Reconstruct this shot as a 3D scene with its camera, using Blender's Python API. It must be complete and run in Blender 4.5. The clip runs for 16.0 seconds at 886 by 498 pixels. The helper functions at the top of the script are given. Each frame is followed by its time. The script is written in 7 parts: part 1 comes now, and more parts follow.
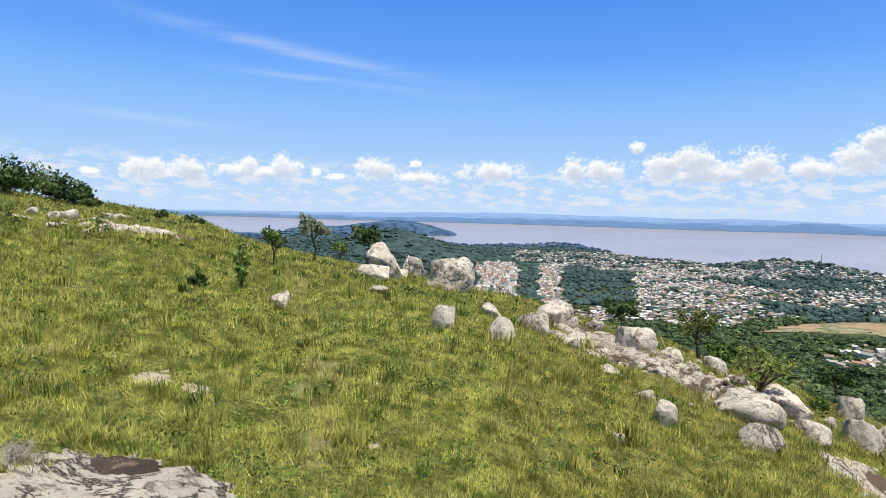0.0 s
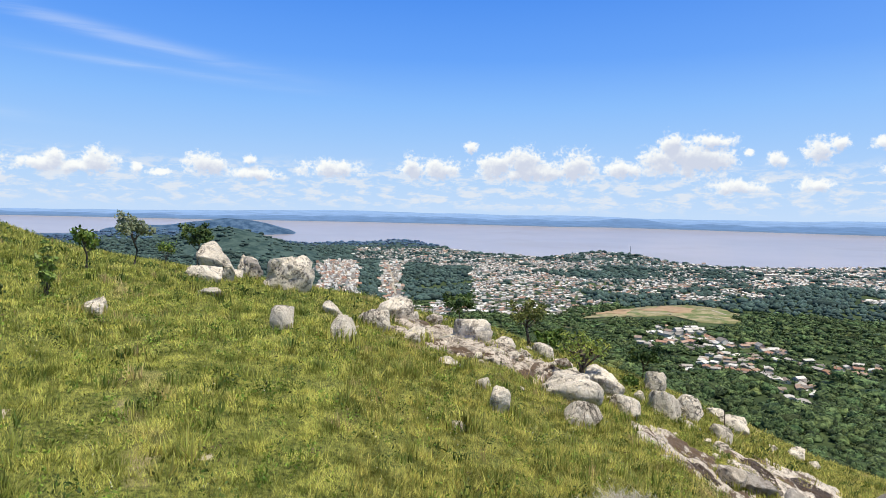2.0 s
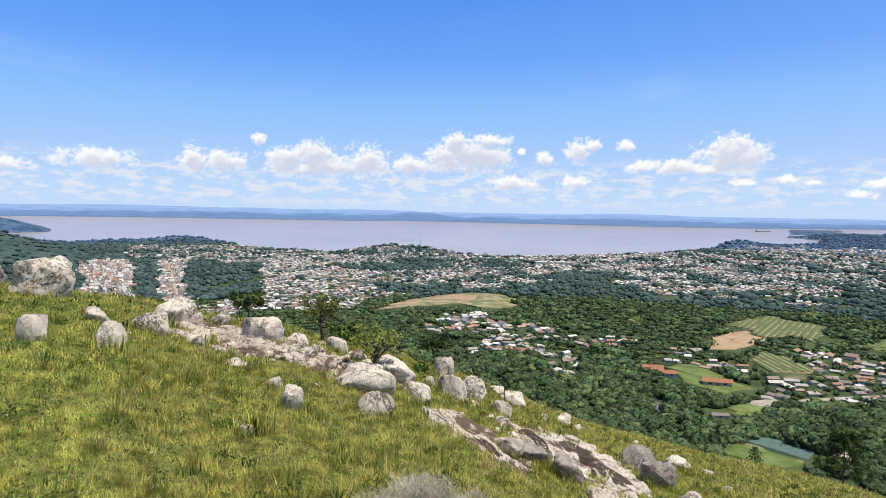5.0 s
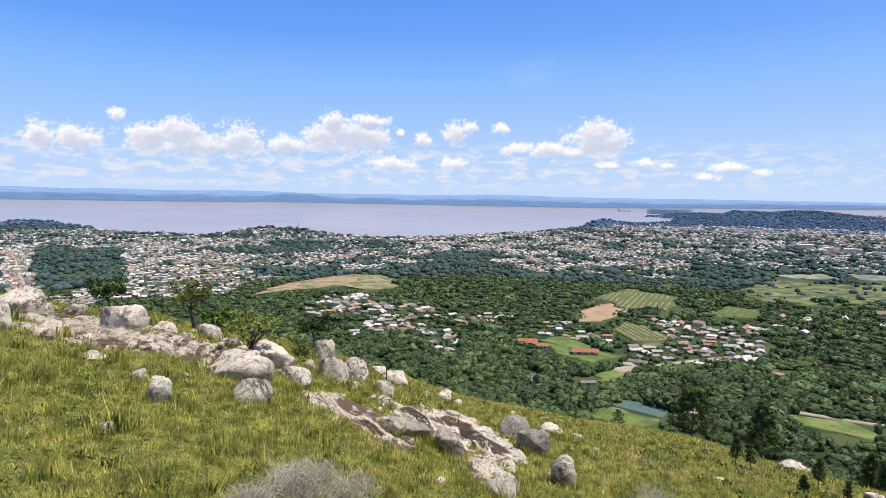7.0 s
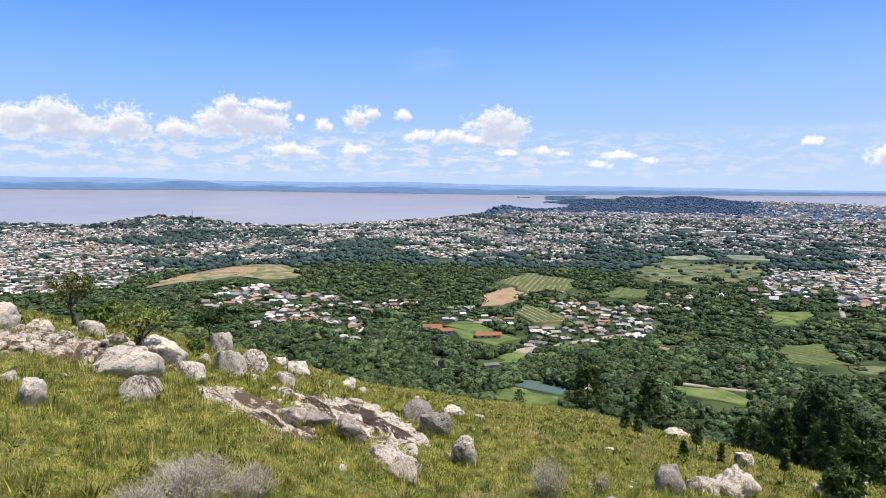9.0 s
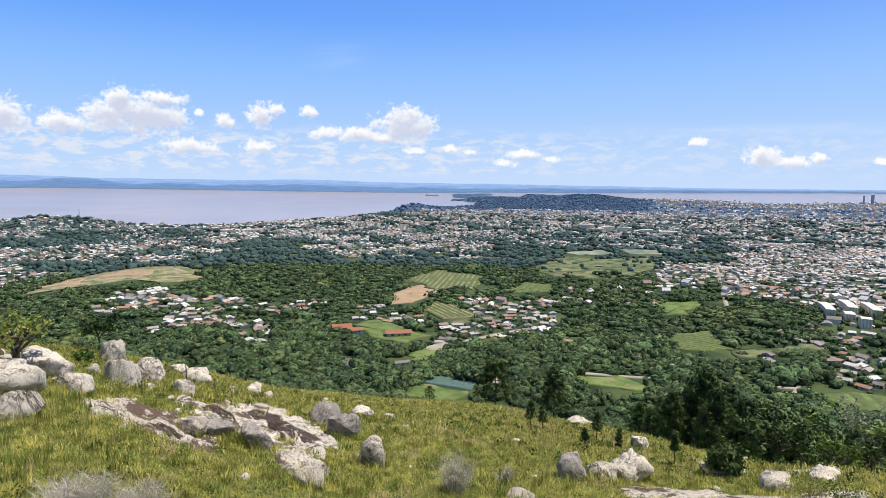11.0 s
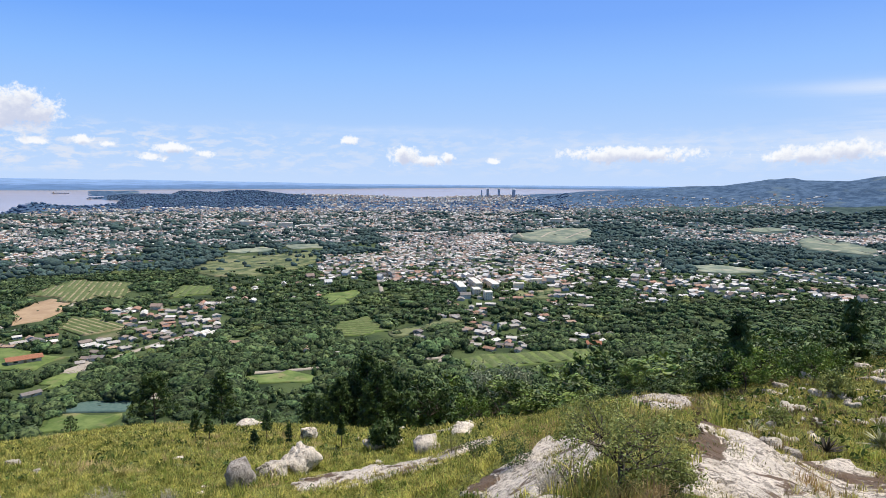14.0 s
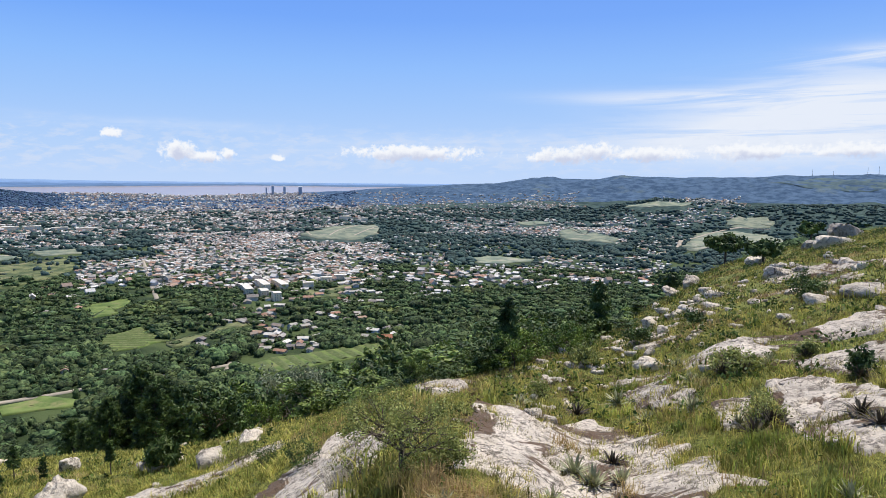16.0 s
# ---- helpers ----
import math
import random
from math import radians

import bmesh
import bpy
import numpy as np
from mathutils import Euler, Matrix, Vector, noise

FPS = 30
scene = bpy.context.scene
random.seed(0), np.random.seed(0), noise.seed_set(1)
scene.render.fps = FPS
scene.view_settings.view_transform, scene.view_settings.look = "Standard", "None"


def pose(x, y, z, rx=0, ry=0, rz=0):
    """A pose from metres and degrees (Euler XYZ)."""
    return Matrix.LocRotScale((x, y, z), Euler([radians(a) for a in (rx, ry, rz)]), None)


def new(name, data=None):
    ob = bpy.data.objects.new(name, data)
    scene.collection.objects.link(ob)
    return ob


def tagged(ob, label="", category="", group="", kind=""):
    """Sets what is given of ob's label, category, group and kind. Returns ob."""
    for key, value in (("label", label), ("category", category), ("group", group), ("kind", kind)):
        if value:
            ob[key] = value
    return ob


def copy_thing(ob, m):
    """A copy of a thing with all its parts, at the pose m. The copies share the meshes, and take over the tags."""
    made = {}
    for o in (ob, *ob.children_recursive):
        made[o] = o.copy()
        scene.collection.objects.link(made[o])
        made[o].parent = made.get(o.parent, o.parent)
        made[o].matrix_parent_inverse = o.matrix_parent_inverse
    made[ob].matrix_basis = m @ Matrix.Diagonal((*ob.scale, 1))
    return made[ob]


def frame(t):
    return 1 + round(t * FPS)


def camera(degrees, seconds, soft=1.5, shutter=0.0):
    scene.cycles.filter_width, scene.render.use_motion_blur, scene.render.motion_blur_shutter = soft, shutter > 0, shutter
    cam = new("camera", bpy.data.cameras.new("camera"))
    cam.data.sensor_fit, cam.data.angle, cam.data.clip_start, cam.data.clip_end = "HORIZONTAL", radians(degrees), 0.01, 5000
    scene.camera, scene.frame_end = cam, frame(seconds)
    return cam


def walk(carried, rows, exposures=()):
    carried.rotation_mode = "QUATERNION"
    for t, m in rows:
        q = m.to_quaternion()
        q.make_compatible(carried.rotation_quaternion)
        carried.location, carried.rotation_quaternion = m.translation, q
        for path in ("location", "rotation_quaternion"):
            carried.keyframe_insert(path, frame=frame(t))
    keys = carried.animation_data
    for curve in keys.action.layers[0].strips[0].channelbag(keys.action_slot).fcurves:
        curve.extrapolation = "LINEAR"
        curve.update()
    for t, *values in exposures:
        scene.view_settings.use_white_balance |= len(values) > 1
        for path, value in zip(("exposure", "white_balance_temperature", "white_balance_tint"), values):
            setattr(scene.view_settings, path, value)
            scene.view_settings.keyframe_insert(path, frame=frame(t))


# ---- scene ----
# the eye stands at the origin at the start; x to the right, y ahead, z up
cam = camera(70.5, 16.0, 0.4)
# seconds, place, tilt, lean, turn
ROWS = [
    (0, -0.000, 0.000, 0.000, -2.85, -1.42, -0.07),
    (0.5, 0.001, -0.001, 0.009, -2.86, -1.38, -3.30),
    (1, 0.002, 0.019, -0.000, -2.85, -1.32, -6.84),
    (1.5, 0.028, -0.012, -0.004, -2.78, -1.18, -10.53),
    (2, 0.025, 0.001, -0.011, -2.77, -1.07, -14.58),
    (2.5, 0.038, 0.026, -0.013, -2.73, -0.98, -18.54),
    (3, 0.051, 0.054, -0.009, -2.71, -0.89, -22.23),
    (3.5, 0.063, 0.028, 0.002, -2.72, -0.85, -25.16),
    (4, 0.057, -0.002, 0.002, -2.69, -0.79, -27.65),
    (6.5, 0.163, 0.066, -0.057, -4.23, -0.70, -42.05),
    (7, 0.164, 0.075, -0.055, -4.63, -0.63, -44.28),
    (7.5, 0.168, 0.077, -0.072, -4.81, -0.63, -46.04),
    (8, 0.173, 0.037, -0.078, -5.06, -0.56, -47.97),
    (8.5, 0.190, -0.010, -0.065, -5.56, -0.59, -50.50),
    (9, 0.216, -0.044, -0.065, -5.71, -0.52, -53.07),
    (11.5, 0.272, -0.164, -0.030, -5.84, -0.54, -63.99),
    (12, 0.314, -0.209, -0.040, -5.87, -0.49, -67.59),
    (12.5, 0.314, -0.227, -0.044, -5.87, -0.52, -73.38),
    (13, 0.335, -0.228, -0.018, -5.88, -0.49, -79.97),
    (13.5, 0.311, -0.216, 0.017, -5.86, -0.47, -85.99),
    (14, 0.325, -0.244, 0.016, -5.91, -0.44, -91.68),
    (14.5, 0.313, -0.291, 0.020, -5.93, -0.38, -96.98),
    (15, 0.265, -0.316, 0.021, -5.95, -0.43, -102.01),
    (15.5, 0.238, -0.348, 0.035, -5.98, -0.45, -106.96),
    (16, 0.200, -0.348, 0.045, -5.98, -0.51, -110.87),
]
walk(cam, [(t, pose(x, y, z, 90 + tilt, lean, turn)) for t, x, y, z, tilt, lean, turn in ROWS], [(0, 0.0, 6420, 6), (4, 0.0, 6440, 8), (7, 0.0, 6420, 11), (12.5, 0.0, 6300, 9), (14.5, -0.04, 6230, 10), (16, -0.07, 6200, 10)])

# ---- light ----
SUN_AZ, SUN_EL = 150.0, 69.0
scene.view_settings.exposure = 0.0
sun = new("sun", bpy.data.lights.new("sun", "SUN"))
sun.data.energy, sun.data.angle, sun.data.color = 5.0, radians(0.5), (1.0, 0.93, 0.83)
sun.rotation_euler = (radians(90 - SUN_EL), 0, radians(180 - SUN_AZ))


class Nodes:
    """A node tree with short calls."""

    def __init__(self, tree):
        self.tree = tree
        tree.nodes.clear()

    def add(self, kind, **values):
        node = self.tree.nodes.new(kind)
        for key, value in values.items():
            setattr(node, key, value)
        return node

    def link(self, a, b):
        self.tree.links.new(a, b)

    def put(self, socket, value):
        if isinstance(value, bpy.types.NodeSocket):
            self.link(value, socket)
        elif isinstance(value, (tuple, list)) and len(value) == 3 and socket.type == "RGBA":
            socket.default_value = (*value, 1)
        else:
            socket.default_value = value

    def math(self, op, a, b=0.0, c=0.0, clamp=False):
        node = self.add("ShaderNodeMath", operation=op, use_clamp=clamp)
        for i, v in enumerate((a, b, c)):
            self.put(node.inputs[i], v)
        return node.outputs[0]

    def mix(self, f, a, b):
        node = self.add("ShaderNodeMix", data_type="RGBA")
        self.put(node.inputs[0], f)
        self.put(node.inputs[6], a)
        self.put(node.inputs[7], b)
        return node.outputs[2]

    def noise(self, vector, scale, detail=4.0, rough=0.55, warp=0.0):
        node = self.add("ShaderNodeTexNoise")
        if vector is not None:
            self.link(vector, node.inputs["Vector"])
        for key, v in (("Scale", scale), ("Detail", detail), ("Roughness", rough), ("Distortion", warp)):
            node.inputs[key].default_value = v
        return node.outputs["Fac"]

    def span(self, value, a, b, lo=0.0, hi=1.0, smooth=True):
        node = self.add("ShaderNodeMapRange", interpolation_type="SMOOTHSTEP" if smooth else "LINEAR")
        self.put(node.inputs[0], value)
        for i, v in enumerate((a, b, lo, hi)):
            self.put(node.inputs[i + 1], v)
        return node.outputs[0]


def build_world():
    world = bpy.data.worlds.new("sky")
    scene.world = world
    world.use_nodes = True
    n = Nodes(world.node_tree)
    sky = n.add("ShaderNodeTexSky", sky_type="NISHITA", sun_disc=False)
    sky.sun_elevation, sky.sun_rotation = radians(SUN_EL), radians(SUN_AZ)
    sky.altitude, sky.air_density, sky.dust_density, sky.ozone_density = 250, 1.0, 0.2, 3.0
    way = n.add("ShaderNodeTexCoord").outputs["Generated"]
    sep = n.add("ShaderNodeSeparateXYZ")
    n.link(way, sep.inputs[0])
    az = n.math("MULTIPLY", n.math("ARCTAN2", sep.outputs[0], sep.outputs[1]), 57.2958)
    el = n.math("MULTIPLY", n.math("ARCSINE", sep.outputs[2]), 57.2958)
    flat = n.add("ShaderNodeCombineXYZ")
    n.link(az, flat.inputs[0])
    n.link(el, flat.inputs[1])
    p = flat.outputs[0]

    def moved(vector, by):
        node = n.add("ShaderNodeVectorMath", operation="ADD")
        n.link(vector, node.inputs[0])
        node.inputs[1].default_value = by
        return node.outputs[0]

    # billowing edges for all heaps
    rag = n.math("MULTIPLY", n.math("SUBTRACT", n.noise(p, 0.85, 7, 0.55), 0.5), 1.9)
    above = n.math("MULTIPLY", n.math("SUBTRACT", n.noise(moved(p, (-0.10, 0.28, 0)), 0.85, 7, 0.55), 0.5), 1.9)

    def heap(at, a, base, width, high):
        off = n.add("ShaderNodeVectorMath", operation="SUBTRACT")
        n.link(at, off.inputs[0])
        off.inputs[1].default_value = (a, base + 0.40 * high, 0)
        size = n.add("ShaderNodeVectorMath", operation="MULTIPLY")
        n.link(off.outputs[0], size.inputs[0])
        size.inputs[1].default_value = (1 / width, 1 / (0.62 * high), 0)
        far = n.add("ShaderNodeVectorMath", operation="LENGTH")
        n.link(size.outputs[0], far.inputs[0])
        return far.outputs["Value"]

    def thickness(at):
        near = None
        for spec in CLOUDS_LEFT + CLOUDS_MID + CLOUDS_RIGHT:
            d = heap(at, *spec)
            near = d if near is None else n.math("MINIMUM", near, d)
        return n.math("SUBTRACT", 1.05, near)

    heaps = thickness(p)
    cover = n.math("ADD", thickness(moved(p, (-0.15, 0.55, 0))), n.math("MULTIPLY", above, 0.8))
    puffs = n.math("MULTIPLY", n.math("SUBTRACT", n.noise(p, 2.6, 6, 0.6), 0.5), 1.5)
    solid = n.span(n.math("ADD", n.math("ADD", heaps, rag), puffs), -0.05, 0.62)
    # low broken bands towards the horizon
    low = n.add("ShaderNodeMapping")
    n.link(p, low.inputs[0])
    low.inputs["Scale"].default_value = (0.50, 1.45, 1.0)
    bands = n.span(n.noise(low.outputs[0], 1.0, 8, 0.62, 0.3), 0.445, 0.625)
    reach = n.math("MULTIPLY", n.span(el, 0.3, 1.6), n.math("SUBTRACT", 1.0, n.span(el, 3.4, 5.6)))
    left = n.math("SUBTRACT", 1.0, n.span(az, 50.0, 90.0, 0.0, 0.6))
    bands = n.math("MULTIPLY", n.math("MULTIPLY", bands, reach), n.math("MULTIPLY", left, 0.95))
    # thin high streaks
    wisp = n.add("ShaderNodeMapping")
    n.link(p, wisp.inputs[0])
    wisp.inputs["Rotation"].default_value = (0, 0, radians(-7))
    wisp.inputs["Scale"].default_value = (0.06, 0.8, 1.0)
    streak = n.noise(wisp.outputs[0], 1.0, 7, 0.6, 0.8)

    def veil(a, e, width, high, tilt, strength):
        dx = n.math("SUBTRACT", az, a)
        dy = n.math("SUBTRACT", n.math("SUBTRACT", el, e), n.math("MULTIPLY", dx, tilt))
        dx, dy = n.math("DIVIDE", dx, width), n.math("DIVIDE", dy, high)
        r2 = n.math("ADD", n.math("MULTIPLY", dx, dx), n.math("MULTIPLY", dy, dy))
        return n.math("MULTIPLY", n.math("EXPONENT", n.math("MULTIPLY", r2, -1.0)), strength)

    thin = None
    for spec in VEILS:
        d = veil(*spec)
        thin = d if thin is None else n.math("ADD", thin, d)
    thin = n.math("MULTIPLY", thin, n.span(streak, 0.34, 0.62, 0.25, 1.15), clamp=True)
    # sunlit tops, bluish undersides
    lit = n.math("SUBTRACT", 1.0, n.span(cover, -0.05, 0.9))
    lit = n.math("ADD", lit, n.math("MULTIPLY", n.math("SUBTRACT", rag, above), 0.25), clamp=True)
    white = n.mix(lit, CLOUD_SHADE, CLOUD_WHITE)
    tint = n.add("ShaderNodeMix", data_type="RGBA", blend_type="MULTIPLY")
    tint.inputs[0].default_value = 1.0
    n.link(sky.outputs[0], tint.inputs[6])
    n.put(tint.inputs[7], SKY_TINT)
    # the clear air near the horizon, paler towards the sun's side
    air = n.add("ShaderNodeValToRGB")
    air.color_ramp.elements.remove(air.color_ramp.elements[1])
    for i, (e, c) in enumerate(AIR):
        s = air.color_ramp.elements[0] if i == 0 else air.color_ramp.elements.new(e / 30)
        s.color = (*c, 1)
    n.link(n.math("DIVIDE", n.math("MAXIMUM", el, 0.0), 30.0), air.inputs[0])
    pale = n.mix(n.span(az, 10.0, 125.0, 0.0, 0.15), air.outputs[0], (0.62, 0.74, 1.0))
    bright = n.add("ShaderNodeVectorMath", operation="SCALE")
    n.link(pale, bright.inputs[0])
    bright.inputs["Scale"].default_value = 1 / SKY_STRENGTH
    colour = n.mix(n.math("SUBTRACT", 1.0, n.span(el, 18.0, 50.0)), tint.outputs[2], bright.outputs[0])
    colour = n.mix(thin, colour, VEIL_WHITE)
    colour = n.mix(bands, colour, BAND_WHITE)
    colour = n.mix(solid, colour, white)
    back = n.add("ShaderNodeBackground")
    back.inputs["Strength"].default_value = SKY_STRENGTH
    n.link(colour, back.inputs[0])
    out = n.add("ShaderNodeOutputWorld")
    n.link(back.outputs[0], out.inputs[0])


SKY_STRENGTH = 0.11
SKY_TINT = (0.52, 0.45, 0.385)
# the sky's own brightness by height in degrees
AIR = [(0.0, (0.58, 0.725, 0.96)), (3.0, (0.49, 0.675, 0.96)), (7.0, (0.35, 0.58, 0.97)), (10.0, (0.26, 0.51, 0.98)), (14.0, (0.145, 0.375, 0.95)), (19.0, (0.09, 0.29, 0.88)), (30.0, (0.06, 0.21, 0.75))]
CLOUD_WHITE, CLOUD_SHADE = (9.0, 8.95, 8.9), (5.9, 6.2, 7.4)
BAND_WHITE, VEIL_WHITE = (6.9, 7.3, 8.2), (7.8, 8.1, 8.7)
# heaps: direction, base, half width, height, in degrees
CLOUDS_LEFT = [
    (-25.3, 2.7, 2.1, 1.8), (-22.0, 2.9, 2.0, 1.8), (-24.0, 2.8, 3.1, 0.9), (-17.9, 3.2, 1.8, 1.2), (-17.2, 3.2, 1.0, 1.8), (-14.1, 3.3, 1.4, 1.9), (-15.8, 3.3, 2.6, 0.9), (-11.4, 3.5, 0.5, 0.7),
    (-9.7, 3.2, 1.2, 0.6), (-6.2, 3.5, 2.0, 1.8), (-2.3, 3.2, 2.8, 1.0), (-2.6, 4.5, 0.7, 0.8), (-29.3, 2.9, 0.9, 0.5), (4.6, 3.7, 3.6, 1.4), (11.8, 3.7, 1.3, 2.1), (14.3, 3.7, 2.1, 1.8), (17.0, 6.1, 0.8, 0.9),
    (19.5, 3.7, 2.1, 2.4), (21.6, 4.1, 2.1, 2.7), (22.6, 3.7, 4.1, 1.5), (26.3, 3.7, 2.4, 2.6),
]
CLOUDS_MID = [
    (30.4, 4.0, 2.2, 1.4), (33.9, 4.4, 2.8, 2.3), (35.9, 4.4, 3.6, 3.0), (34.4, 5.7, 1.2, 2.1), (37.9, 4.4, 1.8, 2.3), (37.4, 6.4, 2.1, 1.1), (40.4, 5.6, 0.5, 0.6), (42.5, 4.8, 1.0, 1.1), (45.4, 5.0, 1.2, 2.1),
    (46.5, 5.9, 0.9, 1.2), (49.3, 5.9, 0.9, 0.9), (50.9, 4.1, 1.5, 1.0), (53.6, 4.0, 2.1, 1.2), (55.1, 3.9, 4.1, 0.9), (57.8, 4.1, 2.9, 3.0), (59.0, 4.3, 1.9, 2.4), (58.7, 2.9, 1.1, 0.5), (62.0, 3.1, 0.9, 0.6),
    (63.9, 2.8, 0.7, 0.5), (68.5, 2.5, 1.7, 0.8), (39.4, 2.6, 2.6, 1.2), (45.0, 2.8, 1.5, 1.0),
]
CLOUDS_RIGHT = [
    (71.1, 2.2, 0.8, 0.5), (67.0, 1.8, 1.4, 0.6), (83.2, 3.5, 0.8, 0.7), (88.2, 1.7, 1.4, 1.7), (90.1, 1.7, 2.1, 1.0), (92.1, 2.0, 0.8, 0.9), (96.2, 1.9, 0.6, 0.5), (108.3, 2.2, 6.2, 1.2), (105.9, 2.1, 2.6, 0.9),
    (121.7, 2.1, 3.1, 1.3), (124.5, 2.2, 2.6, 1.5), (120.0, 2.1, 2.1, 0.8), (128.8, 2.2, 4.6, 1.1), (137.0, 2.3, 4.0, 1.2), (144.0, 2.4, 4.0, 1.1),
]
# thin veils: direction, height, half width, half height, slope, strength
VEILS = [
    (-13.1, 13.9, 11.0, 0.55, -0.14, 0.26), (-9.0, 11.6, 8.5, 0.3, -0.06, 0.24), (-26.0, 7.6, 9.0, 0.4, -0.06, 0.15),
    (143.0, 6.0, 12.0, 2.6, 0.06, 1.2), (131.0, 7.3, 9.0, 0.55, -0.02, 0.7), (145.0, 9.7, 5.0, 0.7, 0.03, 0.7), (112.0, 3.0, 14.0, 0.9, 0.0, 0.4), (138.0, 3.4, 14.0, 1.4, 0.0, 0.8),
    (52.0, 11.0, 2.0, 0.7, 0.1, 0.25), (86.0, 4.6, 9.0, 0.5, 0.0, 0.25),
]
build_world()


# ---- materials ----
def material(name, dark, light, scale=2.0, rough=0.9, spread=(0.3, 0.7), second=None, bump=0.0, bump_scale=8.0, per="", per_amount=0.25, metal=0.0, spec=0.3, through_light=0.0):
    """A noise-mixed surface: two tones, a third in patches, relief, and a change of tone from piece to piece."""
    m = bpy.data.materials.new(name)
    m.use_nodes = True
    n = Nodes(m.node_tree)
    where = n.add("ShaderNodeNewGeometry")
    p = where.outputs["Position"]
    colour = n.mix(n.span(n.noise(p, scale, 5, 0.6), *spread), dark, light)
    if second:
        tone, size, lo, hi = second
        colour = n.mix(n.span(n.noise(p, size, 4, 0.6, 0.4), lo, hi), colour, tone)
    if per:
        pick = where.outputs["Random Per Island"] if per == "island" else n.add("ShaderNodeObjectInfo").outputs["Random"]
        hsv = n.add("ShaderNodeHueSaturation")
        n.link(n.span(pick, 0, 1, 1 - per_amount, 1 + per_amount, False), hsv.inputs["Value"])
        turn = n.math("FRACT", n.math("MULTIPLY", pick, 7.31))
        n.link(n.span(turn, 0, 1, 0.5 - 0.02 * (per_amount > 0.1), 0.5 + 0.02 * (per_amount > 0.1), False), hsv.inputs["Hue"])
        n.link(colour, hsv.inputs["Color"])
        colour = hsv.outputs[0]
    b = n.add("ShaderNodeBsdfPrincipled")
    n.put(b.inputs["Base Color"], colour)
    b.inputs["Roughness"].default_value, b.inputs["Metallic"].default_value = rough, metal
    b.inputs["Specular IOR Level"].default_value = spec
    if bump:
        relief = n.add("ShaderNodeBump")
        relief.inputs["Strength"].default_value = 1.0
        relief.inputs["Distance"].default_value = bump
        n.link(n.noise(p, bump_scale, 6, 0.65), relief.inputs["Height"])
        n.link(relief.outputs[0], b.inputs["Normal"])
    out = n.add("ShaderNodeOutputMaterial")
    last = b.outputs[0]
    if through_light:  # thin leaves let light through
        glow = n.add("ShaderNodeBsdfTranslucent")
        n.put(glow.inputs[0], colour)
        both = n.add("ShaderNodeMixShader")
        both.inputs[0].default_value = through_light
        n.link(last, both.inputs[1])
        n.link(glow.outputs[0], both.inputs[2])
        last = both.outputs[0]
    n.link(last, out.inputs[0])
    return m


def palette(name, colours, rough=0.85, per="island"):
    """One of several plain tones for each piece, a little weathered."""
    m = bpy.data.materials.new(name)
    m.use_nodes = True
    n = Nodes(m.node_tree)
    where = n.add("ShaderNodeNewGeometry")
    pick = where.outputs["Random Per Island"] if per == "island" else n.add("ShaderNodeObjectInfo").outputs["Random"]
    ramp = n.add("ShaderNodeValToRGB")
    ramp.color_ramp.interpolation = "CONSTANT"
    ramp.color_ramp.elements.remove(ramp.color_ramp.elements[1])
    for i, c in enumerate(colours):
        e = ramp.color_ramp.elements[0] if i == 0 else ramp.color_ramp.elements.new(i / len(colours))
        e.color = (*c, 1)
    n.link(pick, ramp.inputs[0])
    worn = n.span(n.noise(where.outputs["Position"], 0.35, 5, 0.6), 0.3, 0.75, 1.0, 0.72)
    hsv = n.add("ShaderNodeHueSaturation")
    n.link(ramp.outputs[0], hsv.inputs["Color"])
    n.link(worn, hsv.inputs["Value"])
    b = n.add("ShaderNodeBsdfPrincipled")
    n.link(hsv.outputs[0], b.inputs["Base Color"])
    b.inputs["Roughness"].default_value = rough
    out = n.add("ShaderNodeOutputMaterial")
    n.link(b.outputs[0], out.inputs[0])
    return m


# dark mottle is thatch, with shade between the tufts put into the colour
MEADOW = material("meadow", (0.060, 0.074, 0.016), (0.27, 0.285, 0.066), 14.0, 0.95, (0.36, 0.64), ((0.40, 0.33, 0.18), 0.45, 0.63, 0.74), 0.06, 16)
# far ridges: the haze in front is painted in as blue
HAZED_LAND = material("haze_tinted_country", (0.030, 0.071, 0.138), (0.086, 0.148, 0.240), 0.030, 0.95, (0.36, 0.64), ((0.12, 0.17, 0.19), 0.006, 0.59, 0.72), 6.0, 0.04)
VALLEY = material("valley_floor", (0.020, 0.038, 0.012), (0.080, 0.11, 0.036), 0.02, 0.95, (0.35, 0.65), ((0.24, 0.21, 0.12), 0.008, 0.64, 0.75), 0.6, 0.25)
# wooded ground farther out, some haze blue in its colour
HAZED_WOOD_FLOOR = material("haze_tinted_wood_floor", (0.022, 0.050, 0.046), (0.070, 0.110, 0.095), 0.03, 0.95, (0.36, 0.64), None, 2.0, 0.06)
CANOPY = material("leaf_canopy", (0.014, 0.034, 0.012), (0.142, 0.200, 0.074), 0.28, 0.9, (0.34, 0.68), ((0.16, 0.19, 0.055), 0.012, 0.57, 0.72), 0.8, 1.0, "island", 0.5)
# leaf colours of the two farther belts, with the blue of haze mixed in
HAZED_CANOPY = material("haze_tinted_canopy", (0.022, 0.050, 0.046), (0.092, 0.136, 0.116), 0.2, 0.95, (0.3, 0.7), None, 0.8, 0.5, "island", 0.4)
HAZED_WOOD = material("haze_tinted_distant_wood", (0.058, 0.100, 0.165), (0.095, 0.150, 0.222), 0.1, 0.95, (0.3, 0.7), None, 0, 8, "island", 0.3)
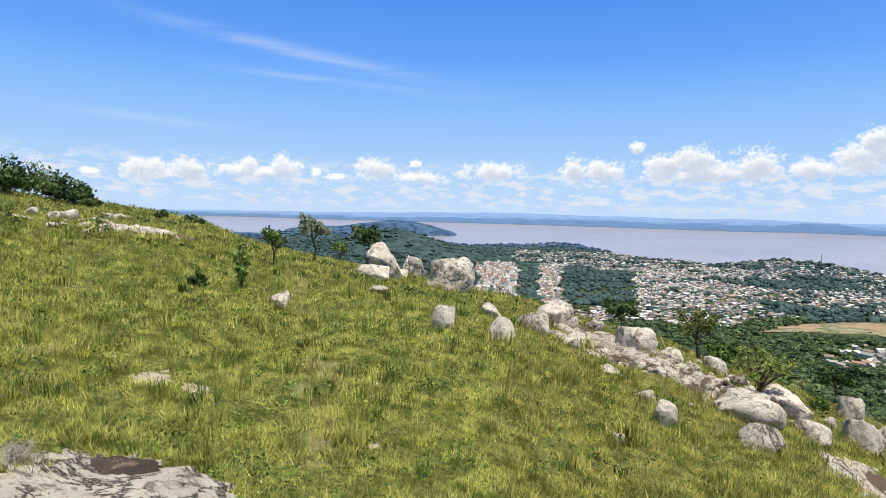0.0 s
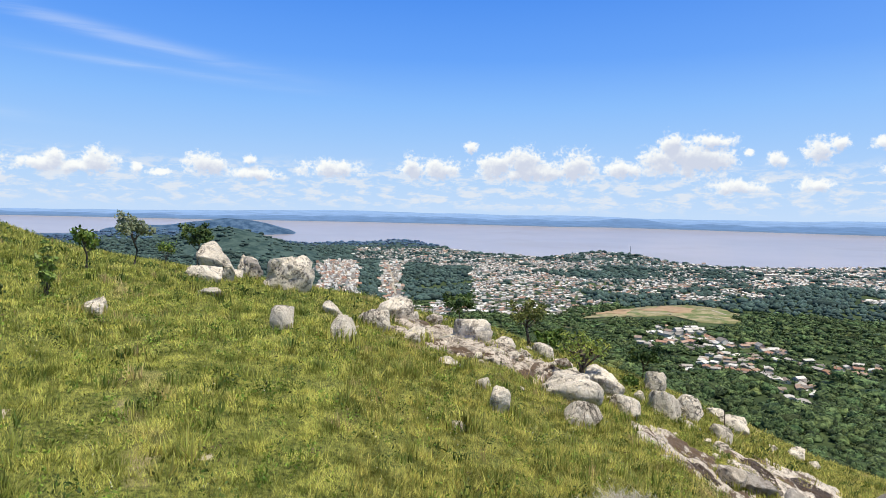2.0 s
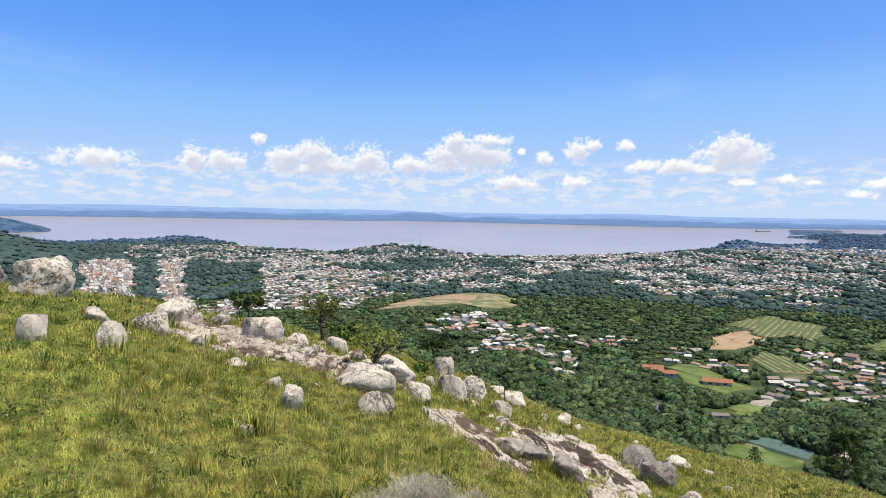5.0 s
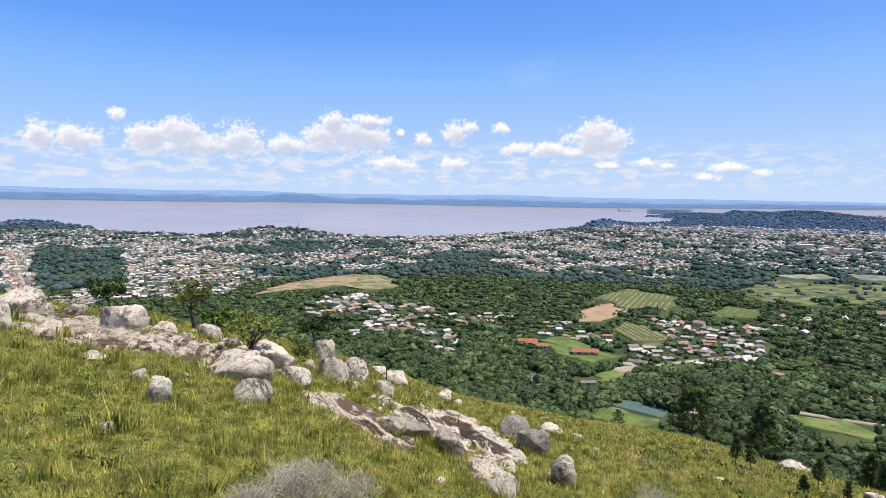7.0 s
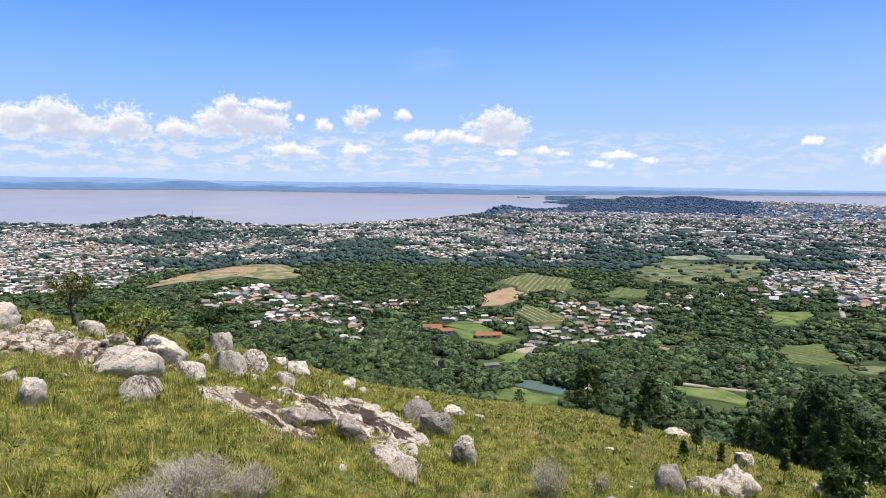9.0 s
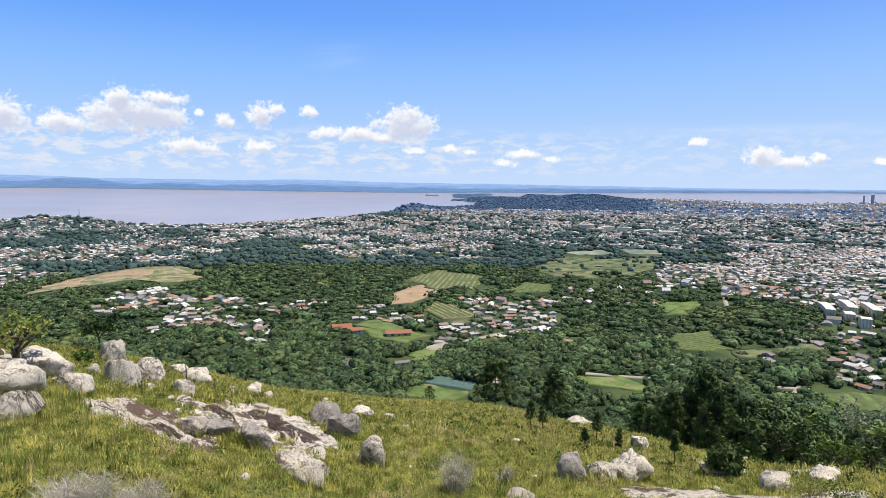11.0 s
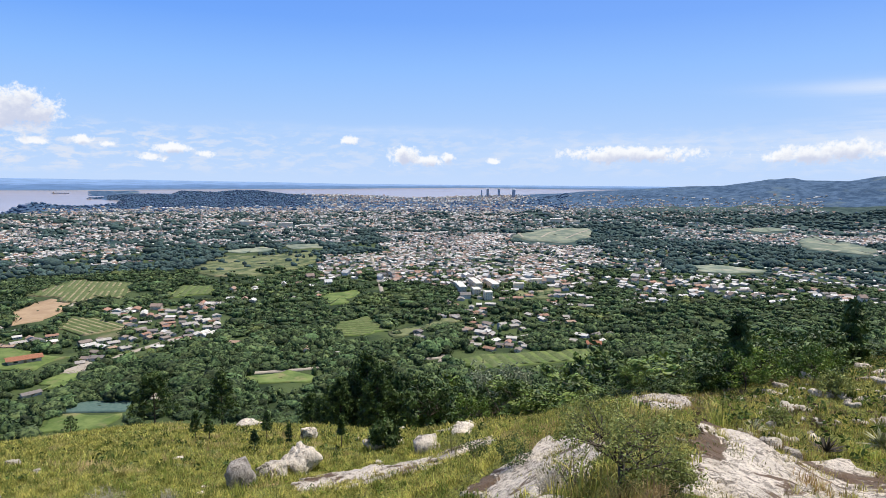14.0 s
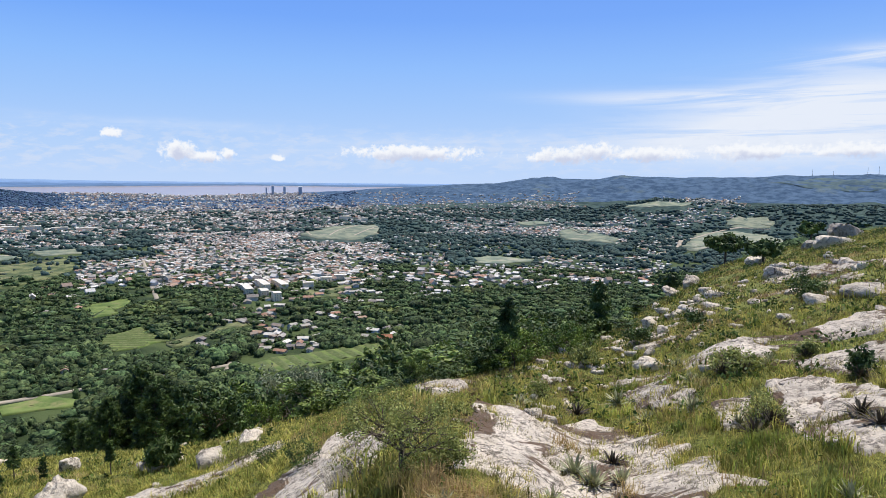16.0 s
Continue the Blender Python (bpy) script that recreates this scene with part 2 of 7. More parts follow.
LEAF = material("leaf", (0.05, 0.10, 0.016), (0.20, 0.28, 0.048), 1.2, 0.55, (0.35, 0.65), None, 0, 8, "island", 0.5, through_light=0.25)
LEAF_DARK = material("dark_leaf", (0.022, 0.048, 0.013), (0.125, 0.185, 0.048), 1.2, 0.55, (0.35, 0.65), None, 0, 8, "island", 0.28, through_light=0.1)
LEAF_PALE = material("grey_leaf", (0.14, 0.18, 0.09), (0.34, 0.37, 0.24), 1.2, 0.65, (0.3, 0.7), None, 0, 8, "island", 0.3, through_light=0.3)
GRASS = material("grass_blades", (0.165, 0.172, 0.030), (0.64, 0.585, 0.155), 3.2, 0.7, (0.40, 0.60), ((0.64, 0.50, 0.25), 0.40, 0.56, 0.70), 0, 8, "island", 0.35, through_light=0.38)
GRASS_GREEN = material("green_blades", (0.175, 0.205, 0.034), (0.71, 0.685, 0.175), 3.2, 0.7, (0.40, 0.60), ((0.66, 0.54, 0.26), 0.40, 0.58, 0.72), 0, 8, "island", 0.35, through_light=0.38)
GRASS_DULL = material("wiry_grass", (0.11, 0.12, 0.028), (0.56, 0.50, 0.145), 3.0, 0.75, (0.40, 0.60), ((0.50, 0.36, 0.17), 0.5, 0.54, 0.7), 0, 8, "island", 0.5, through_light=0.5)
DRY = material("dry_twigs", (0.44, 0.39, 0.31), (0.66, 0.60, 0.50), 3, 0.9)
DRY_GRASS = material("dry_grass", (0.42, 0.30, 0.13), (0.58, 0.46, 0.22), 2, 0.9, per="island", per_amount=0.25, through_light=0.3)
BARK = material("bark", (0.06, 0.045, 0.032), (0.19, 0.155, 0.12), 6, 0.95, bump=0.02, bump_scale=20)


def rock_material(name, tone, scale, soil):
    """Lichened granite: warm grain, dark blotches, pale crust, hairline cracks and a rough skin."""
    m = bpy.data.materials.new(name)
    m.use_nodes = True
    n = Nodes(m.node_tree)
    p = n.add("ShaderNodeNewGeometry").outputs["Position"]
    base = n.mix(n.span(n.noise(p, 1.1 * scale, 5, 0.6), 0.3, 0.7), tuple(0.75 * c for c in tone), tone)
    base = n.mix(n.span(n.noise(p, 13.0 * scale, 6, 0.75), 0.57, 0.65), base, tuple(0.42 * c for c in tone))
    base = n.mix(n.math("MULTIPLY", n.span(n.noise(p, 3.0 * scale, 8, 0.74, 0.5), 0.525, 0.60), 0.8), base, (0.17, 0.145, 0.12))
    base = n.mix(n.math("MULTIPLY", n.span(n.noise(p, 0.9 * scale, 6, 0.7, 0.8), 0.56, 0.68), 0.6), base, (0.17, 0.135, 0.11))
    base = n.mix(n.span(n.noise(p, 4.3 * scale, 7, 0.72, 0.3), 0.58, 0.66), base, (0.74, 0.68, 0.60))
    if soil:
        base = n.mix(n.span(n.noise(p, 0.42 * scale, 8, 0.68, 0.9), 0.535, 0.565), base, (0.13, 0.088, 0.06))
        base = n.mix(n.math("MULTIPLY", n.span(n.noise(p, 7.0 * scale, 7, 0.75, 0.4), 0.53, 0.60), 0.85), base, (0.12, 0.10, 0.085))
    vein = n.math("ABSOLUTE", n.math("SUBTRACT", n.noise(p, 0.9 * scale, 7, 0.7, 0.5), 0.5))
    here = n.span(n.noise(p, 0.7 * scale, 3, 0.5), 0.48, 0.6)
    line = n.math("SUBTRACT", 1.0, n.math("MULTIPLY", n.math("SUBTRACT", 1.0, n.span(vein, 0.0, 0.022)), here))
    base = n.mix(line, (0.10, 0.08, 0.06), base)
    hsv = n.add("ShaderNodeHueSaturation")
    n.link(base, hsv.inputs["Color"])
    n.link(n.span(n.add("ShaderNodeObjectInfo").outputs["Random"], 0, 1, 0.86, 1.14, False), hsv.inputs["Value"])
    b = n.add("ShaderNodeBsdfPrincipled")
    n.link(hsv.outputs[0], b.inputs["Base Color"])
    b.inputs["Roughness"].default_value = 0.92
    b.inputs["Specular IOR Level"].default_value = 0.25
    rough = n.math("ADD", n.math("ADD", n.noise(p, 5.0 * scale, 8, 0.72), n.math("MULTIPLY", n.noise(p, 1.7 * scale, 5, 0.6, 0.5), 0.6 if soil else 1.6)), n.math("MULTIPLY", line, 0.25))
    relief = n.add("ShaderNodeBump")
    relief.inputs["Strength"].default_value, relief.inputs["Distance"].default_value = 1.0, (0.05 if soil else 0.11) / scale
    n.link(rough, relief.inputs["Height"])
    n.link(relief.outputs[0], b.inputs["Normal"])
    out = n.add("ShaderNodeOutputMaterial")
    n.link(b.outputs[0], out.inputs[0])
    return m


GRANITE = rock_material("granite", (0.83, 0.73, 0.60), 1.0, False)
SLAB = rock_material("granite_slab", (0.67, 0.59, 0.495), 1.7, True)
LICHEN = rock_material("lichen_dark_granite", (0.46, 0.41, 0.36), 1.2, False)
LEDGE = rock_material("brown_granite_ledge", (0.62, 0.53, 0.435), 1.3, True)
WET = material("dark_stained_rock", (0.040, 0.028, 0.022), (0.085, 0.060, 0.045), 2.0, 0.8, (0.3, 0.7), ((0.20, 0.15, 0.11), 3.0, 0.60, 0.72), 0.05, 8)
WATER = material("lake_water", (0.41, 0.355, 0.335), (0.45, 0.385, 0.36), 0.002, 0.22, (0.3, 0.7), ((0.40, 0.335, 0.30), 0.0012, 0.5, 0.7), 0.03, 0.08, spec=0.5)


# ---- the lie of the land ----
DEPTH = 170.0  # the plain lies this far below the eye
NEAR, FAR = 1500.0, 4700.0
TILT = (DEPTH - 20) / (FAR - NEAR)
VIEW = (-40.0, 150.0)


def shrink(d):
    """Past NEAR the far country is drawn in on a gently rising slope, so that all of it lies inside FAR."""
    d = np.asarray(d, float)
    return np.where(d < NEAR, d, (DEPTH + TILT * NEAR) * d / (DEPTH + TILT * d))


def stretch(r):
    """The true distance of a place r metres out in the world."""
    r = np.minimum(np.asarray(r, float), 4800)
    return np.where(r < NEAR, r, DEPTH * r / (DEPTH + TILT * NEAR - TILT * r))


def spot(az, d, h=0.0):
    """A place on the plain, d metres out, h above it; returns the place and the scale there."""
    a = np.radians(az)
    k = shrink(d) / d
    return np.stack([d * np.sin(a) * k, d * np.cos(a) * k, (h - DEPTH) * k], -1), k


def out_at(el):
    """How far out the plain is seen at el degrees."""
    return DEPTH / math.tan(radians(-el))


def out_on(az, el):
    """How far out the land, with its rises, is first seen at az, el."""
    d = np.geomspace(350, 9500, 1400)
    hit = np.nonzero((plain(np.full(len(d), az), d) - DEPTH) / d >= math.tan(radians(el)))[0]
    return float(d[hit[0]]) if len(hit) else out_at(el)


# the brow of the hill: direction, height in degrees, metres away
BROW = [
    (-180, 2, 50), (-90, 4, 45), (-60, 3, 45), (-35, 1.1, 45), (-29, 0.2, 45), (-22, -0.8, 42), (-14, -3.5, 38), (-4, -5.5, 34),
    (4, -6.8, 34), (9, -7.9, 36), (14, -9.2, 38), (19, -9.9, 38), (24, -11.6, 38), (30, -13.2, 38), (36, -14.9, 44), (46, -18, 56),
    (56, -19.4, 60), (66, -19.8, 62), (71, -20.6, 62), (80, -21.4, 50), (90, -22.2, 34), (99, -21, 22), (106, -19, 16), (111, -17.6, 14),
    (116, -17.4, 15), (121, -15.8, 20), (126, -13.6, 32), (130, -10.5, 50), (135, -6.7, 66), (140, -4.9, 75), (146, -3.1, 75), (180, 2, 50),
]
FALL = 3.0  # eye over the ground at the foot
_fine = np.arange(-180, 180.01, 0.5)
_b = np.array(BROW, float)


def _smooth(values, width):
    k = np.exp(-0.5 * (np.arange(-24, 25) * 0.5 / width) ** 2)
    k /= k.sum()
    return np.convolve(np.concatenate([values[-25:-1], values, values[1:25]]), k, "valid")


BROW_TAN = _smooth(np.tan(np.radians(np.interp(_fine, _b[:, 0], _b[:, 1]))), 1.2)
BROW_OUT = _smooth(np.interp(_fine, _b[:, 0], _b[:, 2]), 1.5)


def wave(x, y, size, seed):
    """Cheap smooth ripples, between -1 and 1."""
    rng = np.random.RandomState(seed)
    total = 0
    for i in range(7):
        a, ph = rng.uniform(0, 6.283), rng.uniform(0, 6.283)
        f = rng.uniform(0.6, 1.7) * 6.283 / size
        total = total + np.sin(x * np.cos(a) * f + y * np.sin(a) * f + ph)
    return total / 3.5


def hill(x, y):
    r = np.maximum(np.hypot(x, y), 0.01)
    az = np.degrees(np.arctan2(x, y))
    t = np.interp(az, _fine, BROW_TAN)
    c = np.interp(az, _fine, BROW_OUT)
    q = FALL / c ** 2
    s = -t - 2 * FALL / c
    steep = np.maximum(0.55, -t + 0.08)
    turn = np.maximum((steep - s) / (2 * q), c)  # where the slope reaches its steepest
    z = -FALL - s * r - q * r * r
    past = -FALL - s * turn - q * turn ** 2 - (s + 2 * q * turn) * (r - turn)
    z = np.where(r > turn, past, z)
    rough = 0.10 * wave(x, y, 4.0, 3) + 0.16 * wave(x, y, 11.0, 4)
    return z + rough * np.clip((r - 3) / 8, 0, 1) * np.clip(1.6 - 0.6 * r / c, 0.25, 1)


# gentle rises of the plain: direction, metres out, height, half width in degrees, half depth in metres
RISES = [(-11.0, 4300, 62, 5.0, 600), (100.5, 2900, 45, 3.0, 350), (45.0, 1500, 10, 9.0, 350)]
# long ridges: metres out, half depth before and behind the crest, and the crest's height in degrees by direction
RIDGES = [
    (6600, 450, 600, [(-14, -1.3), (-11, -1.0), (-8.9, -0.95), (-7.2, -0.66), (-4.7, -0.30), (-2.6, -0.40), (-1.0, -0.72), (0.3, -1.08), (1.5, -1.4), (2.2, -1.55)]),
    (3000, 500, 420, [(-14, -2.4), (-9.5, -2.3), (-8.5, -2.05), (-7.2, -1.58), (-5.9, -1.28), (-3.8, -1.15), (-2.1, -1.60), (-0.2, -2.22), (1.2, -2.62), (2.5, -2.85), (4, -3.3)]),
    (4100, 260, 200, [(0, -2.5), (2.5, -2.45), (5.2, -2.36), (8.2, -2.22), (10.3, -2.04), (12.0, -2.15), (13.2, -2.32), (14, -2.5)]),
    (2700, 330, 160, [(23.5, -3.7), (26.1, -3.02), (28, -2.80), (29.5, -2.78), (31.9, -2.92), (33.9, -3.36), (35.5, -3.7)]),
    (4300, 240, 260, [(56.2, -2.5), (56.9, -2.3), (57.4, -1.98), (58.3, -1.74), (59.2, -1.72), (60.2, -1.98), (61.2, -2.12), (62.6, -2.2), (64, -2.4)]),
    (7400, 900, 900, [(62.4, -1.75), (62.8, -1.55), (63.7, -1.27), (64.8, -1.07), (67, -1.06), (68.3, -1.08), (69.2, -0.77), (70.9, -0.86), (72.1, -0.88), (73.3, -0.73), (74.8, -0.70), (76.4, -0.87), (77.8, -1.04), (79.5, -1.15), (84, -1.2), (90, -1.33)]),
    (6500, 1900, 1800, [(100, -1.5), (103.5, -0.66), (106.6, -0.50), (111.7, -0.13), (115.8, 0.06), (117.8, 0.34), (118.8, 0.54), (120.8, 0.60), (121.8, 0.47), (124.3, 0.44), (126.7, 0.75), (129, 0.66), (133.5, 0.63), (135.7, 0.70), (139.7, 0.80), (143.5, 0.88), (150, 0.95), (165, 0.9), (180, -1.5)]),
    (3400, 650, 500, [(118, -3.1), (123.9, -2.45), (126.7, -1.75), (129.6, -1.2), (133.6, -1.22), (135.3, -1.3), (136.6, -1.8), (139.9, -1.6), (143.7, -1.5), (150, -1.4), (165, -1.4), (178, -3.1)]),
]
SHORE = [(-180, 9e3), (-40, 7e3), (-18, 5600), (-10, 5600), (0, 4500), (2.5, 3950), (5, 4280), (8, 4270), (10.5, 4330), (12.5, 4280), (13.6, 4050), (14.3, 3720), (15.5, 3400), (18, 3110), (20.6, 3000), (23.2, 2910), (26, 2850),
         (31, 2830), (34, 2760), (36, 2700), (39, 2670), (42.5, 2770), (45, 2840), (48.7, 3030), (52.8, 3230), (55.3, 3600), (56.5, 3950), (57.3, 4250), (59, 4560), (60.5, 4760), (62.5, 4950), (64.4, 5350), (64.9, 9000),
         (78, 9800), (84, 8800), (89, 7350), (94, 8700), (98, 10300), (102, 12600), (104.3, 16500), (108, 26000), (180, 3e4)]
BANK = [(-180, 3e4), (-20, 30000), (-8, 24000), (9, 22100), (18.6, 19500), (25, 18000), (29.5, 19400), (40, 16200), (45, 15000), (53, 13700), (60, 13700), (69, 16000), (77, 17700), (84, 21200), (94, 30000), (102, 25600), (180, 4e4)]
_shore, _bank = np.array(SHORE, float), np.array(BANK, float)


def plain(az, d):
    """Height of the far country over the plain."""
    h = 0
    for a, m, up, wide, deep in RISES:
        h = h + up * np.exp(-((az - a) / wide) ** 2 * 0.7 - ((d - m) / deep) ** 2 * 0.7)
    h = h + (2.5 + 2.5 * wave(az * 40, d, 900, 8)) * np.clip(d / 1500 - 0.3, 0, 1)
    h = np.maximum(h, 0.0) * (1 + 0.10 * wave(az * 60, d, 300, 9))
    for m, front, behind, crest in RIDGES:
        c = np.array(crest, float)
        top = np.maximum(DEPTH + m * np.tan(np.radians(np.interp(az, c[:, 0], c[:, 1], -9, -9))), 0.0)
        bell = np.exp(-0.7 * ((d - m) / np.where(d < m, front, behind)) ** 2)
        spur = 1 + (0.12 * wave(az * 90, d * 0.5, 420, 10) + 0.05 * wave(az * 90, d * 0.7, 130, 12)) * np.clip(1.25 - bell, 0, 1)
        h = np.maximum(h, top * bell * spur)
    near = np.interp(az, _shore[:, 0], _shore[:, 1]) * (1 + 0.012 * wave(az * 30, az * 7, 40, 5))
    far = np.interp(az, _bank[:, 0], _bank[:, 1])
    lake = np.clip((d - near) / 60 + 0.5, 0, 1) * np.where(az < 107, 1.0, np.clip((far - d) / 300 + 0.5, 0, 1))
    # the two headlands stand out in the lake
    land = np.clip(h / 12 - 0.7, 0, 1) * ((np.abs(az) < 2.6) | (az < 0) & (az > -14))
    land = np.maximum(land, np.clip(h / 2 - 0.5, 0, 1) * ((az > 62.2) & (az < 66) & (d > 6500)))
    lake = lake * (1 - land)
    return h * (1 - lake) + 2.0 * (1 - lake) - 8.0 * lake


def land(x, y):
    r = np.maximum(np.hypot(x, y), 0.01)
    az = np.degrees(np.arctan2(x, y))
    d = stretch(r)
    zp = (plain(az, d) - DEPTH) * r / d
    zh = hill(x, y)
    k = 6.0
    m = np.maximum(zh, zp)
    return np.where(r > 900, zp, m + k * np.log1p(np.exp(-np.abs(zh - zp) / k)) * (r > 120) * np.clip((r - 120) / 100, 0, 1))


def on_hill(az, el):
    """The first place on the hillside seen in that direction."""
    a, t = radians(az), math.tan(radians(el))
    r = np.arange(2.0, 260, 0.05)
    z = land(r * math.sin(a), r * math.cos(a))
    hit = np.nonzero(z >= r * t)[0]
    i = hit[0] if len(hit) else int(np.argmax(z / r))
    return Vector((r[i] * math.sin(a), r[i] * math.cos(a), z[i]))


def height(x, y):
    return float(land(np.array([x]), np.array([y]))[0])


# ---- mesh makers ----
def mesh_of(name, verts, faces, mats, smooth=True, index=None):
    """A mesh from arrays; faces all have the same number of corners."""
    verts, faces = np.asarray(verts, np.float32), np.asarray(faces, np.int32)
    me = bpy.data.meshes.new(name)
    me.vertices.add(len(verts))
    me.vertices.foreach_set("co", verts.ravel())
    n, c = faces.shape
    me.loops.add(n * c)
    me.loops.foreach_set("vertex_index", faces.ravel())
    me.polygons.add(n)
    me.polygons.foreach_set("loop_start", np.arange(0, n * c, c, dtype=np.int32))
    me.polygons.foreach_set("use_smooth", np.full(n, smooth))
    for m in mats if isinstance(mats, (list, tuple)) else [mats]:
        me.materials.append(m)
    if index is not None:
        me.polygons.foreach_set("material_index", np.asarray(index, np.int32))
    me.update(calc_edges=True)
    return me


def scatter(base_v, base_f, places, turns, sizes):
    """Copies of one small shape joined into arrays. sizes: n x 3."""
    n, v = len(places), len(base_v)
    c, s = np.cos(turns)[:, None], np.sin(turns)[:, None]
    p = base_v[None] * sizes[:, None, :]
    x = p[..., 0] * c - p[..., 1] * s
    y = p[..., 0] * s + p[..., 1] * c
    out = np.stack([x, y, p[..., 2]], -1) + places[:, None, :]
    f = base_f[None] + (np.arange(n) * v)[:, None, None]
    return out.reshape(-1, 3), f.reshape(-1, base_f.shape[1])


def leafy_ball(seed, count, leaf, bumpy=0.4, level=2):
    """A lumpy crown with loose leaf clumps standing off it."""
    bv, bf = ball(level, seed, bumpy)
    rng = np.random.RandomState(seed)
    d = rng.normal(0, 1, (count, 3))
    d[:, 2] = np.abs(d[:, 2]) * 1.1 - 0.25
    d /= np.linalg.norm(d, axis=1)[:, None]
    lump = 1 + 0.16 * np.sin(d[:, 0] * 5 + seed) * np.cos(d[:, 1] * 4 + seed) + rng.uniform(-0.12, 0.14, count)
    p = d * lump[:, None]
    a = rng.normal(0, 1, (count, 3)) * leaf
    b = rng.normal(0, 1, (count, 3)) * leaf
    lv = np.stack([p + a, p + b, p - (a + b) * 0.6], 1).reshape(-1, 3)
    return np.concatenate([bv * 0.86, lv]), np.concatenate([bf, np.arange(count * 3).reshape(-1, 3) + len(bv)])


def ball(level, seed, bumpy=0.25):
    bm = bmesh.new()
    bmesh.ops.create_icosphere(bm, subdivisions=level, radius=1)
    rng = random.Random(seed)
    o = Vector((rng.uniform(0, 50), rng.uniform(0, 50), rng.uniform(0, 50)))
    for v in bm.verts:
        v.co *= 1 + bumpy * (noise.noise(v.co * 1.6 + o) + 0.6 * noise.noise(v.co * 3.4 + o))
    bv = np.array([v.co[:] for v in bm.verts])
    bf = np.array([[v.index for v in f.verts] for f in bm.faces])
    bm.free()
    return bv, bf


# ---- ground and water ----
def build_ground():
    az = np.concatenate([np.arange(-180, VIEW[0], 4.0), np.arange(VIEW[0], VIEW[1], 0.6), np.arange(VIEW[1], 180, 4.0)])
    r = np.concatenate([np.linspace(0.004, 3, 7), np.geomspace(3.3, 110, 100), np.geomspace(116, 1500, 55), np.linspace(1520, 4690, 150)])
    A, Rr = np.meshgrid(np.radians(az), r, indexing="ij")
    x, y = Rr * np.sin(A), Rr * np.cos(A)
    v = np.stack([x, y, land(x, y)], -1).reshape(-1, 3)
    na, nr = len(az), len(r)
    i, j = np.meshgrid(np.arange(na), np.arange(nr - 1), indexing="ij")
    i2 = (i + 1) % na
    f = np.stack([i * nr + j, i * nr + j + 1, i2 * nr + j + 1, i2 * nr + j], -1).reshape(-1, 4)
    cr = np.interp((np.degrees(A) + 180) % 360 - 180, _fine, BROW_OUT)
    wild = (Rr > cr * 1.35 + 10)[:, :-1].reshape(-1)
    f = f[:, ::-1]
    # the last two materials, farther out, hold painted haze
    me = mesh_of("ground", v, f, [MEADOW, VALLEY, HAZED_WOOD_FLOOR, HAZED_LAND], True, wild.astype(int) + (Rr > 1650)[:, :-1].reshape(-1) + (Rr > 2650)[:, :-1].reshape(-1))
    tagged(new("ground", me), "grassy hillside falling to a wide green plain, its far end tinted for haze", "ground", kind="structure")


def build_water():
    az = np.arange(-60, 140, 1.0)
    d = np.concatenate([np.linspace(2400, 9000, 30), np.geomspace(9500, 40000, 16)])
    A, D = np.meshgrid(az, d, indexing="ij")
    v, _ = spot(A, D, -2.0)
    na, nr = A.shape
    i, j = np.meshgrid(np.arange(na - 1), np.arange(nr - 1), indexing="ij")
    f = np.stack([i * nr + j, (i + 1) * nr + j, (i + 1) * nr + j + 1, i * nr + j + 1], -1).reshape(-1, 4)
    tagged(new("water", mesh_of("water", v.reshape(-1, 3), f, WATER)), "wide calm brownish lake with a pale sheen", "lake", kind="structure")


# skyline of the ranges beyond the lake: direction, height in degrees
RANGE = [(-60, 0.1), (-24, 0.15), (-8, 0.30), (4, 0.56), (8, 0.58), (12.7, 0.48), (16.6, 0.50), (20.8, 0.42), (25, 0.49), (30, 0.42), (33, 0.31), (45, 0.28), (50, 0.39), (55, 0.20), (62, 0.17), (69, 0.13), (77, 0.05), (84, -0.04), (100, -0.06), (165, -0.06)]


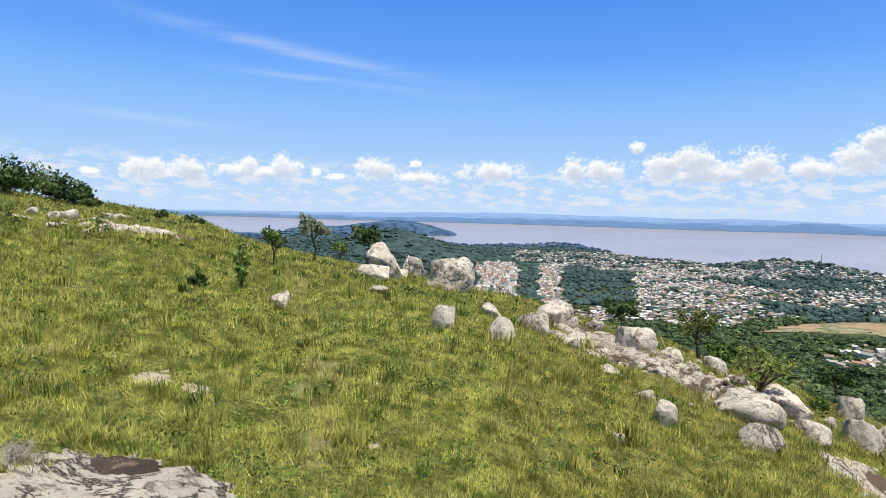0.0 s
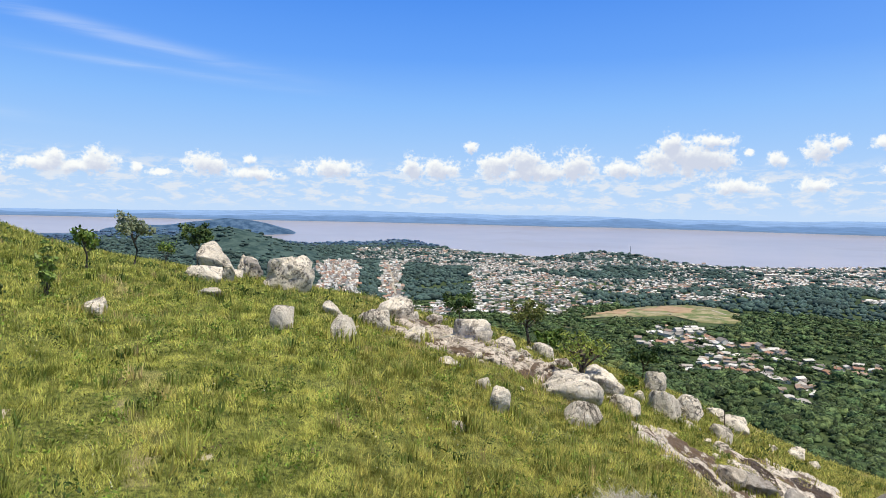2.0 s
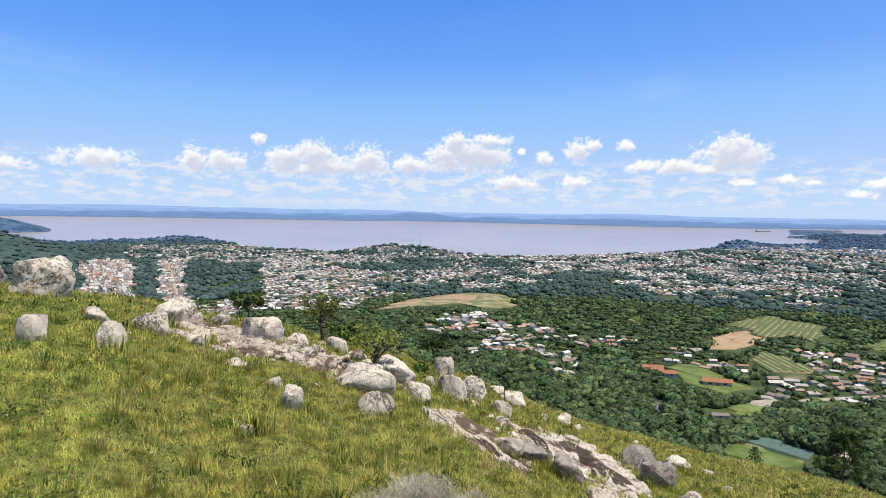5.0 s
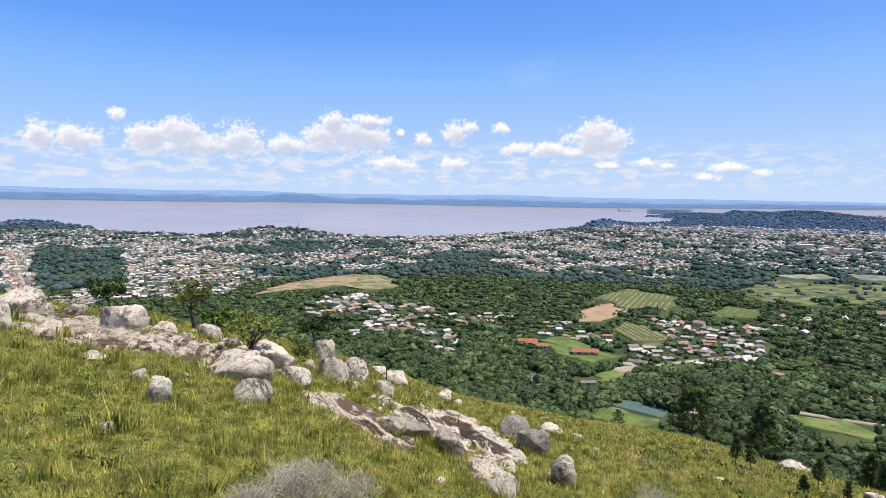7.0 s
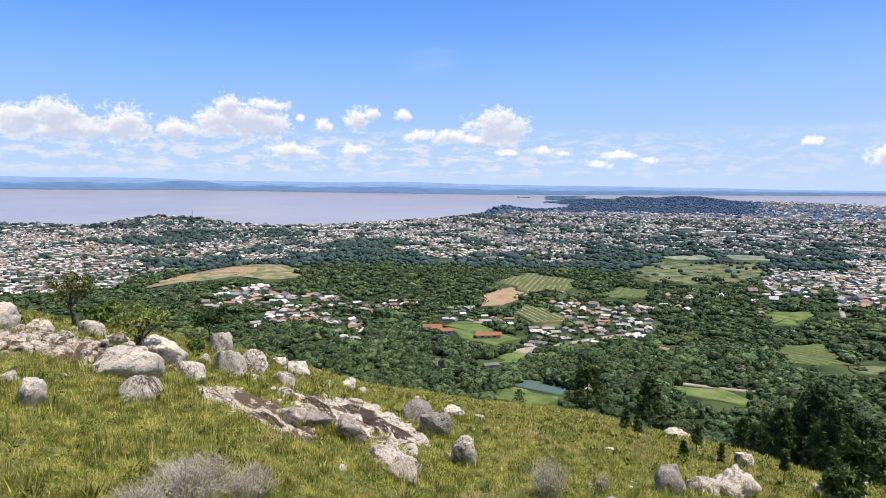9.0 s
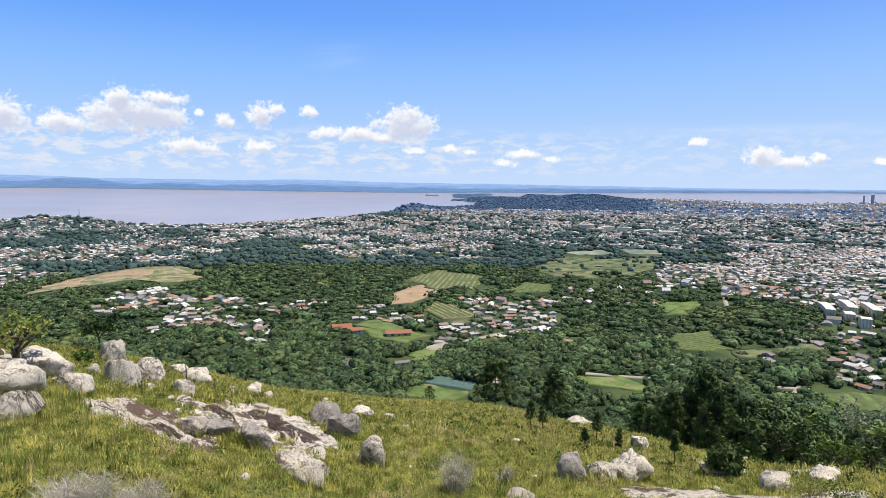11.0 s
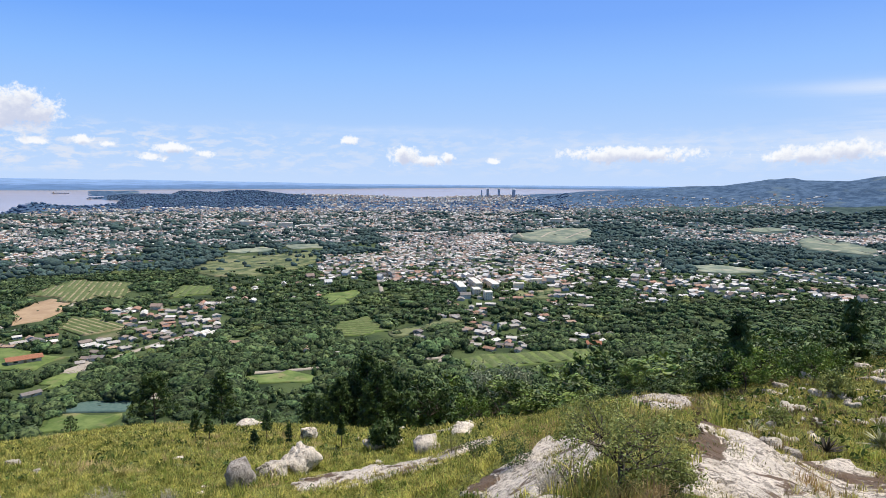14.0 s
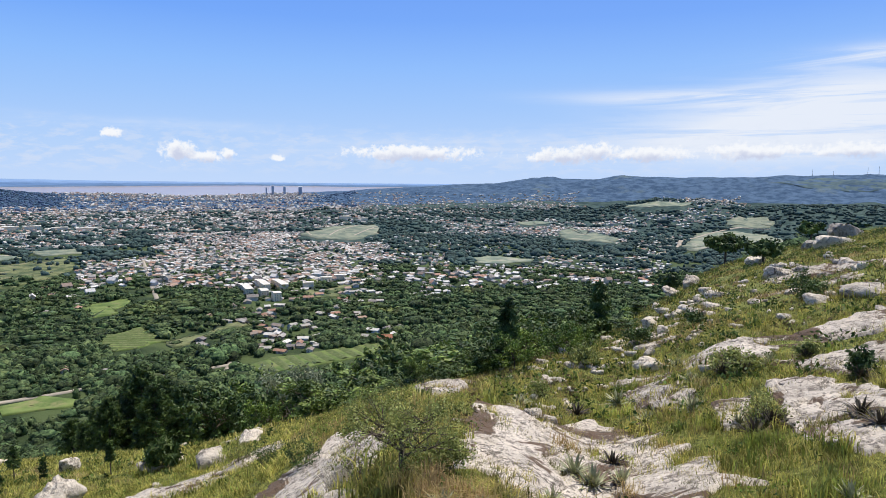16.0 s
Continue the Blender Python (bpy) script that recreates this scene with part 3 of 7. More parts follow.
def build_backdrop():
    # wooded bank, hills and a far range across the lake, haze painted in: the farther the paler
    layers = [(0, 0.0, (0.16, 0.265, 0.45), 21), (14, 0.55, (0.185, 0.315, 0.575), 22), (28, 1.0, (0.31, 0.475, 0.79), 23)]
    skyline = np.array(RANGE)
    for k, (dist, share, tone, seed) in enumerate(layers):
        m = bpy.data.materials.new("distance")
        m.use_nodes = True
        n = Nodes(m.node_tree)
        b = n.add("ShaderNodeBsdfPrincipled")
        p = n.add("ShaderNodeNewGeometry").outputs["Position"]
        grain = n.add("ShaderNodeVectorMath", operation="MULTIPLY")
        n.link(p, grain.inputs[0])
        grain.inputs[1].default_value = (1, 1, 14)
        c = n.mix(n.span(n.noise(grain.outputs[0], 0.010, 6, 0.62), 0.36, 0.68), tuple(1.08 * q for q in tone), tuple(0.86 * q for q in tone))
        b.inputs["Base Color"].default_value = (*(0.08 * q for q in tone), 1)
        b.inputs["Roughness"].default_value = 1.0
        # the hills glow by themselves, in place of lit haze before them
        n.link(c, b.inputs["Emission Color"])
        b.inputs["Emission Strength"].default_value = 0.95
        out = n.add("ShaderNodeOutputMaterial")
        n.link(b.outputs[0], out.inputs[0])
        az = np.arange(-60, 165, 0.12)
        foot = -np.degrees(np.arctan(DEPTH / np.interp(az, _bank[:, 0], _bank[:, 1])))
        crest = np.interp(az, skyline[:, 0], skyline[:, 1])
        if k == 0:
            top = foot + 0.07 + 0.04 * wave(az * 10, az * 3, 14, seed) + 0.012 * wave(az * 10, az * 3, 2.2, seed + 5)
        else:
            top = foot + (crest - foot) * share + (0.09 if k == 1 else 0.025) * wave(az * 10, az * 3, 26 + 20 * k, seed) * np.clip(crest * 3 + 0.3, 0.15, 1) + 0.006 * wave(az * 10, az * 3, 5, seed + 5)
            if k == 1:  # a flat-topped hill
                top = np.maximum(top, 0.27 - 0.12 * np.maximum(np.abs(az - 31.0) - 1.0, 0) ** 1.3)
        rows = []
        for part, push in ((0.0, -6), (0.35, -4), (0.7, -2), (1.0, 0), (0.6, 3)):
            e = np.radians(foot + (np.maximum(top, foot + 0.1) - foot) * part)
            a = np.radians(az)
            r = shrink(np.interp(az, _bank[:, 0], _bank[:, 1])) + dist + push
            rows.append(np.stack([r * np.sin(a), r * np.cos(a), r * np.tan(e)], -1))
        v = np.stack(rows, 1)
        na, nr = len(az), len(rows)
        i, j = np.meshgrid(np.arange(na - 1), np.arange(nr - 1), indexing="ij")
        f = np.stack([i * nr + j, (i + 1) * nr + j, (i + 1) * nr + j + 1, i * nr + j + 1], -1).reshape(-1, 4)
        tagged(new("backdrop", mesh_of("backdrop", v.reshape(-1, 3), f, m)), "low range of hills beyond the lake, haze painted as blue glow", "distant hills", kind="structure")


build_ground()
build_water()
build_backdrop()


# ---- the plain: fields, roads, houses, woods ----
def part(name, me, parent, label=""):
    ob = new(name, me)
    ob.parent = parent
    if label:
        ob["label"] = label
    return ob


def thing(name, place, label, category, group=""):
    ob = new(name)
    ob.location = place
    ob.empty_display_size = 0.2
    return tagged(ob, label, category, group)


def smooth_noise(x, y, size, seed):
    return 0.5 + 0.5 * np.clip(wave(x, y, size, seed), -1, 1)


SOIL = material("bare_soil", (0.33, 0.225, 0.135), (0.43, 0.31, 0.195), 0.05, 0.95, per="object", per_amount=0.08)
LAWN = material("mown_grass", (0.10, 0.155, 0.038), (0.20, 0.255, 0.075), 0.07, 0.95, (0.35, 0.65), ((0.26, 0.24, 0.11), 0.05, 0.55, 0.72), per="object", per_amount=0.1)
PASTURE = material("dry_pasture", (0.19, 0.185, 0.085), (0.37, 0.31, 0.185), 0.06, 0.95, (0.38, 0.62), ((0.12, 0.155, 0.05), 0.03, 0.5, 0.62), per="object", per_amount=0.1)
MEADOW_FAR = material("rough_meadow", (0.065, 0.095, 0.038), (0.20, 0.215, 0.095), 0.05, 0.95, (0.38, 0.62), ((0.28, 0.26, 0.14), 0.03, 0.55, 0.68), 0.4, 0.4)
EARTH_ROAD = material("pale_earth_road", (0.34, 0.295, 0.235), (0.47, 0.41, 0.33), 0.12, 0.95)
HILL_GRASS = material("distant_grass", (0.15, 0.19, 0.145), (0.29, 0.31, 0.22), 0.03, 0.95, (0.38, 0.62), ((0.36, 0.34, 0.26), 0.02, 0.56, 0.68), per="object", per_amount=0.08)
# grass on the far ridge, haze put in as a blue cast
HAZED_GRASS = material("haze_tinted_grass", (0.055, 0.10, 0.135), (0.115, 0.165, 0.155), 0.03, 0.95)
COURT = material("green_court", (0.075, 0.135, 0.115), (0.12, 0.18, 0.15), 0.3, 0.9)
CROP = material("crop_row", (0.085, 0.12, 0.035), (0.15, 0.175, 0.07), 0.2, 0.95, bump=0.2, bump_scale=2)
THIN = []  # rough land with few trees
CUT = []  # corners on the plain that carry no trees


def plan_of(corners):
    """Corners seen as direction and depression, as true distances on the plain."""
    pts = []
    for az, el in corners:
        d = out_on(az, el)
        pts.append((d * math.sin(radians(az)), d * math.cos(radians(az))))
    return np.array(pts)


def drawn(p, up=0.0):
    """True plan places to places in the world, on the land."""
    p = np.asarray(p, float)
    d = np.hypot(p[:, 0], p[:, 1])
    k = shrink(d) / d
    x, y = p[:, 0] * k, p[:, 1] * k
    return np.stack([x, y, land(x, y) + up * k], -1), k


def inside(poly, p):
    hit = np.zeros(len(p), bool)
    n = len(poly)
    for i in range(n):
        (x1, y1), (x2, y2) = poly[i], poly[(i + 1) % n]
        cross = (y1 > p[:, 1]) != (y2 > p[:, 1])
        xi = x1 + (p[:, 1] - y1) * (x2 - x1) / (y2 - y1 + 1e-12)
        hit ^= cross & (p[:, 0] < xi)
    return hit


def field(name, corners, mat, label, rows=0.0, row_turn=0.0, kind_word="field", over=0.0):
    """A tilled or grassed plot lying on the plain; rows: spacing of its crop ridges in metres."""
    poly = plan_of(corners)
    near = np.hypot(*poly.mean(0))
    if mat is MEADOW_FAR:
        THIN.append(poly)
    else:
        CUT.append(poly)
        CUT.append(poly * 0.975)
        CUT.append(poly * 0.955)
    # uneven edges
    ring = np.concatenate([a + (b - a) * np.linspace(0, 1, 9)[:8, None] for a, b in zip(poly, np.roll(poly, -1, 0))])
    if kind_word == "field":
        wob = min(9.0, 0.012 * near)
        ring = ring + wob * np.stack([wave(ring[:, 0], ring[:, 1], wob * 7, 33), wave(ring[:, 0], ring[:, 1], wob * 7, 34)], -1)
    mid = ring.mean(0)
    faces = []
    loops = [ring * f + mid * (1 - f) for f in (1.0, 0.8, 0.55, 0.3, 0.05)]
    n = len(ring)
    v, _ = drawn(np.concatenate(loops), 1.2 + over)
    skirt, _ = drawn(ring, -1.0)
    v = np.concatenate([v, skirt])
    for a in range(4):
        for i in range(n):
            j = (i + 1) % n
            faces.append((a * n + i, a * n + j, (a + 1) * n + j, (a + 1) * n + i))
    for i in range(n):
        j = (i + 1) % n
        faces.append((5 * n + i, 5 * n + j, j, i))
    ob = tagged(new(name, mesh_of(name, v, faces, mat)), label, kind_word)
    if rows:
        rng = np.random.RandomState(len(CUT))
        c, s = math.cos(row_turn), math.sin(row_turn)
        ext = (ring - mid) @ np.array([[c, s], [-s, c]]).T
        vs, fs = [], []
        for off in np.arange(ext[:, 1].min() + rows / 2, ext[:, 1].max(), rows):
            along = np.arange(ext[:, 0].min(), ext[:, 0].max(), 4.0)
            line = np.stack([along, np.full(len(along), off)], -1) @ np.array([[c, s], [-s, c]]) + mid
            ok = inside(ring, line)
            line = line[ok]
            if len(line) < 3:
                continue
            w = rows * 0.36
            side = np.array([-s, c]) * w
            lo, _ = drawn(line - side, 1.1)
            top, _ = drawn(line, 2.3)
            hi, _ = drawn(line + side, 1.1)
            top[:, 2] += rng.uniform(-0.2, 0.3, len(top))
            b = sum(len(q) for q in vs)
            m = len(line)
            vs.append(np.concatenate([lo, top, hi]))
            for i in range(m - 1):
                fs.append((b + i, b + i + 1, b + m + i + 1, b + m + i))
                fs.append((b + m + i, b + m + i + 1, b + 2 * m + i + 1, b + 2 * m + i))
        if vs:
            crop = part("crop_rows", mesh_of("crop_rows", np.concatenate(vs), fs, CROP), ob, "rows of low green crops")
            crop["kind"] = "stuff"
    return ob


def road(corners, width, label="pale unpaved road between the houses"):
    line = plan_of(corners)
    pts = []
    for a, b in zip(line[:-1], line[1:]):
        steps = max(2, int(np.hypot(*(b - a)) / 12))
        pts += [a + (b - a) * i / steps for i in range(steps)]
    pts = np.array(pts + [line[-1]])
    pts[:, 0] += 2.0 * wave(pts[:, 0], pts[:, 1], 160, 31)
    way = np.gradient(pts, axis=0)
    way /= np.linalg.norm(way, axis=1)[:, None]
    side = np.stack([-way[:, 1], way[:, 0]], -1) * width / 2
    lift = 0.5 + 0.0006 * np.hypot(pts[:, 0], pts[:, 1])
    l, _ = drawn(pts - side, lift)
    r, _ = drawn(pts + side, lift)
    l0, _ = drawn(pts - side * 1.1, 0.0)
    r0, _ = drawn(pts + side * 1.1, 0.0)
    n = len(pts)
    f = []
    for b in range(3):
        f += [(b * n + i, b * n + i + 1, (b + 1) * n + i + 1, (b + 1) * n + i) for i in range(n - 1)]
    tagged(new("road", mesh_of("road", np.concatenate([l0, l, r, r0]), f, EARTH_ROAD)), label, "road", kind="structure")
    CUT.append(np.concatenate([pts - side * 1.2, (pts + side * 1.2)[::-1]]))


field("field", [(26.7, -8.74), (30.8, -7.61), (35.3, -7.02), (39.4, -7.19), (40.2, -8.1), (37.6, -8.45), (34.8, -8.0), (31.0, -8.3)], PASTURE, "pale dry pasture with bare tan earth")
field("field", [(32.5, -7.62), (34.3, -7.2), (36.4, -7.3), (36.6, -7.62), (34.8, -7.75)], SOIL, "bare orange earth on a low rise", over=0.7)
field("field", [(56.4, -10.99), (57.0, -9.75), (58.9, -9.15), (60.6, -9.56), (59.0, -10.75)], SOIL, "ploughed orange-brown field")
field("field", [(57.8, -8.75), (61.1, -7.77), (65.2, -8.30), (64.7, -9.50), (62.2, -9.25), (60.9, -9.55)], PASTURE, "vineyard in green and tan rows", 9.0, 0.35)
field("field", [(59.7, -11.44), (60.7, -10.73), (62.8, -10.98), (64.7, -12.03), (61.5, -12.2)], PASTURE, "striped tan vegetable field", 8.0, 0.9)
field("field", [(52.2, -12.66), (56.1, -12.40), (60.6, -13.70), (58.8, -14.4), (55.6, -14.01)], LAWN, "mown green lawn among trees")
field("field", [(67.4, -9.67), (69.1, -8.82), (71.6, -8.83), (71.2, -9.69)], LAWN, "green field with crop stripes", 11.0, 0.2)
field("sports_court", [(59.6, -17.9), (60.9, -17.25), (64.8, -17.75), (64.2, -18.54)], COURT, "dark green sports court", kind_word="court")
field("field", [(56.9, -19.3), (58.7, -18.15), (63.9, -18.75), (62.4, -19.6)], LAWN, "bright green lawn beside the court")
field("field", [(65.0, -17.7), (66.2, -17.2), (68.6, -17.75), (66.8, -18.2)], EARTH_ROAD, "pale bare yard")
field("field", [(58.4, -15.3), (60.4, -14.9), (61.6, -15.5), (60.0, -16.1), (57.8, -16.4)], LAWN, "bright rough grass beside a yard")
field("field", [(59.6, -14.75), (61.8, -14.25), (62.0, -14.6), (60.2, -15.1)], EARTH_ROAD, "pale bare yard by the houses")
field("field", [(65.2, -16.46), (66.5, -16.07), (68.3, -16.62), (66.8, -16.96)], LAWN, "small green lawn among trees")
field("field", [(82.0, -12.55), (84.6, -12.08), (86.8, -13.45), (82.4, -13.94)], LAWN, "striped green vegetable garden", 9.0, 1.3)
field("field", [(93.1, -16.02), (94.5, -15.55), (106.2, -14.39), (108.1, -15.11), (94.6, -16.94)], LAWN, "long green field with darker bands", 14.0, 0.25)
field("field", [(73.8, -16.79), (78.0, -16.70), (80.4, -17.26), (78.6, -17.68), (74.3, -17.43)], LAWN, "green plot below the road")
field("field", [(69.4, -7.5), (72.2, -6.25), (76.0, -6.45), (79.8, -6.1), (80.6, -6.9), (77.6, -7.9), (74.5, -8.3), (71.2, -8.1)], MEADOW_FAR, "wide pale green meadow with rough patches")
field("field", [(72.0, -5.95), (75.6, -5.62), (77.0, -5.9), (73.6, -6.18)], HILL_GRASS, "pale dry strip of pasture")
field("field", [(77.2, -5.5), (80.6, -5.45), (81.0, -5.8), (78.0, -5.9)], HILL_GRASS, "pale dry strip of pasture")
field("field", [(80.9, -9.9), (83.9, -9.6), (84.2, -10.2), (81.0, -11.2)], LAWN, "green plot between hedges")
field("field", [(97.9, -9.85), (100.5, -9.37), (102.9, -9.18), (102.0, -9.98), (99.3, -10.6)], MEADOW_FAR, "green clearing beside apartment blocks")
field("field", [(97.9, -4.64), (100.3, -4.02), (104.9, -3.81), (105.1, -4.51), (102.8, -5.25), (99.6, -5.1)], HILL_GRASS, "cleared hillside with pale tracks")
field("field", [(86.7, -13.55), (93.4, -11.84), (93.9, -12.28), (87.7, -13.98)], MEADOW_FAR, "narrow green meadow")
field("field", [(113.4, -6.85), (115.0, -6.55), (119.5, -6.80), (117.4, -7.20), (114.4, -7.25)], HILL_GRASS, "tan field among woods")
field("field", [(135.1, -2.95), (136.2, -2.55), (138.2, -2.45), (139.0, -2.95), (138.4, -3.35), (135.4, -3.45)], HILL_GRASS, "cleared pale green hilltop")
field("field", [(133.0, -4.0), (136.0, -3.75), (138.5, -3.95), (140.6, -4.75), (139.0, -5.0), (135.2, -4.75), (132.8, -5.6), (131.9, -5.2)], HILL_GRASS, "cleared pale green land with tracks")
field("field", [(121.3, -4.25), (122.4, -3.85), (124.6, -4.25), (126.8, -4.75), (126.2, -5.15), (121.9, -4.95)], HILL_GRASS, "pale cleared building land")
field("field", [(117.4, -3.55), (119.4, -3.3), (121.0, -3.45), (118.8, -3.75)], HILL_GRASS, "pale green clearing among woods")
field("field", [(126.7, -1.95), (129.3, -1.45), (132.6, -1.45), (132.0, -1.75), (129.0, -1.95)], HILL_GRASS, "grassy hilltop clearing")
field("field", [(138.5, 0.25), (141.0, 0.55), (146.0, 0.55), (148.0, 0.1), (145.0, -0.35), (141.0, -0.15)], HAZED_GRASS, "grassy upper slope of the far ridge, tinted blue for haze")
field("field", [(27.0, -8.35), (31.5, -7.6), (31.0, -8.1)], SOIL, "bare tan earth", over=0.7)
road([(28.0, -8.45), (31.5, -7.75), (35.0, -7.35), (38.0, -7.3), (39.6, -7.7)], 5, "sandy track across the pasture")
road([(30.0, -7.95), (33.0, -7.85), (36.2, -7.85), (39.0, -8.0)], 5, "sandy track across the pasture")
road([(60.4, -9.95), (61.4, -9.35), (63.2, -8.6), (64.2, -8.2)], 4, "sandy track beside the vineyard")
road([(60.2, -15.3), (64.0, -14.1), (67.5, -13.3), (69.5, -12.9)], 6)
road([(85.2, -6.61), (85.6, -8.11), (86.4, -10.59)], 6)
road([(9.6, -4.07), (10.4, -7.09)], 8, "broad pale street between white houses")
road([(65.9, -16.48), (74.3, -16.5), (84.8, -16.25), (92.6, -15.74)], 5)
road([(129.6, -6.2), (131.6, -5.2), (131.8, -4.75), (130.4, -4.55), (129.0, -4.6)], 11)
road([(131.8, -4.75), (134.4, -3.9), (136.2, -3.45), (138.6, -3.5)], 9)
road([(99.0, -4.75), (98.6, -4.45), (99.4, -4.1), (101.2, -3.75), (102.0, -3.6)], 6)
road([(100.6, -4.75), (101.4, -4.3), (103.2, -3.85)], 6)
road([(102.8, -4.8), (103.8, -4.35), (104.9, -3.95)], 6)
road([(26.0, -4.0), (25.2, -5.9)], 7)
road([(92.0, -15.5), (91.3, -16.9)], 6)

# parts of the town: direction from, to, depression from, to, how full, how tall
TOWN = [
    (3.4, 7.0, -4.1, -9.5, 1.0, 2.3), (9.0, 11.2, -4.1, -9.5, 1.0, 2.0), (10.5, 15.5, -7.9, -9.5, 0.8, 1.0), (6.5, 24, -2.75, -4.1, 0.5, 1.0), (13.5, 26, -4.0, -8.6, 0.78, 1.0), (18, 25, -3.7, -5.2, 0.8, 1.0),
    (25, 29, -2.9, -8.0, 0.62, 1.0), (29, 41, -2.4, -3.9, 0.5, 1.0), (27, 42, -5.0, -6.4, 0.7, 1.0), (33, 42, -3.9, -5.0, 0.35, 1.0),
    (41, 58, -2.9, -5.0, 0.68, 1.1), (50, 66, -4.2, -6.6, 0.62, 1.0), (58, 80, -2.1, -4.2, 0.5, 1.2), (80, 103, -1.8, -4.2, 0.5, 1.2), (80, 99, -1.0, -1.7, 0.55, 1.6), (64, 84, -4.2, -5.4, 0.4, 1.0),
    (33.0, 38, -8.8, -10.8, 0.9, 1.0), (37, 43.5, -10.0, -12.9, 1.0, 1.0), (42.5, 46.5, -12.3, -13.8, 0.9, 1.0), (44, 50, -10.3, -11.6, 0.8, 1.0), (50.2, 51.8, -15.6, -17.1, 0.6, 1.0), (53, 59, -11.3, -12.3, 0.7, 1.0), (56.5, 60, -12.1, -13.2, 0.5, 1.0), (63.5, 72.5, -10.2, -13.4, 1.0, 1.0), (60.5, 69.5, -12.9, -14.9, 0.95, 1.0), (72, 82, -8.6, -10.4, 0.22, 1.0),
    (81, 92, -6.3, -8.6, 0.75, 1.0), (86, 99, -4.4, -9.2, 0.85, 1.0), (98, 106, -5.4, -9.2, 0.8, 1.0), (105, 111, -6.4, -9.4, 0.55, 1.0), (92, 112, -9.0, -10.6, 0.3, 1.0), (110, 120, -7.6, -9.6, 0.55, 1.0), (104, 118, -5.0, -6.6, 0.16, 1.0), (88, 104, -10.8, -14.0, 0.30, 1.0),
    (94.0, 99.5, -12.4, -15.3, 0.95, 1.0), (104.0, 107.5, -13.2, -14.3, 0.5, 1.0), (110, 127, -3.2, -4.8, 0.5, 1.0), (119, 130, -6.4, -9.0, 0.55, 1.0), (118, 123, -0.7, -2.3, 0.4, 1.0), (111, 118, -1.0, -2.8, 0.22, 1.0), (103, 111, -0.9, -3.4, 0.28, 1.0), (131, 136, -1.0, -3.0, 0.5, 1.0), (126, 133, -2.4, -3.6, 0.4, 1.0),
    (121, 127, -3.8, -5.0, 0.85, 1.0), (128.6, 131.6, -4.2, -6.0, 0.3, 1.0), (47, 60, -14.5, -17.0, 0.04, 1.0), (66, 82, -13.0, -16.0, 0.03, 1.0),
]
WOOD = [(56.4, 61.2, -1.5, -2.25), (7.1, 9.0, -3.9, -9.5), (10.9, 17.2, -4.3, -7.5), (24.4, 28.5, -4.4, -5.0)]


def town_at(p):
    """How likely a house stands at true plan places, and how tall."""
    d = np.hypot(p[:, 0], p[:, 1])
    az = np.degrees(np.arctan2(p[:, 0], p[:, 1])) + np.where(p[:, 0] < 0.36 * p[:, 1], 0.4, 1.3) * wave(p[:, 0], p[:, 1], 260, 41)
    el = np.degrees(np.arctan((plain(az, d) - DEPTH) / d)) * (1 + 0.03 * wave(p[:, 0], p[:, 1], 300, 42))
    full, tall = np.zeros(len(p)), np.ones(len(p))
    for a0, a1, e1, e0, f, t in TOWN:
        m = (az > a0) & (az < a1) & (el > e0) & (el < e1)
        tall = np.where(m & (f > full), t, tall)
        full = np.where(m, np.maximum(full, f), full)
    for a0, a1, e1, e0 in WOOD:
        full[(az > a0) & (az < a1) & (el > e0) & (el < e1)] = 0
    clump = smooth_noise(p[:, 0], p[:, 1], 210, 43) * 0.6 + smooth_noise(p[:, 0], p[:, 1], 80, 44) * 0.6
    open_ground = np.where(d < 1150, 1.0, smooth_noise(p[:, 0], p[:, 1], 330, 49))
    return full * np.clip(clump * 1.3 + 0.08, 0, 1.2) * np.clip(1.7 * open_ground + 0.1 + 0.5 * (full > 0.7), 0, 1), tall


def lattice(d0, d1, step, seed, a0=-20.0, a1=150.0):
    rng = np.random.RandomState(seed)
    g = np.arange(-d1, d1, step)
    X, Y = np.meshgrid(g, g)
    p = np.stack([X.ravel(), Y.ravel()], -1)
    d = np.hypot(p[:, 0], p[:, 1])
    az = np.degrees(np.arctan2(p[:, 0], p[:, 1]))
    p = p[(d > d0) & (d < d1) & (az > a0) & (az < a1)]
    return p + rng.uniform(-0.46, 0.46, p.shape) * step, rng


def unseen(p, tall):
    """True for places that the brow of the hill hides."""
    v, _ = drawn(p)
    az = np.degrees(np.arctan2(p[:, 0], p[:, 1]))
    r = np.hypot(v[:, 0], v[:, 1])
    t = np.interp(az, _fine, BROW_TAN)
    return (v[:, 2] + tall) / r < t - 0.012


def free(p):
    ok = np.ones(len(p), bool)
    for poly in CUT:
        lo, hi = poly.min(0), poly.max(0)
        box = np.all((p > lo) & (p < hi), 1)
        i = np.nonzero(box)[0]
        ok[i[inside(poly, p[i])]] = False
    v, _ = drawn(p)
    d = np.hypot(p[:, 0], p[:, 1])
    lake = v[:, 2] < (-DEPTH - 1.0) * shrink(d) / d
    return ok & ~lake


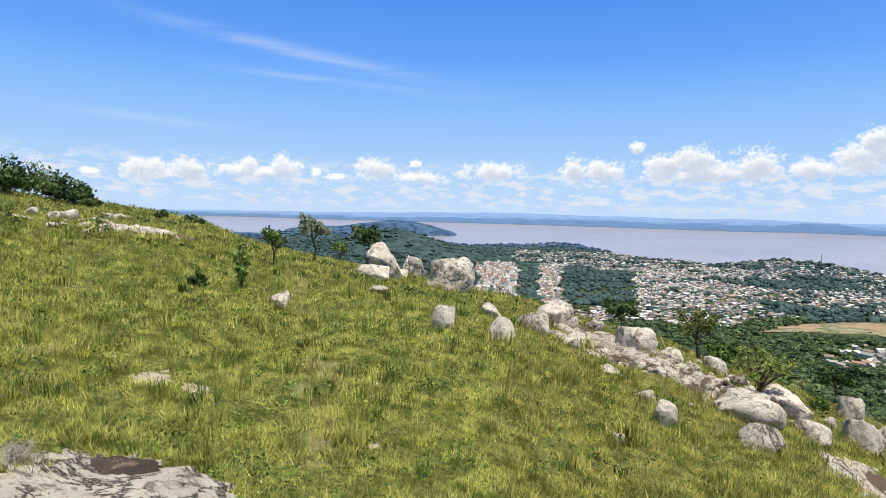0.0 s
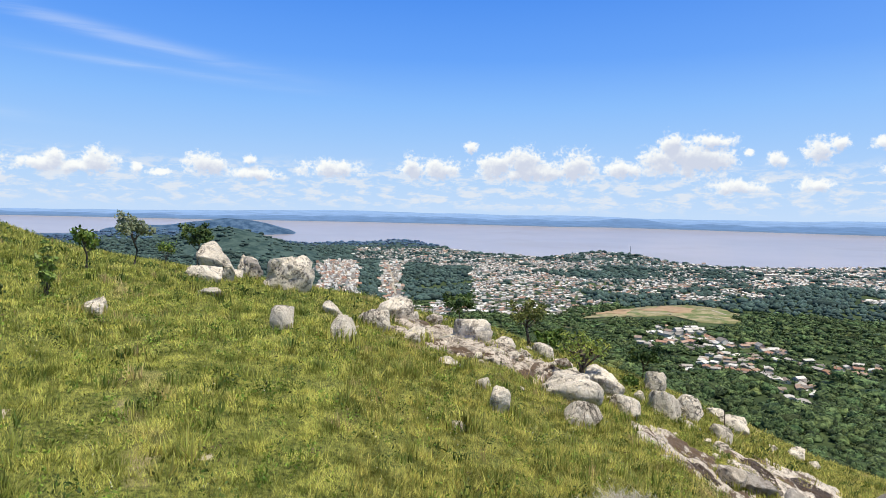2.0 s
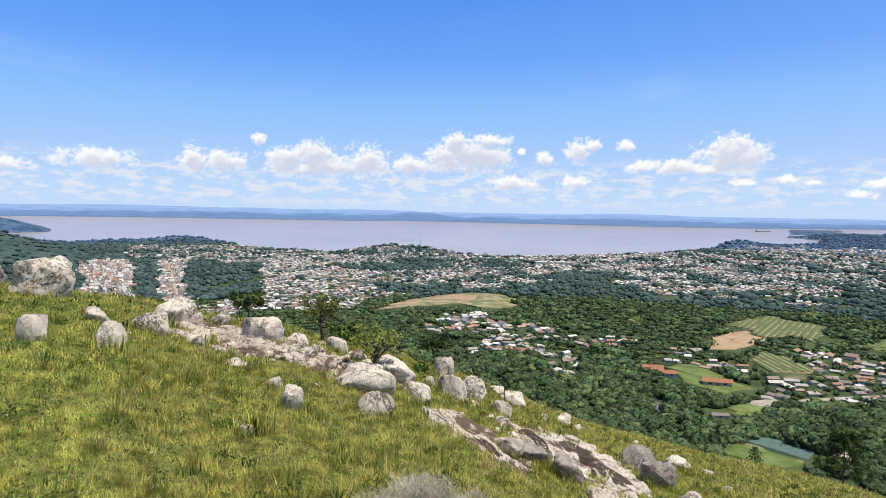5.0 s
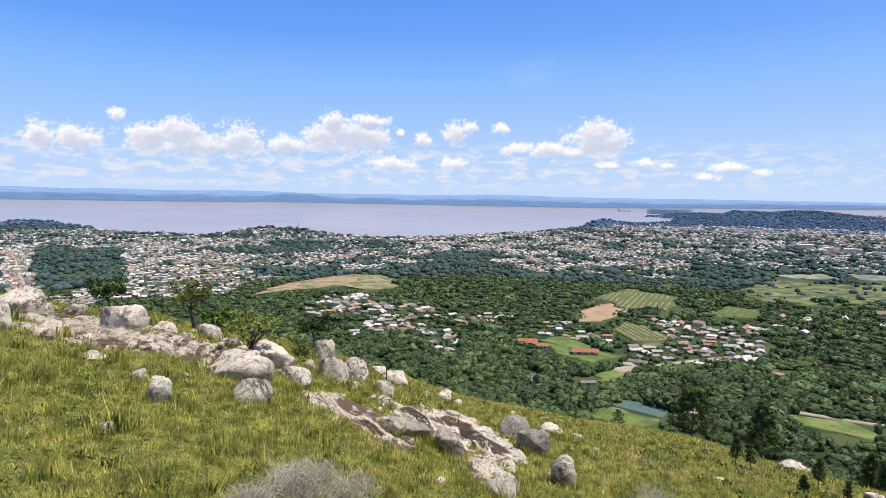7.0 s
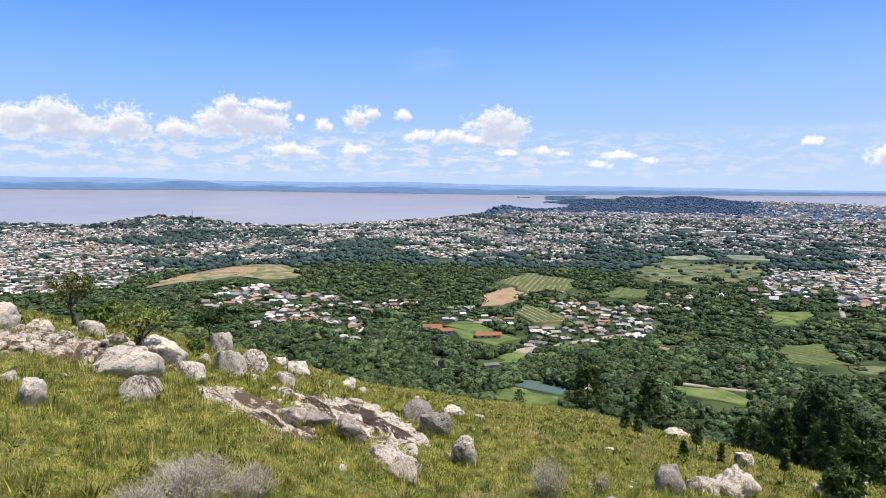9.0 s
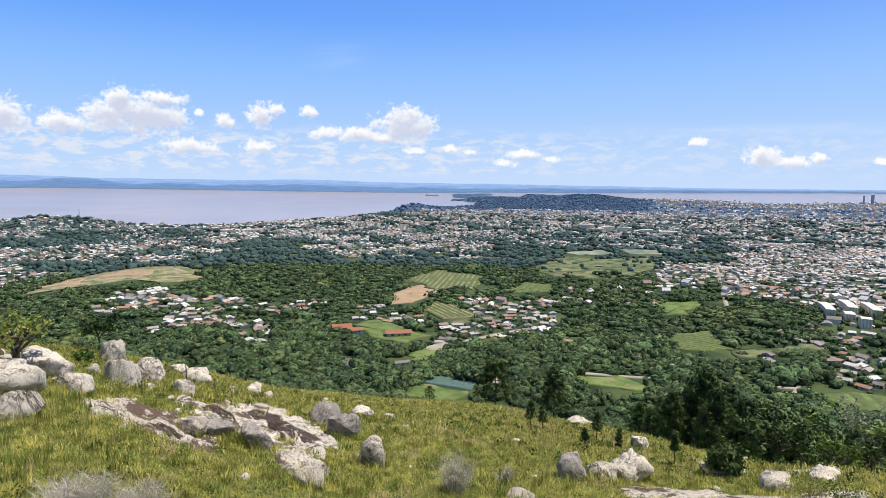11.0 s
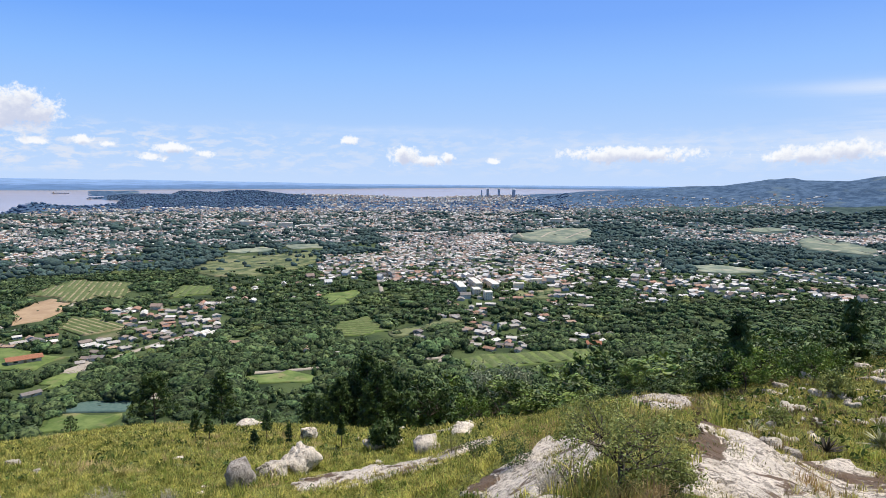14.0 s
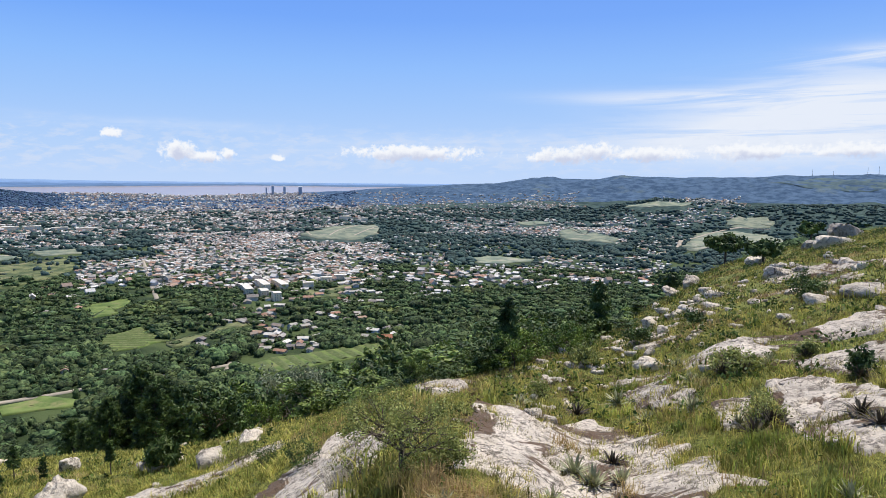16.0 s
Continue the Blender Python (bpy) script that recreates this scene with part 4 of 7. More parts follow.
# a gabled house of unit size: walls and roof apart
WALL_V = np.array([(-.5, -.5, -.6), (.5, -.5, -.6), (.5, .5, -.6), (-.5, .5, -.6), (-.5, -.5, .62), (.5, -.5, .62), (.5, .5, .62), (-.5, .5, .62), (-.5, 0, .95), (.5, 0, .95)])
WALL_F = np.array([(0, 1, 5), (0, 5, 4), (1, 2, 6), (1, 6, 5), (2, 3, 7), (2, 7, 6), (3, 0, 4), (3, 4, 7), (4, 7, 8), (5, 9, 6)])
ROOF_V = np.array([(-.57, -.6, .57), (.57, -.6, .57), (.57, 0, 1.0), (-.57, 0, 1.0), (.57, .6, .57), (-.57, .6, .57), (-.57, -.6, .51), (.57, -.6, .51), (.57, .6, .51), (-.57, .6, .51)])
ROOF_F = np.array([(0, 1, 2), (0, 2, 3), (3, 2, 4), (3, 4, 5), (6, 7, 1), (6, 1, 0), (5, 4, 8), (5, 8, 9)])
HOUSE_WALL = palette("house_wall", [(0.82, 0.72, 0.57), (0.74, 0.60, 0.45), (0.86, 0.79, 0.68), (0.80, 0.73, 0.63), (0.72, 0.54, 0.38), (0.84, 0.74, 0.60), (0.66, 0.56, 0.45)])
HOUSE_ROOF = palette("house_roof", [(0.52, 0.48, 0.43), (0.44, 0.25, 0.17), (0.72, 0.68, 0.62), (0.46, 0.31, 0.23), (0.30, 0.27, 0.24), (0.64, 0.59, 0.52), (0.82, 0.78, 0.72), (0.34, 0.25, 0.20), (0.66, 0.62, 0.57), (0.40, 0.37, 0.34), (0.78, 0.74, 0.68), (0.24, 0.22, 0.20)])
ONE_WALL = palette("near_house_wall", [(0.78, 0.68, 0.54), (0.84, 0.78, 0.68), (0.56, 0.40, 0.28), (0.72, 0.58, 0.42), (0.82, 0.74, 0.62)], per="object")
ONE_ROOF = palette("near_house_roof", [(0.44, 0.40, 0.35), (0.38, 0.21, 0.14), (0.66, 0.62, 0.55), (0.24, 0.21, 0.19), (0.44, 0.30, 0.21), (0.78, 0.74, 0.67), (0.48, 0.44, 0.39), (0.30, 0.24, 0.20)], per="object")
GLASS_DARK = material("window_pane", (0.02, 0.025, 0.03), (0.05, 0.055, 0.06), 1, 0.2)
TILE_ROOF = material("red_tile_roof", (0.30, 0.125, 0.07), (0.40, 0.19, 0.11), 0.8, 0.9)
PALE_ROOF = material("pale_fibre_cement_roof", (0.66, 0.61, 0.53), (0.80, 0.75, 0.66), 0.3, 0.9, per="object", per_amount=0.1)
CONCRETE = material("painted_concrete", (0.84, 0.68, 0.47), (0.90, 0.76, 0.56), 0.15, 0.9, per="object", per_amount=0.08)


TOWER = material("grey_tower_wall", (0.38, 0.42, 0.48), (0.48, 0.51, 0.56), 0.05, 0.7)


def house(place, turn, size, roof=None, label="small rendered house with a low pitched roof", group="houses below the hill"):
    ob = thing("house", place, label, "house", group)
    ob.rotation_euler = (0, 0, turn)
    ob.scale = size
    wall = part("wall", HOUSE_MESH["wall"], ob)
    for x, y in ((-0.28, -0.5), (0.26, -0.5), (0.0, 0.5)):
        w = part("window", HOUSE_MESH["pane"], wall)
        w.location, w.scale = (x, y, 0.30), (0.13, 0.03, 0.24)
    w = part("window", HOUSE_MESH["pane"], wall)
    w.location, w.scale = (-0.5, 0.1, 0.30), (0.03, 0.16, 0.24)
    w = part("door", HOUSE_MESH["door"], wall)
    w.location, w.scale = (0.0, -0.5, 0.15), (0.09, 0.03, 0.46)
    part("roof", roof or HOUSE_MESH["roof"], ob)
    return ob


BOX_V = np.array([(x, y, z) for z in (-.5, .5) for x, y in ((-.5, -.5), (.5, -.5), (.5, .5), (-.5, .5))])
BOX_F = np.array([(0, 1, 5, 4), (1, 2, 6, 5), (2, 3, 7, 6), (3, 0, 4, 7), (4, 5, 6, 7), (3, 2, 1, 0)])
DOOR_WOOD = material("painted_door", (0.20, 0.12, 0.07), (0.30, 0.19, 0.12), 2, 0.7)
HOUSE_MESH = {"pane": mesh_of("window", BOX_V, BOX_F, GLASS_DARK, False), "door": mesh_of("door", BOX_V, BOX_F, DOOR_WOOD, False), "wall": mesh_of("wall", WALL_V, WALL_F, ONE_WALL, False), "roof": mesh_of("roof", ROOF_V, ROOF_F, ONE_ROOF, False), "red": mesh_of("roof", ROOF_V, ROOF_F, TILE_ROOF, False)}


def build_houses():
    first = None
    p, rng = lattice(430, 1180, 15.5, 51)
    full, tall = town_at(p)
    keep = (rng.uniform(0, 1, len(p)) < full) & free(p) & ~unseen(p, 6)
    p, tall = p[keep], tall[keep]
    order = np.argsort(np.hypot(p[:, 0], p[:, 1]))
    p, tall = p[order], tall[order]
    near, rest = p[:280], p[280:]
    v, _ = drawn(near)
    for i, q in enumerate(v):
        turn = 1.6 * math.sin(q[0] / 190) + rng.uniform(-0.4, 0.4) + (math.pi / 2) * rng.randint(2)
        size = (rng.uniform(7, 14), rng.uniform(6, 9), rng.uniform(3.0, 4.6))
        place = Vector(q) + Vector((0, 0, size[2] * 0.1))
        m = Matrix.LocRotScale(place, Euler((0, 0, turn)), None)
        if first is None:
            first = house(place, turn, size)
        else:
            o = copy_thing(first, m)
            o.scale = size
    groups = [(rest, tall[280:], 1.0)]
    for d0, d1, step, grow, seed in ((1180, 2400, 11.6, 0.72, 52), (2400, 4200, 18, 0.95, 53), (4200, 10500, 38, 1.35, 54)):
        p, rng2 = lattice(d0, d1, step, seed)
        full, tl = town_at(p)
        keep = rng2.uniform(0, 1, len(p)) < full
        p, tl = p[keep], tl[keep]
        keep = free(p) & ~unseen(p, 6)
        groups.append((p[keep], tl[keep], grow))
    for p, tl, grow in groups:
        if not len(p):
            continue
        v, k = drawn(p)
        turn = 1.6 * np.sin(p[:, 0] / 190) + rng.uniform(-0.15, 0.15, len(p)) + (np.pi / 2) * rng.randint(0, 2, len(p))
        size = np.stack([rng.uniform(8.5, 15, len(p)), rng.uniform(6.5, 10, len(p)), rng.uniform(3.4, 5.4, len(p)) * tl * np.where(rng.uniform(0, 1, len(p)) < 0.06, 2.0, 1.0)], -1) * (k * grow)[:, None]
        v[:, 2] += size[:, 2] * 0.1
        wv, wf = scatter(WALL_V, WALL_F, v, turn, size)
        rv, rf = scatter(ROOF_V, ROOF_F, v, turn, size)
        me = mesh_of("houses", np.concatenate([wv, rv]), np.concatenate([wf, rf + len(wv)]), [HOUSE_WALL, HOUSE_ROOF], False, np.repeat([0, 1], [len(wf), len(rf)]))
        tagged(new("town_houses", me), "many small pale houses with grey and red roofs", "houses", kind="stuff")


def build_blocks():
    # apartment slabs with a shallow double-pitched roof and rows of windows
    bv = np.array([(-.5, -.5, -.1), (.5, -.5, -.1), (.5, .5, -.1), (-.5, .5, -.1), (-.5, -.5, 1), (.5, -.5, 1), (.5, .5, 1), (-.5, .5, 1)])
    bf = np.array([(0, 1, 5, 4), (1, 2, 6, 5), (2, 3, 7, 6), (3, 0, 4, 7), (4, 5, 6, 7)])
    body = mesh_of("wall", bv, bf, CONCRETE, False)
    rv = np.array([(-.53, -.53, 1), (.53, -.53, 1), (.53, .53, 1), (-.53, .53, 1), (-.53, 0, 1.1), (.53, 0, 1.1)])
    rf = np.array([(0, 1, 5), (0, 5, 4), (1, 2, 5), (2, 3, 4), (2, 4, 5), (3, 0, 4)])
    top = mesh_of("roof", rv, rf, PALE_ROOF, False)
    wv = np.array([(-.5, -.5, -.5), (.5, -.5, -.5), (.5, .5, -.5), (-.5, .5, -.5), (-.5, -.5, .5), (.5, -.5, .5), (.5, .5, .5), (-.5, .5, .5)])
    pane = mesh_of("window", wv, np.concatenate([bf, [(3, 2, 1, 0)]]), GLASS_DARK, False)
    for az, el, long, aside in ((93.3, -9.75, 56, 11), (94.7, -9.4, 60, 13), (96.2, -9.45, 60, 15), (94.8, -10.15, 22, 12), (95.9, -10.45, 16, 13)):
        d = out_on(az, el)
        q, _ = drawn(np.array([(d * math.sin(radians(az)), d * math.cos(radians(az)))]))
        ob = thing("apartment_block", q[0], "cream five-storey apartment block with rows of windows", "building", "apartment blocks in a row")
        ob.rotation_euler = (0, 0, radians(aside - az))
        wall = part("wall", body, ob)
        wall.scale = (11, long, 12)
        part("roof", top, ob).scale = (11, long, 12)
        for floor in range(5):
            for i in range(3):
                w = part("window", pane, wall)
                w.location, w.scale = ((-3.4 + 3.4 * i) / 11, -0.5, (1.3 + 2.3 * floor) / 12), (0.9 / 11, 0.3 / long, 0.9 / 12)
            for i in range(int(long / 6)):
                w = part("window", pane, wall)
                w.location, w.scale = (-0.5, -0.5 + (4 + 6.0 * i) / long, (1.3 + 2.3 * floor) / 12), (0.3 / 11, 0.9 / long, 0.9 / 12)
    tower = mesh_of("wall", bv, bf, TOWER, False)
    cap = mesh_of("roof", rv * (1, 1, 1.0), rf, TOWER, False)
    for az, w, h in ((95.2, 14, 30), (95.75, 26, 48), (96.75, 24, 46), (98.1, 36, 42)):
        p, k = spot(np.array([az]), np.array([8300.0]), 0)
        r = p[0]
        ob = thing("tower_block", (r[0], r[1], height(r[0], r[1])), "tall grey tower block near the far water", "building", "far tower blocks")
        ob.rotation_euler = (0, 0, radians(-az))
        part("wall", tower, ob).scale = (w * k[0] * 1.2, w * k[0], (h + 60) * k[0])
        part("roof", cap, ob).scale = (w * k[0] * 1.2, w * k[0], (h + 60) * k[0])
    for az, el, w, dp, h in ((42.6, -4.22, 60, 30, 8), (44.4, -4.2, 60, 30, 8), (74.4, -3.75, 50, 22, 18), (76.2, -3.85, 46, 20, 14), (77.6, -3.85, 50, 20, 14), (79.4, -3.95, 46, 24, 12), (81.2, -4.0, 60, 26, 10), (102.0, -3.3, 50, 26, 12), (103.6, -3.4, 40, 26, 10),
                              (98.7, -9.5, 16, 12, 11), (100.3, -9.0, 18, 12, 10), (101.5, -8.8, 18, 12, 10)):
        d = out_on(az, el)
        q, k = drawn(np.array([(d * math.sin(radians(az)), d * math.cos(radians(az)))]))
        ob = thing("hall", q[0], "large white building in the town", "building", "large white buildings")
        ob.rotation_euler = (0, 0, radians(8 - az))
        part("wall", body, ob).scale = (w * k[0], dp * k[0], h * k[0])
        part("roof", top, ob).scale = (w * k[0], dp * k[0], h * k[0])
    # red-roofed villas on the lawn
    for az, el, w, dp, h in ((52.2, -13.3, 20, 12, 8), (53.4, -13.45, 16, 10, 6), (57.4, -13.75, 26, 12, 6), (105.6, -14.4, 14, 9, 7)):
        d = out_on(az, el)
        q, _ = drawn(np.array([(d * math.sin(radians(az)), d * math.cos(radians(az)))]))
        house(Vector(q[0]) + Vector((0, 0, h * 0.2)), radians(-az + 8), (w, dp, h), HOUSE_MESH["red"], "long villa with an orange tiled roof", "tiled villas")


def build_woods():
    shapes = [leafy_ball(s, 44, 0.13, 0.5, 2) for s in range(5)]
    close = [leafy_ball(s + 20, 420, 0.05) for s in range(5)]
    nearer = [leafy_ball(s + 40, 130, 0.08, 0.45, 2) for s in range(5)]
    coarse = [ball(1, 10 + s, 0.45) for s in range(4)]
    middle = [leafy_ball(s + 30, 20, 0.20, 0.5, 1) for s in range(4)]
    # distance from, to, spacing, size, seed, fine or coarse
    for d0, d1, step, big, seed, fine in ((70, 330, 5.6, 1.0, 61, True), (330, 480, 7.6, 1.1, 67, True), (480, 720, 7.8, 1.2, 62, True), (720, 1250, 10.6, 1.3, 63, False), (1250, 2100, 14, 1.25, 64, False), (2100, 3600, 21, 1.8, 65, False), (3600, 8200, 40, 1.7, 66, False)):
        p, rng = lattice(d0, d1, step, seed)
        az = np.degrees(np.arctan2(p[:, 0], p[:, 1]))
        r = np.hypot(p[:, 0], p[:, 1])
        keep = (r > np.interp(az, _fine, BROW_OUT) * 1.3 + 26) & ((az > 2) | (r > 500))
        p = p[keep]
        full, _ = town_at(p)
        thick = smooth_noise(p[:, 0], p[:, 1], 240, 45) * 0.5 + smooth_noise(p[:, 0], p[:, 1], 70, 46) * 0.6
        odds = np.where(full > 0.05, np.where(np.hypot(p[:, 0], p[:, 1]) < 1180, np.clip(0.85 - 0.55 * full, 0.2, 1), np.clip(0.62 - 0.55 * full, 0.14, 1)), np.clip(0.45 + thick, 0, 1))
        hilltop = (np.degrees(np.arctan2(p[:, 0], p[:, 1])) > -8) & (np.degrees(np.arctan2(p[:, 0], p[:, 1])) < 3.3) & (np.hypot(p[:, 0], p[:, 1]) > 2300) & (np.hypot(p[:, 0], p[:, 1]) < 3600)
        odds = np.where(hilltop, 0.22 * smooth_noise(p[:, 0], p[:, 1], 200, 48), odds)
        # clearings of rough grass, and the bare far ridge
        glade = (wave(p[:, 0], p[:, 1], 190, 141) > 0.55) & (wave(p[:, 0], p[:, 1], 60, 142) > -0.3)
        odds = np.where(glade, 0.12, odds)
        odds = np.where((np.hypot(p[:, 0], p[:, 1]) > 3600) & (np.degrees(np.arctan2(p[:, 0], p[:, 1])) > 103), 0.0, odds)
        for poly in THIN:
            odds = np.where(inside(poly, p) | inside(poly * 0.96, p), 0.10, odds)
        # open ground between the brow and the court
        aa, dd = np.degrees(np.arctan2(p[:, 0], p[:, 1])), np.hypot(p[:, 0], p[:, 1])
        odds = np.where((aa > 54) & (aa < 71) & (dd < 472), 0.0, odds)
        odds = np.where((aa < 12.5) & (dd < 1020) | (aa < 54) & (dd < 230) | (dd < 170) | (aa < 3) & (dd > 4500), 0.0, odds)
        odds = np.where(dd > 4200, np.where((aa > 56) & (aa < 80) & (full < 0.05), 0.97, odds * 0.32), odds)
        odds = np.where((aa > 103) & (dd > 2100), odds * 0.55, odds)
        p = p[rng.uniform(0, 1, len(p)) < odds]
        p = p[free(p) & ~unseen(p, 9)]
        if not len(p):
            continue
        v, k = drawn(p)
        n = len(p)
        kind = smooth_noise(p[:, 0], p[:, 1], 160, 47)
        wide = rng.uniform(0.45, 1.55, n) * 4.6 * big * (0.7 + 0.5 * kind) * k
        tall = rng.uniform(0.7, 1.25, n) * 4.4 * (0.75 + 0.25 * big) * (0.7 + 0.6 * kind) * k
        giant = np.where(rng.uniform(0, 1, n) < 0.14, rng.uniform(1.3, 1.8, n), 1.0)
        wide, tall = wide * 1.15 * giant, tall * 1.02 * (0.4 + 0.6 * giant) * np.where(rng.uniform(0, 1, n) < 0.3, 0.6, 1.0)
        small = town_at(p)[0] > 0.3
        wide, tall = np.where(small, wide * 0.58, wide), np.where(small, tall * 0.62, tall)
        v[:, 2] += tall * 0.55
        size = np.stack([wide, wide * rng.uniform(0.8, 1.2, n), tall], -1)
        pick = rng.randint(0, 5 if fine else 4, n)
        vs, fs, b = [], [], 0
        for i, (bv, bf) in enumerate((close if d1 < 400 else nearer if d1 < 500 else shapes) if fine else (middle if d1 < 1300 else coarse)):
            m = pick == i
            if not m.any():
                continue
            sv, sf = scatter(bv, bf, v[m], rng.uniform(0, 6.28, m.sum()), size[m])
            vs.append(sv)
            fs.append(sf + b)
            b += len(sv)
        # the farther belts carry haze as a bluer leaf colour
        me = mesh_of("woods", np.concatenate(vs), np.concatenate(fs), CANOPY if d1 < 1300 else HAZED_CANOPY if d1 < 3700 else HAZED_WOOD)
        tagged(new("woods", me), "dense dark green woodland crowns on the plain, haze-tinted where far", "woods", kind="stuff")


build_houses()
build_blocks()
build_woods()


# ---- the hillside: rocks ----
RNG = random.Random(7)
BARE = []  # plan circles without grass: x, y, half width, half depth, turn


def rock_mesh(seed, bumpy=0.22, level=4, cracks=2):
    """A weathered granite boulder of unit size, standing on z = 0."""
    bm = bmesh.new()
    bmesh.ops.create_icosphere(bm, subdivisions=level, radius=1)
    rng = random.Random(seed)
    o = Vector((rng.uniform(0, 90), rng.uniform(0, 90), rng.uniform(0, 90)))
    planes = []
    for i in range(11):
        d = Vector((rng.uniform(-1, 1), rng.uniform(-1, 1), rng.uniform(-0.7, 0.9))).normalized()
        planes.append((d, rng.uniform(0.44, 0.84)))
    planes.append((Vector((rng.uniform(-0.3, 0.3), rng.uniform(-0.3, 0.3), 1)).normalized(), rng.uniform(0.45, 0.62)))
    splits = [(Vector((rng.uniform(-1, 1), rng.uniform(-1, 1), rng.uniform(-0.8, 0.8))).normalized(), rng.uniform(-0.4, 0.4)) for _ in range(cracks)]
    for v in bm.verts:
        p = v.co.copy()
        for d, c in planes:  # worn facets
            s = p.dot(d)
            if s > c:
                p -= d * (s - c) * 0.9
        n = noise.noise(p * 1.2 + o) * 0.6 - abs(noise.noise(p * 3.1 + o)) * 0.4 + noise.noise(p * 5 + o) * 0.25 + noise.noise(p * 11 + o) * 0.16
        p *= 1 + bumpy * n
        for d, c in splits:  # joints in the stone
            s = abs(p.dot(d) - c + 0.10 * noise.noise(p * 2 + o))
            if s < 0.07:
                p *= 1 - 0.24 * (1 - s / 0.07)
        if p.z < 0:  # hollowed underside
            k = 1 + 0.12 * max(p.z, -0.8)
            p.x, p.y = p.x * k, p.y * k
        v.co = p
    lo = [min(v.co[i] for v in bm.verts) for i in range(3)]
    hi = [max(v.co[i] for v in bm.verts) for i in range(3)]
    cut = lo[2] + 0.22 * (hi[2] - lo[2])
    for v in bm.verts:  # unit size, foot at zero
        v.co = (2 * (v.co.x - lo[0]) / (hi[0] - lo[0]) - 1, 2 * (v.co.y - lo[1]) / (hi[1] - lo[1]) - 1, (v.co.z - cut) / (hi[2] - cut))
    me = bpy.data.meshes.new("boulder")
    bm.to_mesh(me)
    bm.free()
    me.polygons.foreach_set("use_smooth", np.ones(len(me.polygons), bool))
    me.materials.append(GRANITE)
    return me


ROCKS = [rock_mesh(s, 0.20 + 0.02 * (s % 3), 4, 1 + s % 3) for s in range(9)]
LICHEN_ROCKS = [me.copy() for me in ROCKS]
for me in LICHEN_ROCKS:
    me.materials[0] = LICHEN
STONES = [rock_mesh(40 + s, 0.22, 3, 1) for s in range(5)]
DARK_STONES = [rock_mesh(50 + s, 0.24, 3, 1) for s in range(5)]
for me in DARK_STONES:
    me.materials[0] = LEDGE
LABELS = ["rounded pale granite boulder in the grass", "weathered grey granite boulder with dark lichen", "split granite boulder on the slope"]


def boulder(az, el, wide, high, which=None, deep=0.9, sink=0.24, lean=0.0, dark=False):
    """A boulder whose foot is seen at az, el, wide and high in degrees."""
    foot = on_hill(az, el)
    r = foot.length
    w, h = r * radians(wide), r * radians(high) / max(math.cos(radians(el)), 0.5)
    which = RNG.randrange(len(ROCKS)) if which is None else which
    ob = new("boulder", (LICHEN_ROCKS if dark else ROCKS)[which])
    out = Vector((math.sin(radians(az)), math.cos(radians(az)), 0))
    c = foot + out * w * deep * 0.32
    z = min(height(c.x, c.y), foot.z + 0.1 * h)
    ob.location = (c.x, c.y, z - sink * h)
    ob.rotation_euler = (RNG.uniform(-0.12, 0.12), RNG.uniform(-0.12, 0.12) + lean, radians(-az) + RNG.uniform(-0.6, 0.6))
    ob.scale = (w * 0.54, w * 0.54 * deep, h * (1.03 + sink))
    BARE.append((c.x, c.y, w * 0.42, w * 0.42 * deep, radians(-az)))
    return tagged(ob, "dark lichen-grown granite boulder beside bare rock" if dark else LABELS[which % 3], "boulder", "granite boulders on the hillside")


# direction, foot, width and height in degrees
for a, e, w, h in [
    (-4.9, -5.6, 3.3, 3.1), (-2.5, -5.3, 2.2, 2.2), (-6.1, -5.8, 2.8, 1.3), (1.2, -6.8, 4.1, 3.1), (-3.6, -5.7, 1.2, 0.9), (-0.6, -6.4, 1.3, 0.8), (-5.6, -7.1, 2.3, 0.7), (-14.5, -8.3, 2.0, 1.4),
    (0.4, -10.1, 1.9, 2.0), (5.8, -11.4, 2.2, 2.3), (4.7, -9.2, 1.8, 1.4), (8.8, -10.2, 2.3, 1.7), (10.1, -9.4, 3.1, 2.1), (12.2, -11.2, 2.1, 1.2),
]:
    boulder(a, e, w, h)
for a, e, w, h in [
    (26.8, -16.2, 5.2, 2.6), (27.9, -18.0, 3.1, 1.9), (29.6, -15.3, 3.2, 2.4), (31.4, -16.6, 2.6, 1.5), (33.7, -14.7, 1.8, 1.8), (34.6, -16.6, 2.5, 2.4),
    (36.6, -16.6, 2.2, 2.1), (39.1, -17.9, 1.8, 1.3), (40.0, -16.9, 2.3, 1.1), (20.2, -17.4, 1.8, 2.2), (18.7, -15.5, 1.4, 1.1), (15.7, -13.6, 2.2, 0.8),
    (17.6, -11.5, 3.5, 2.3), (24.1, -12.5, 1.9, 1.6), (12.0, -11.5, 1.5, 1.0), (7.9, -9.7, 1.8, 1.0), (20.6, -11.9, 2.0, 1.2), (22.0, -12.6, 1.6, 0.9), (19.6, -12.6, 1.3, 0.8),
]:
    boulder(a, e, w, h)
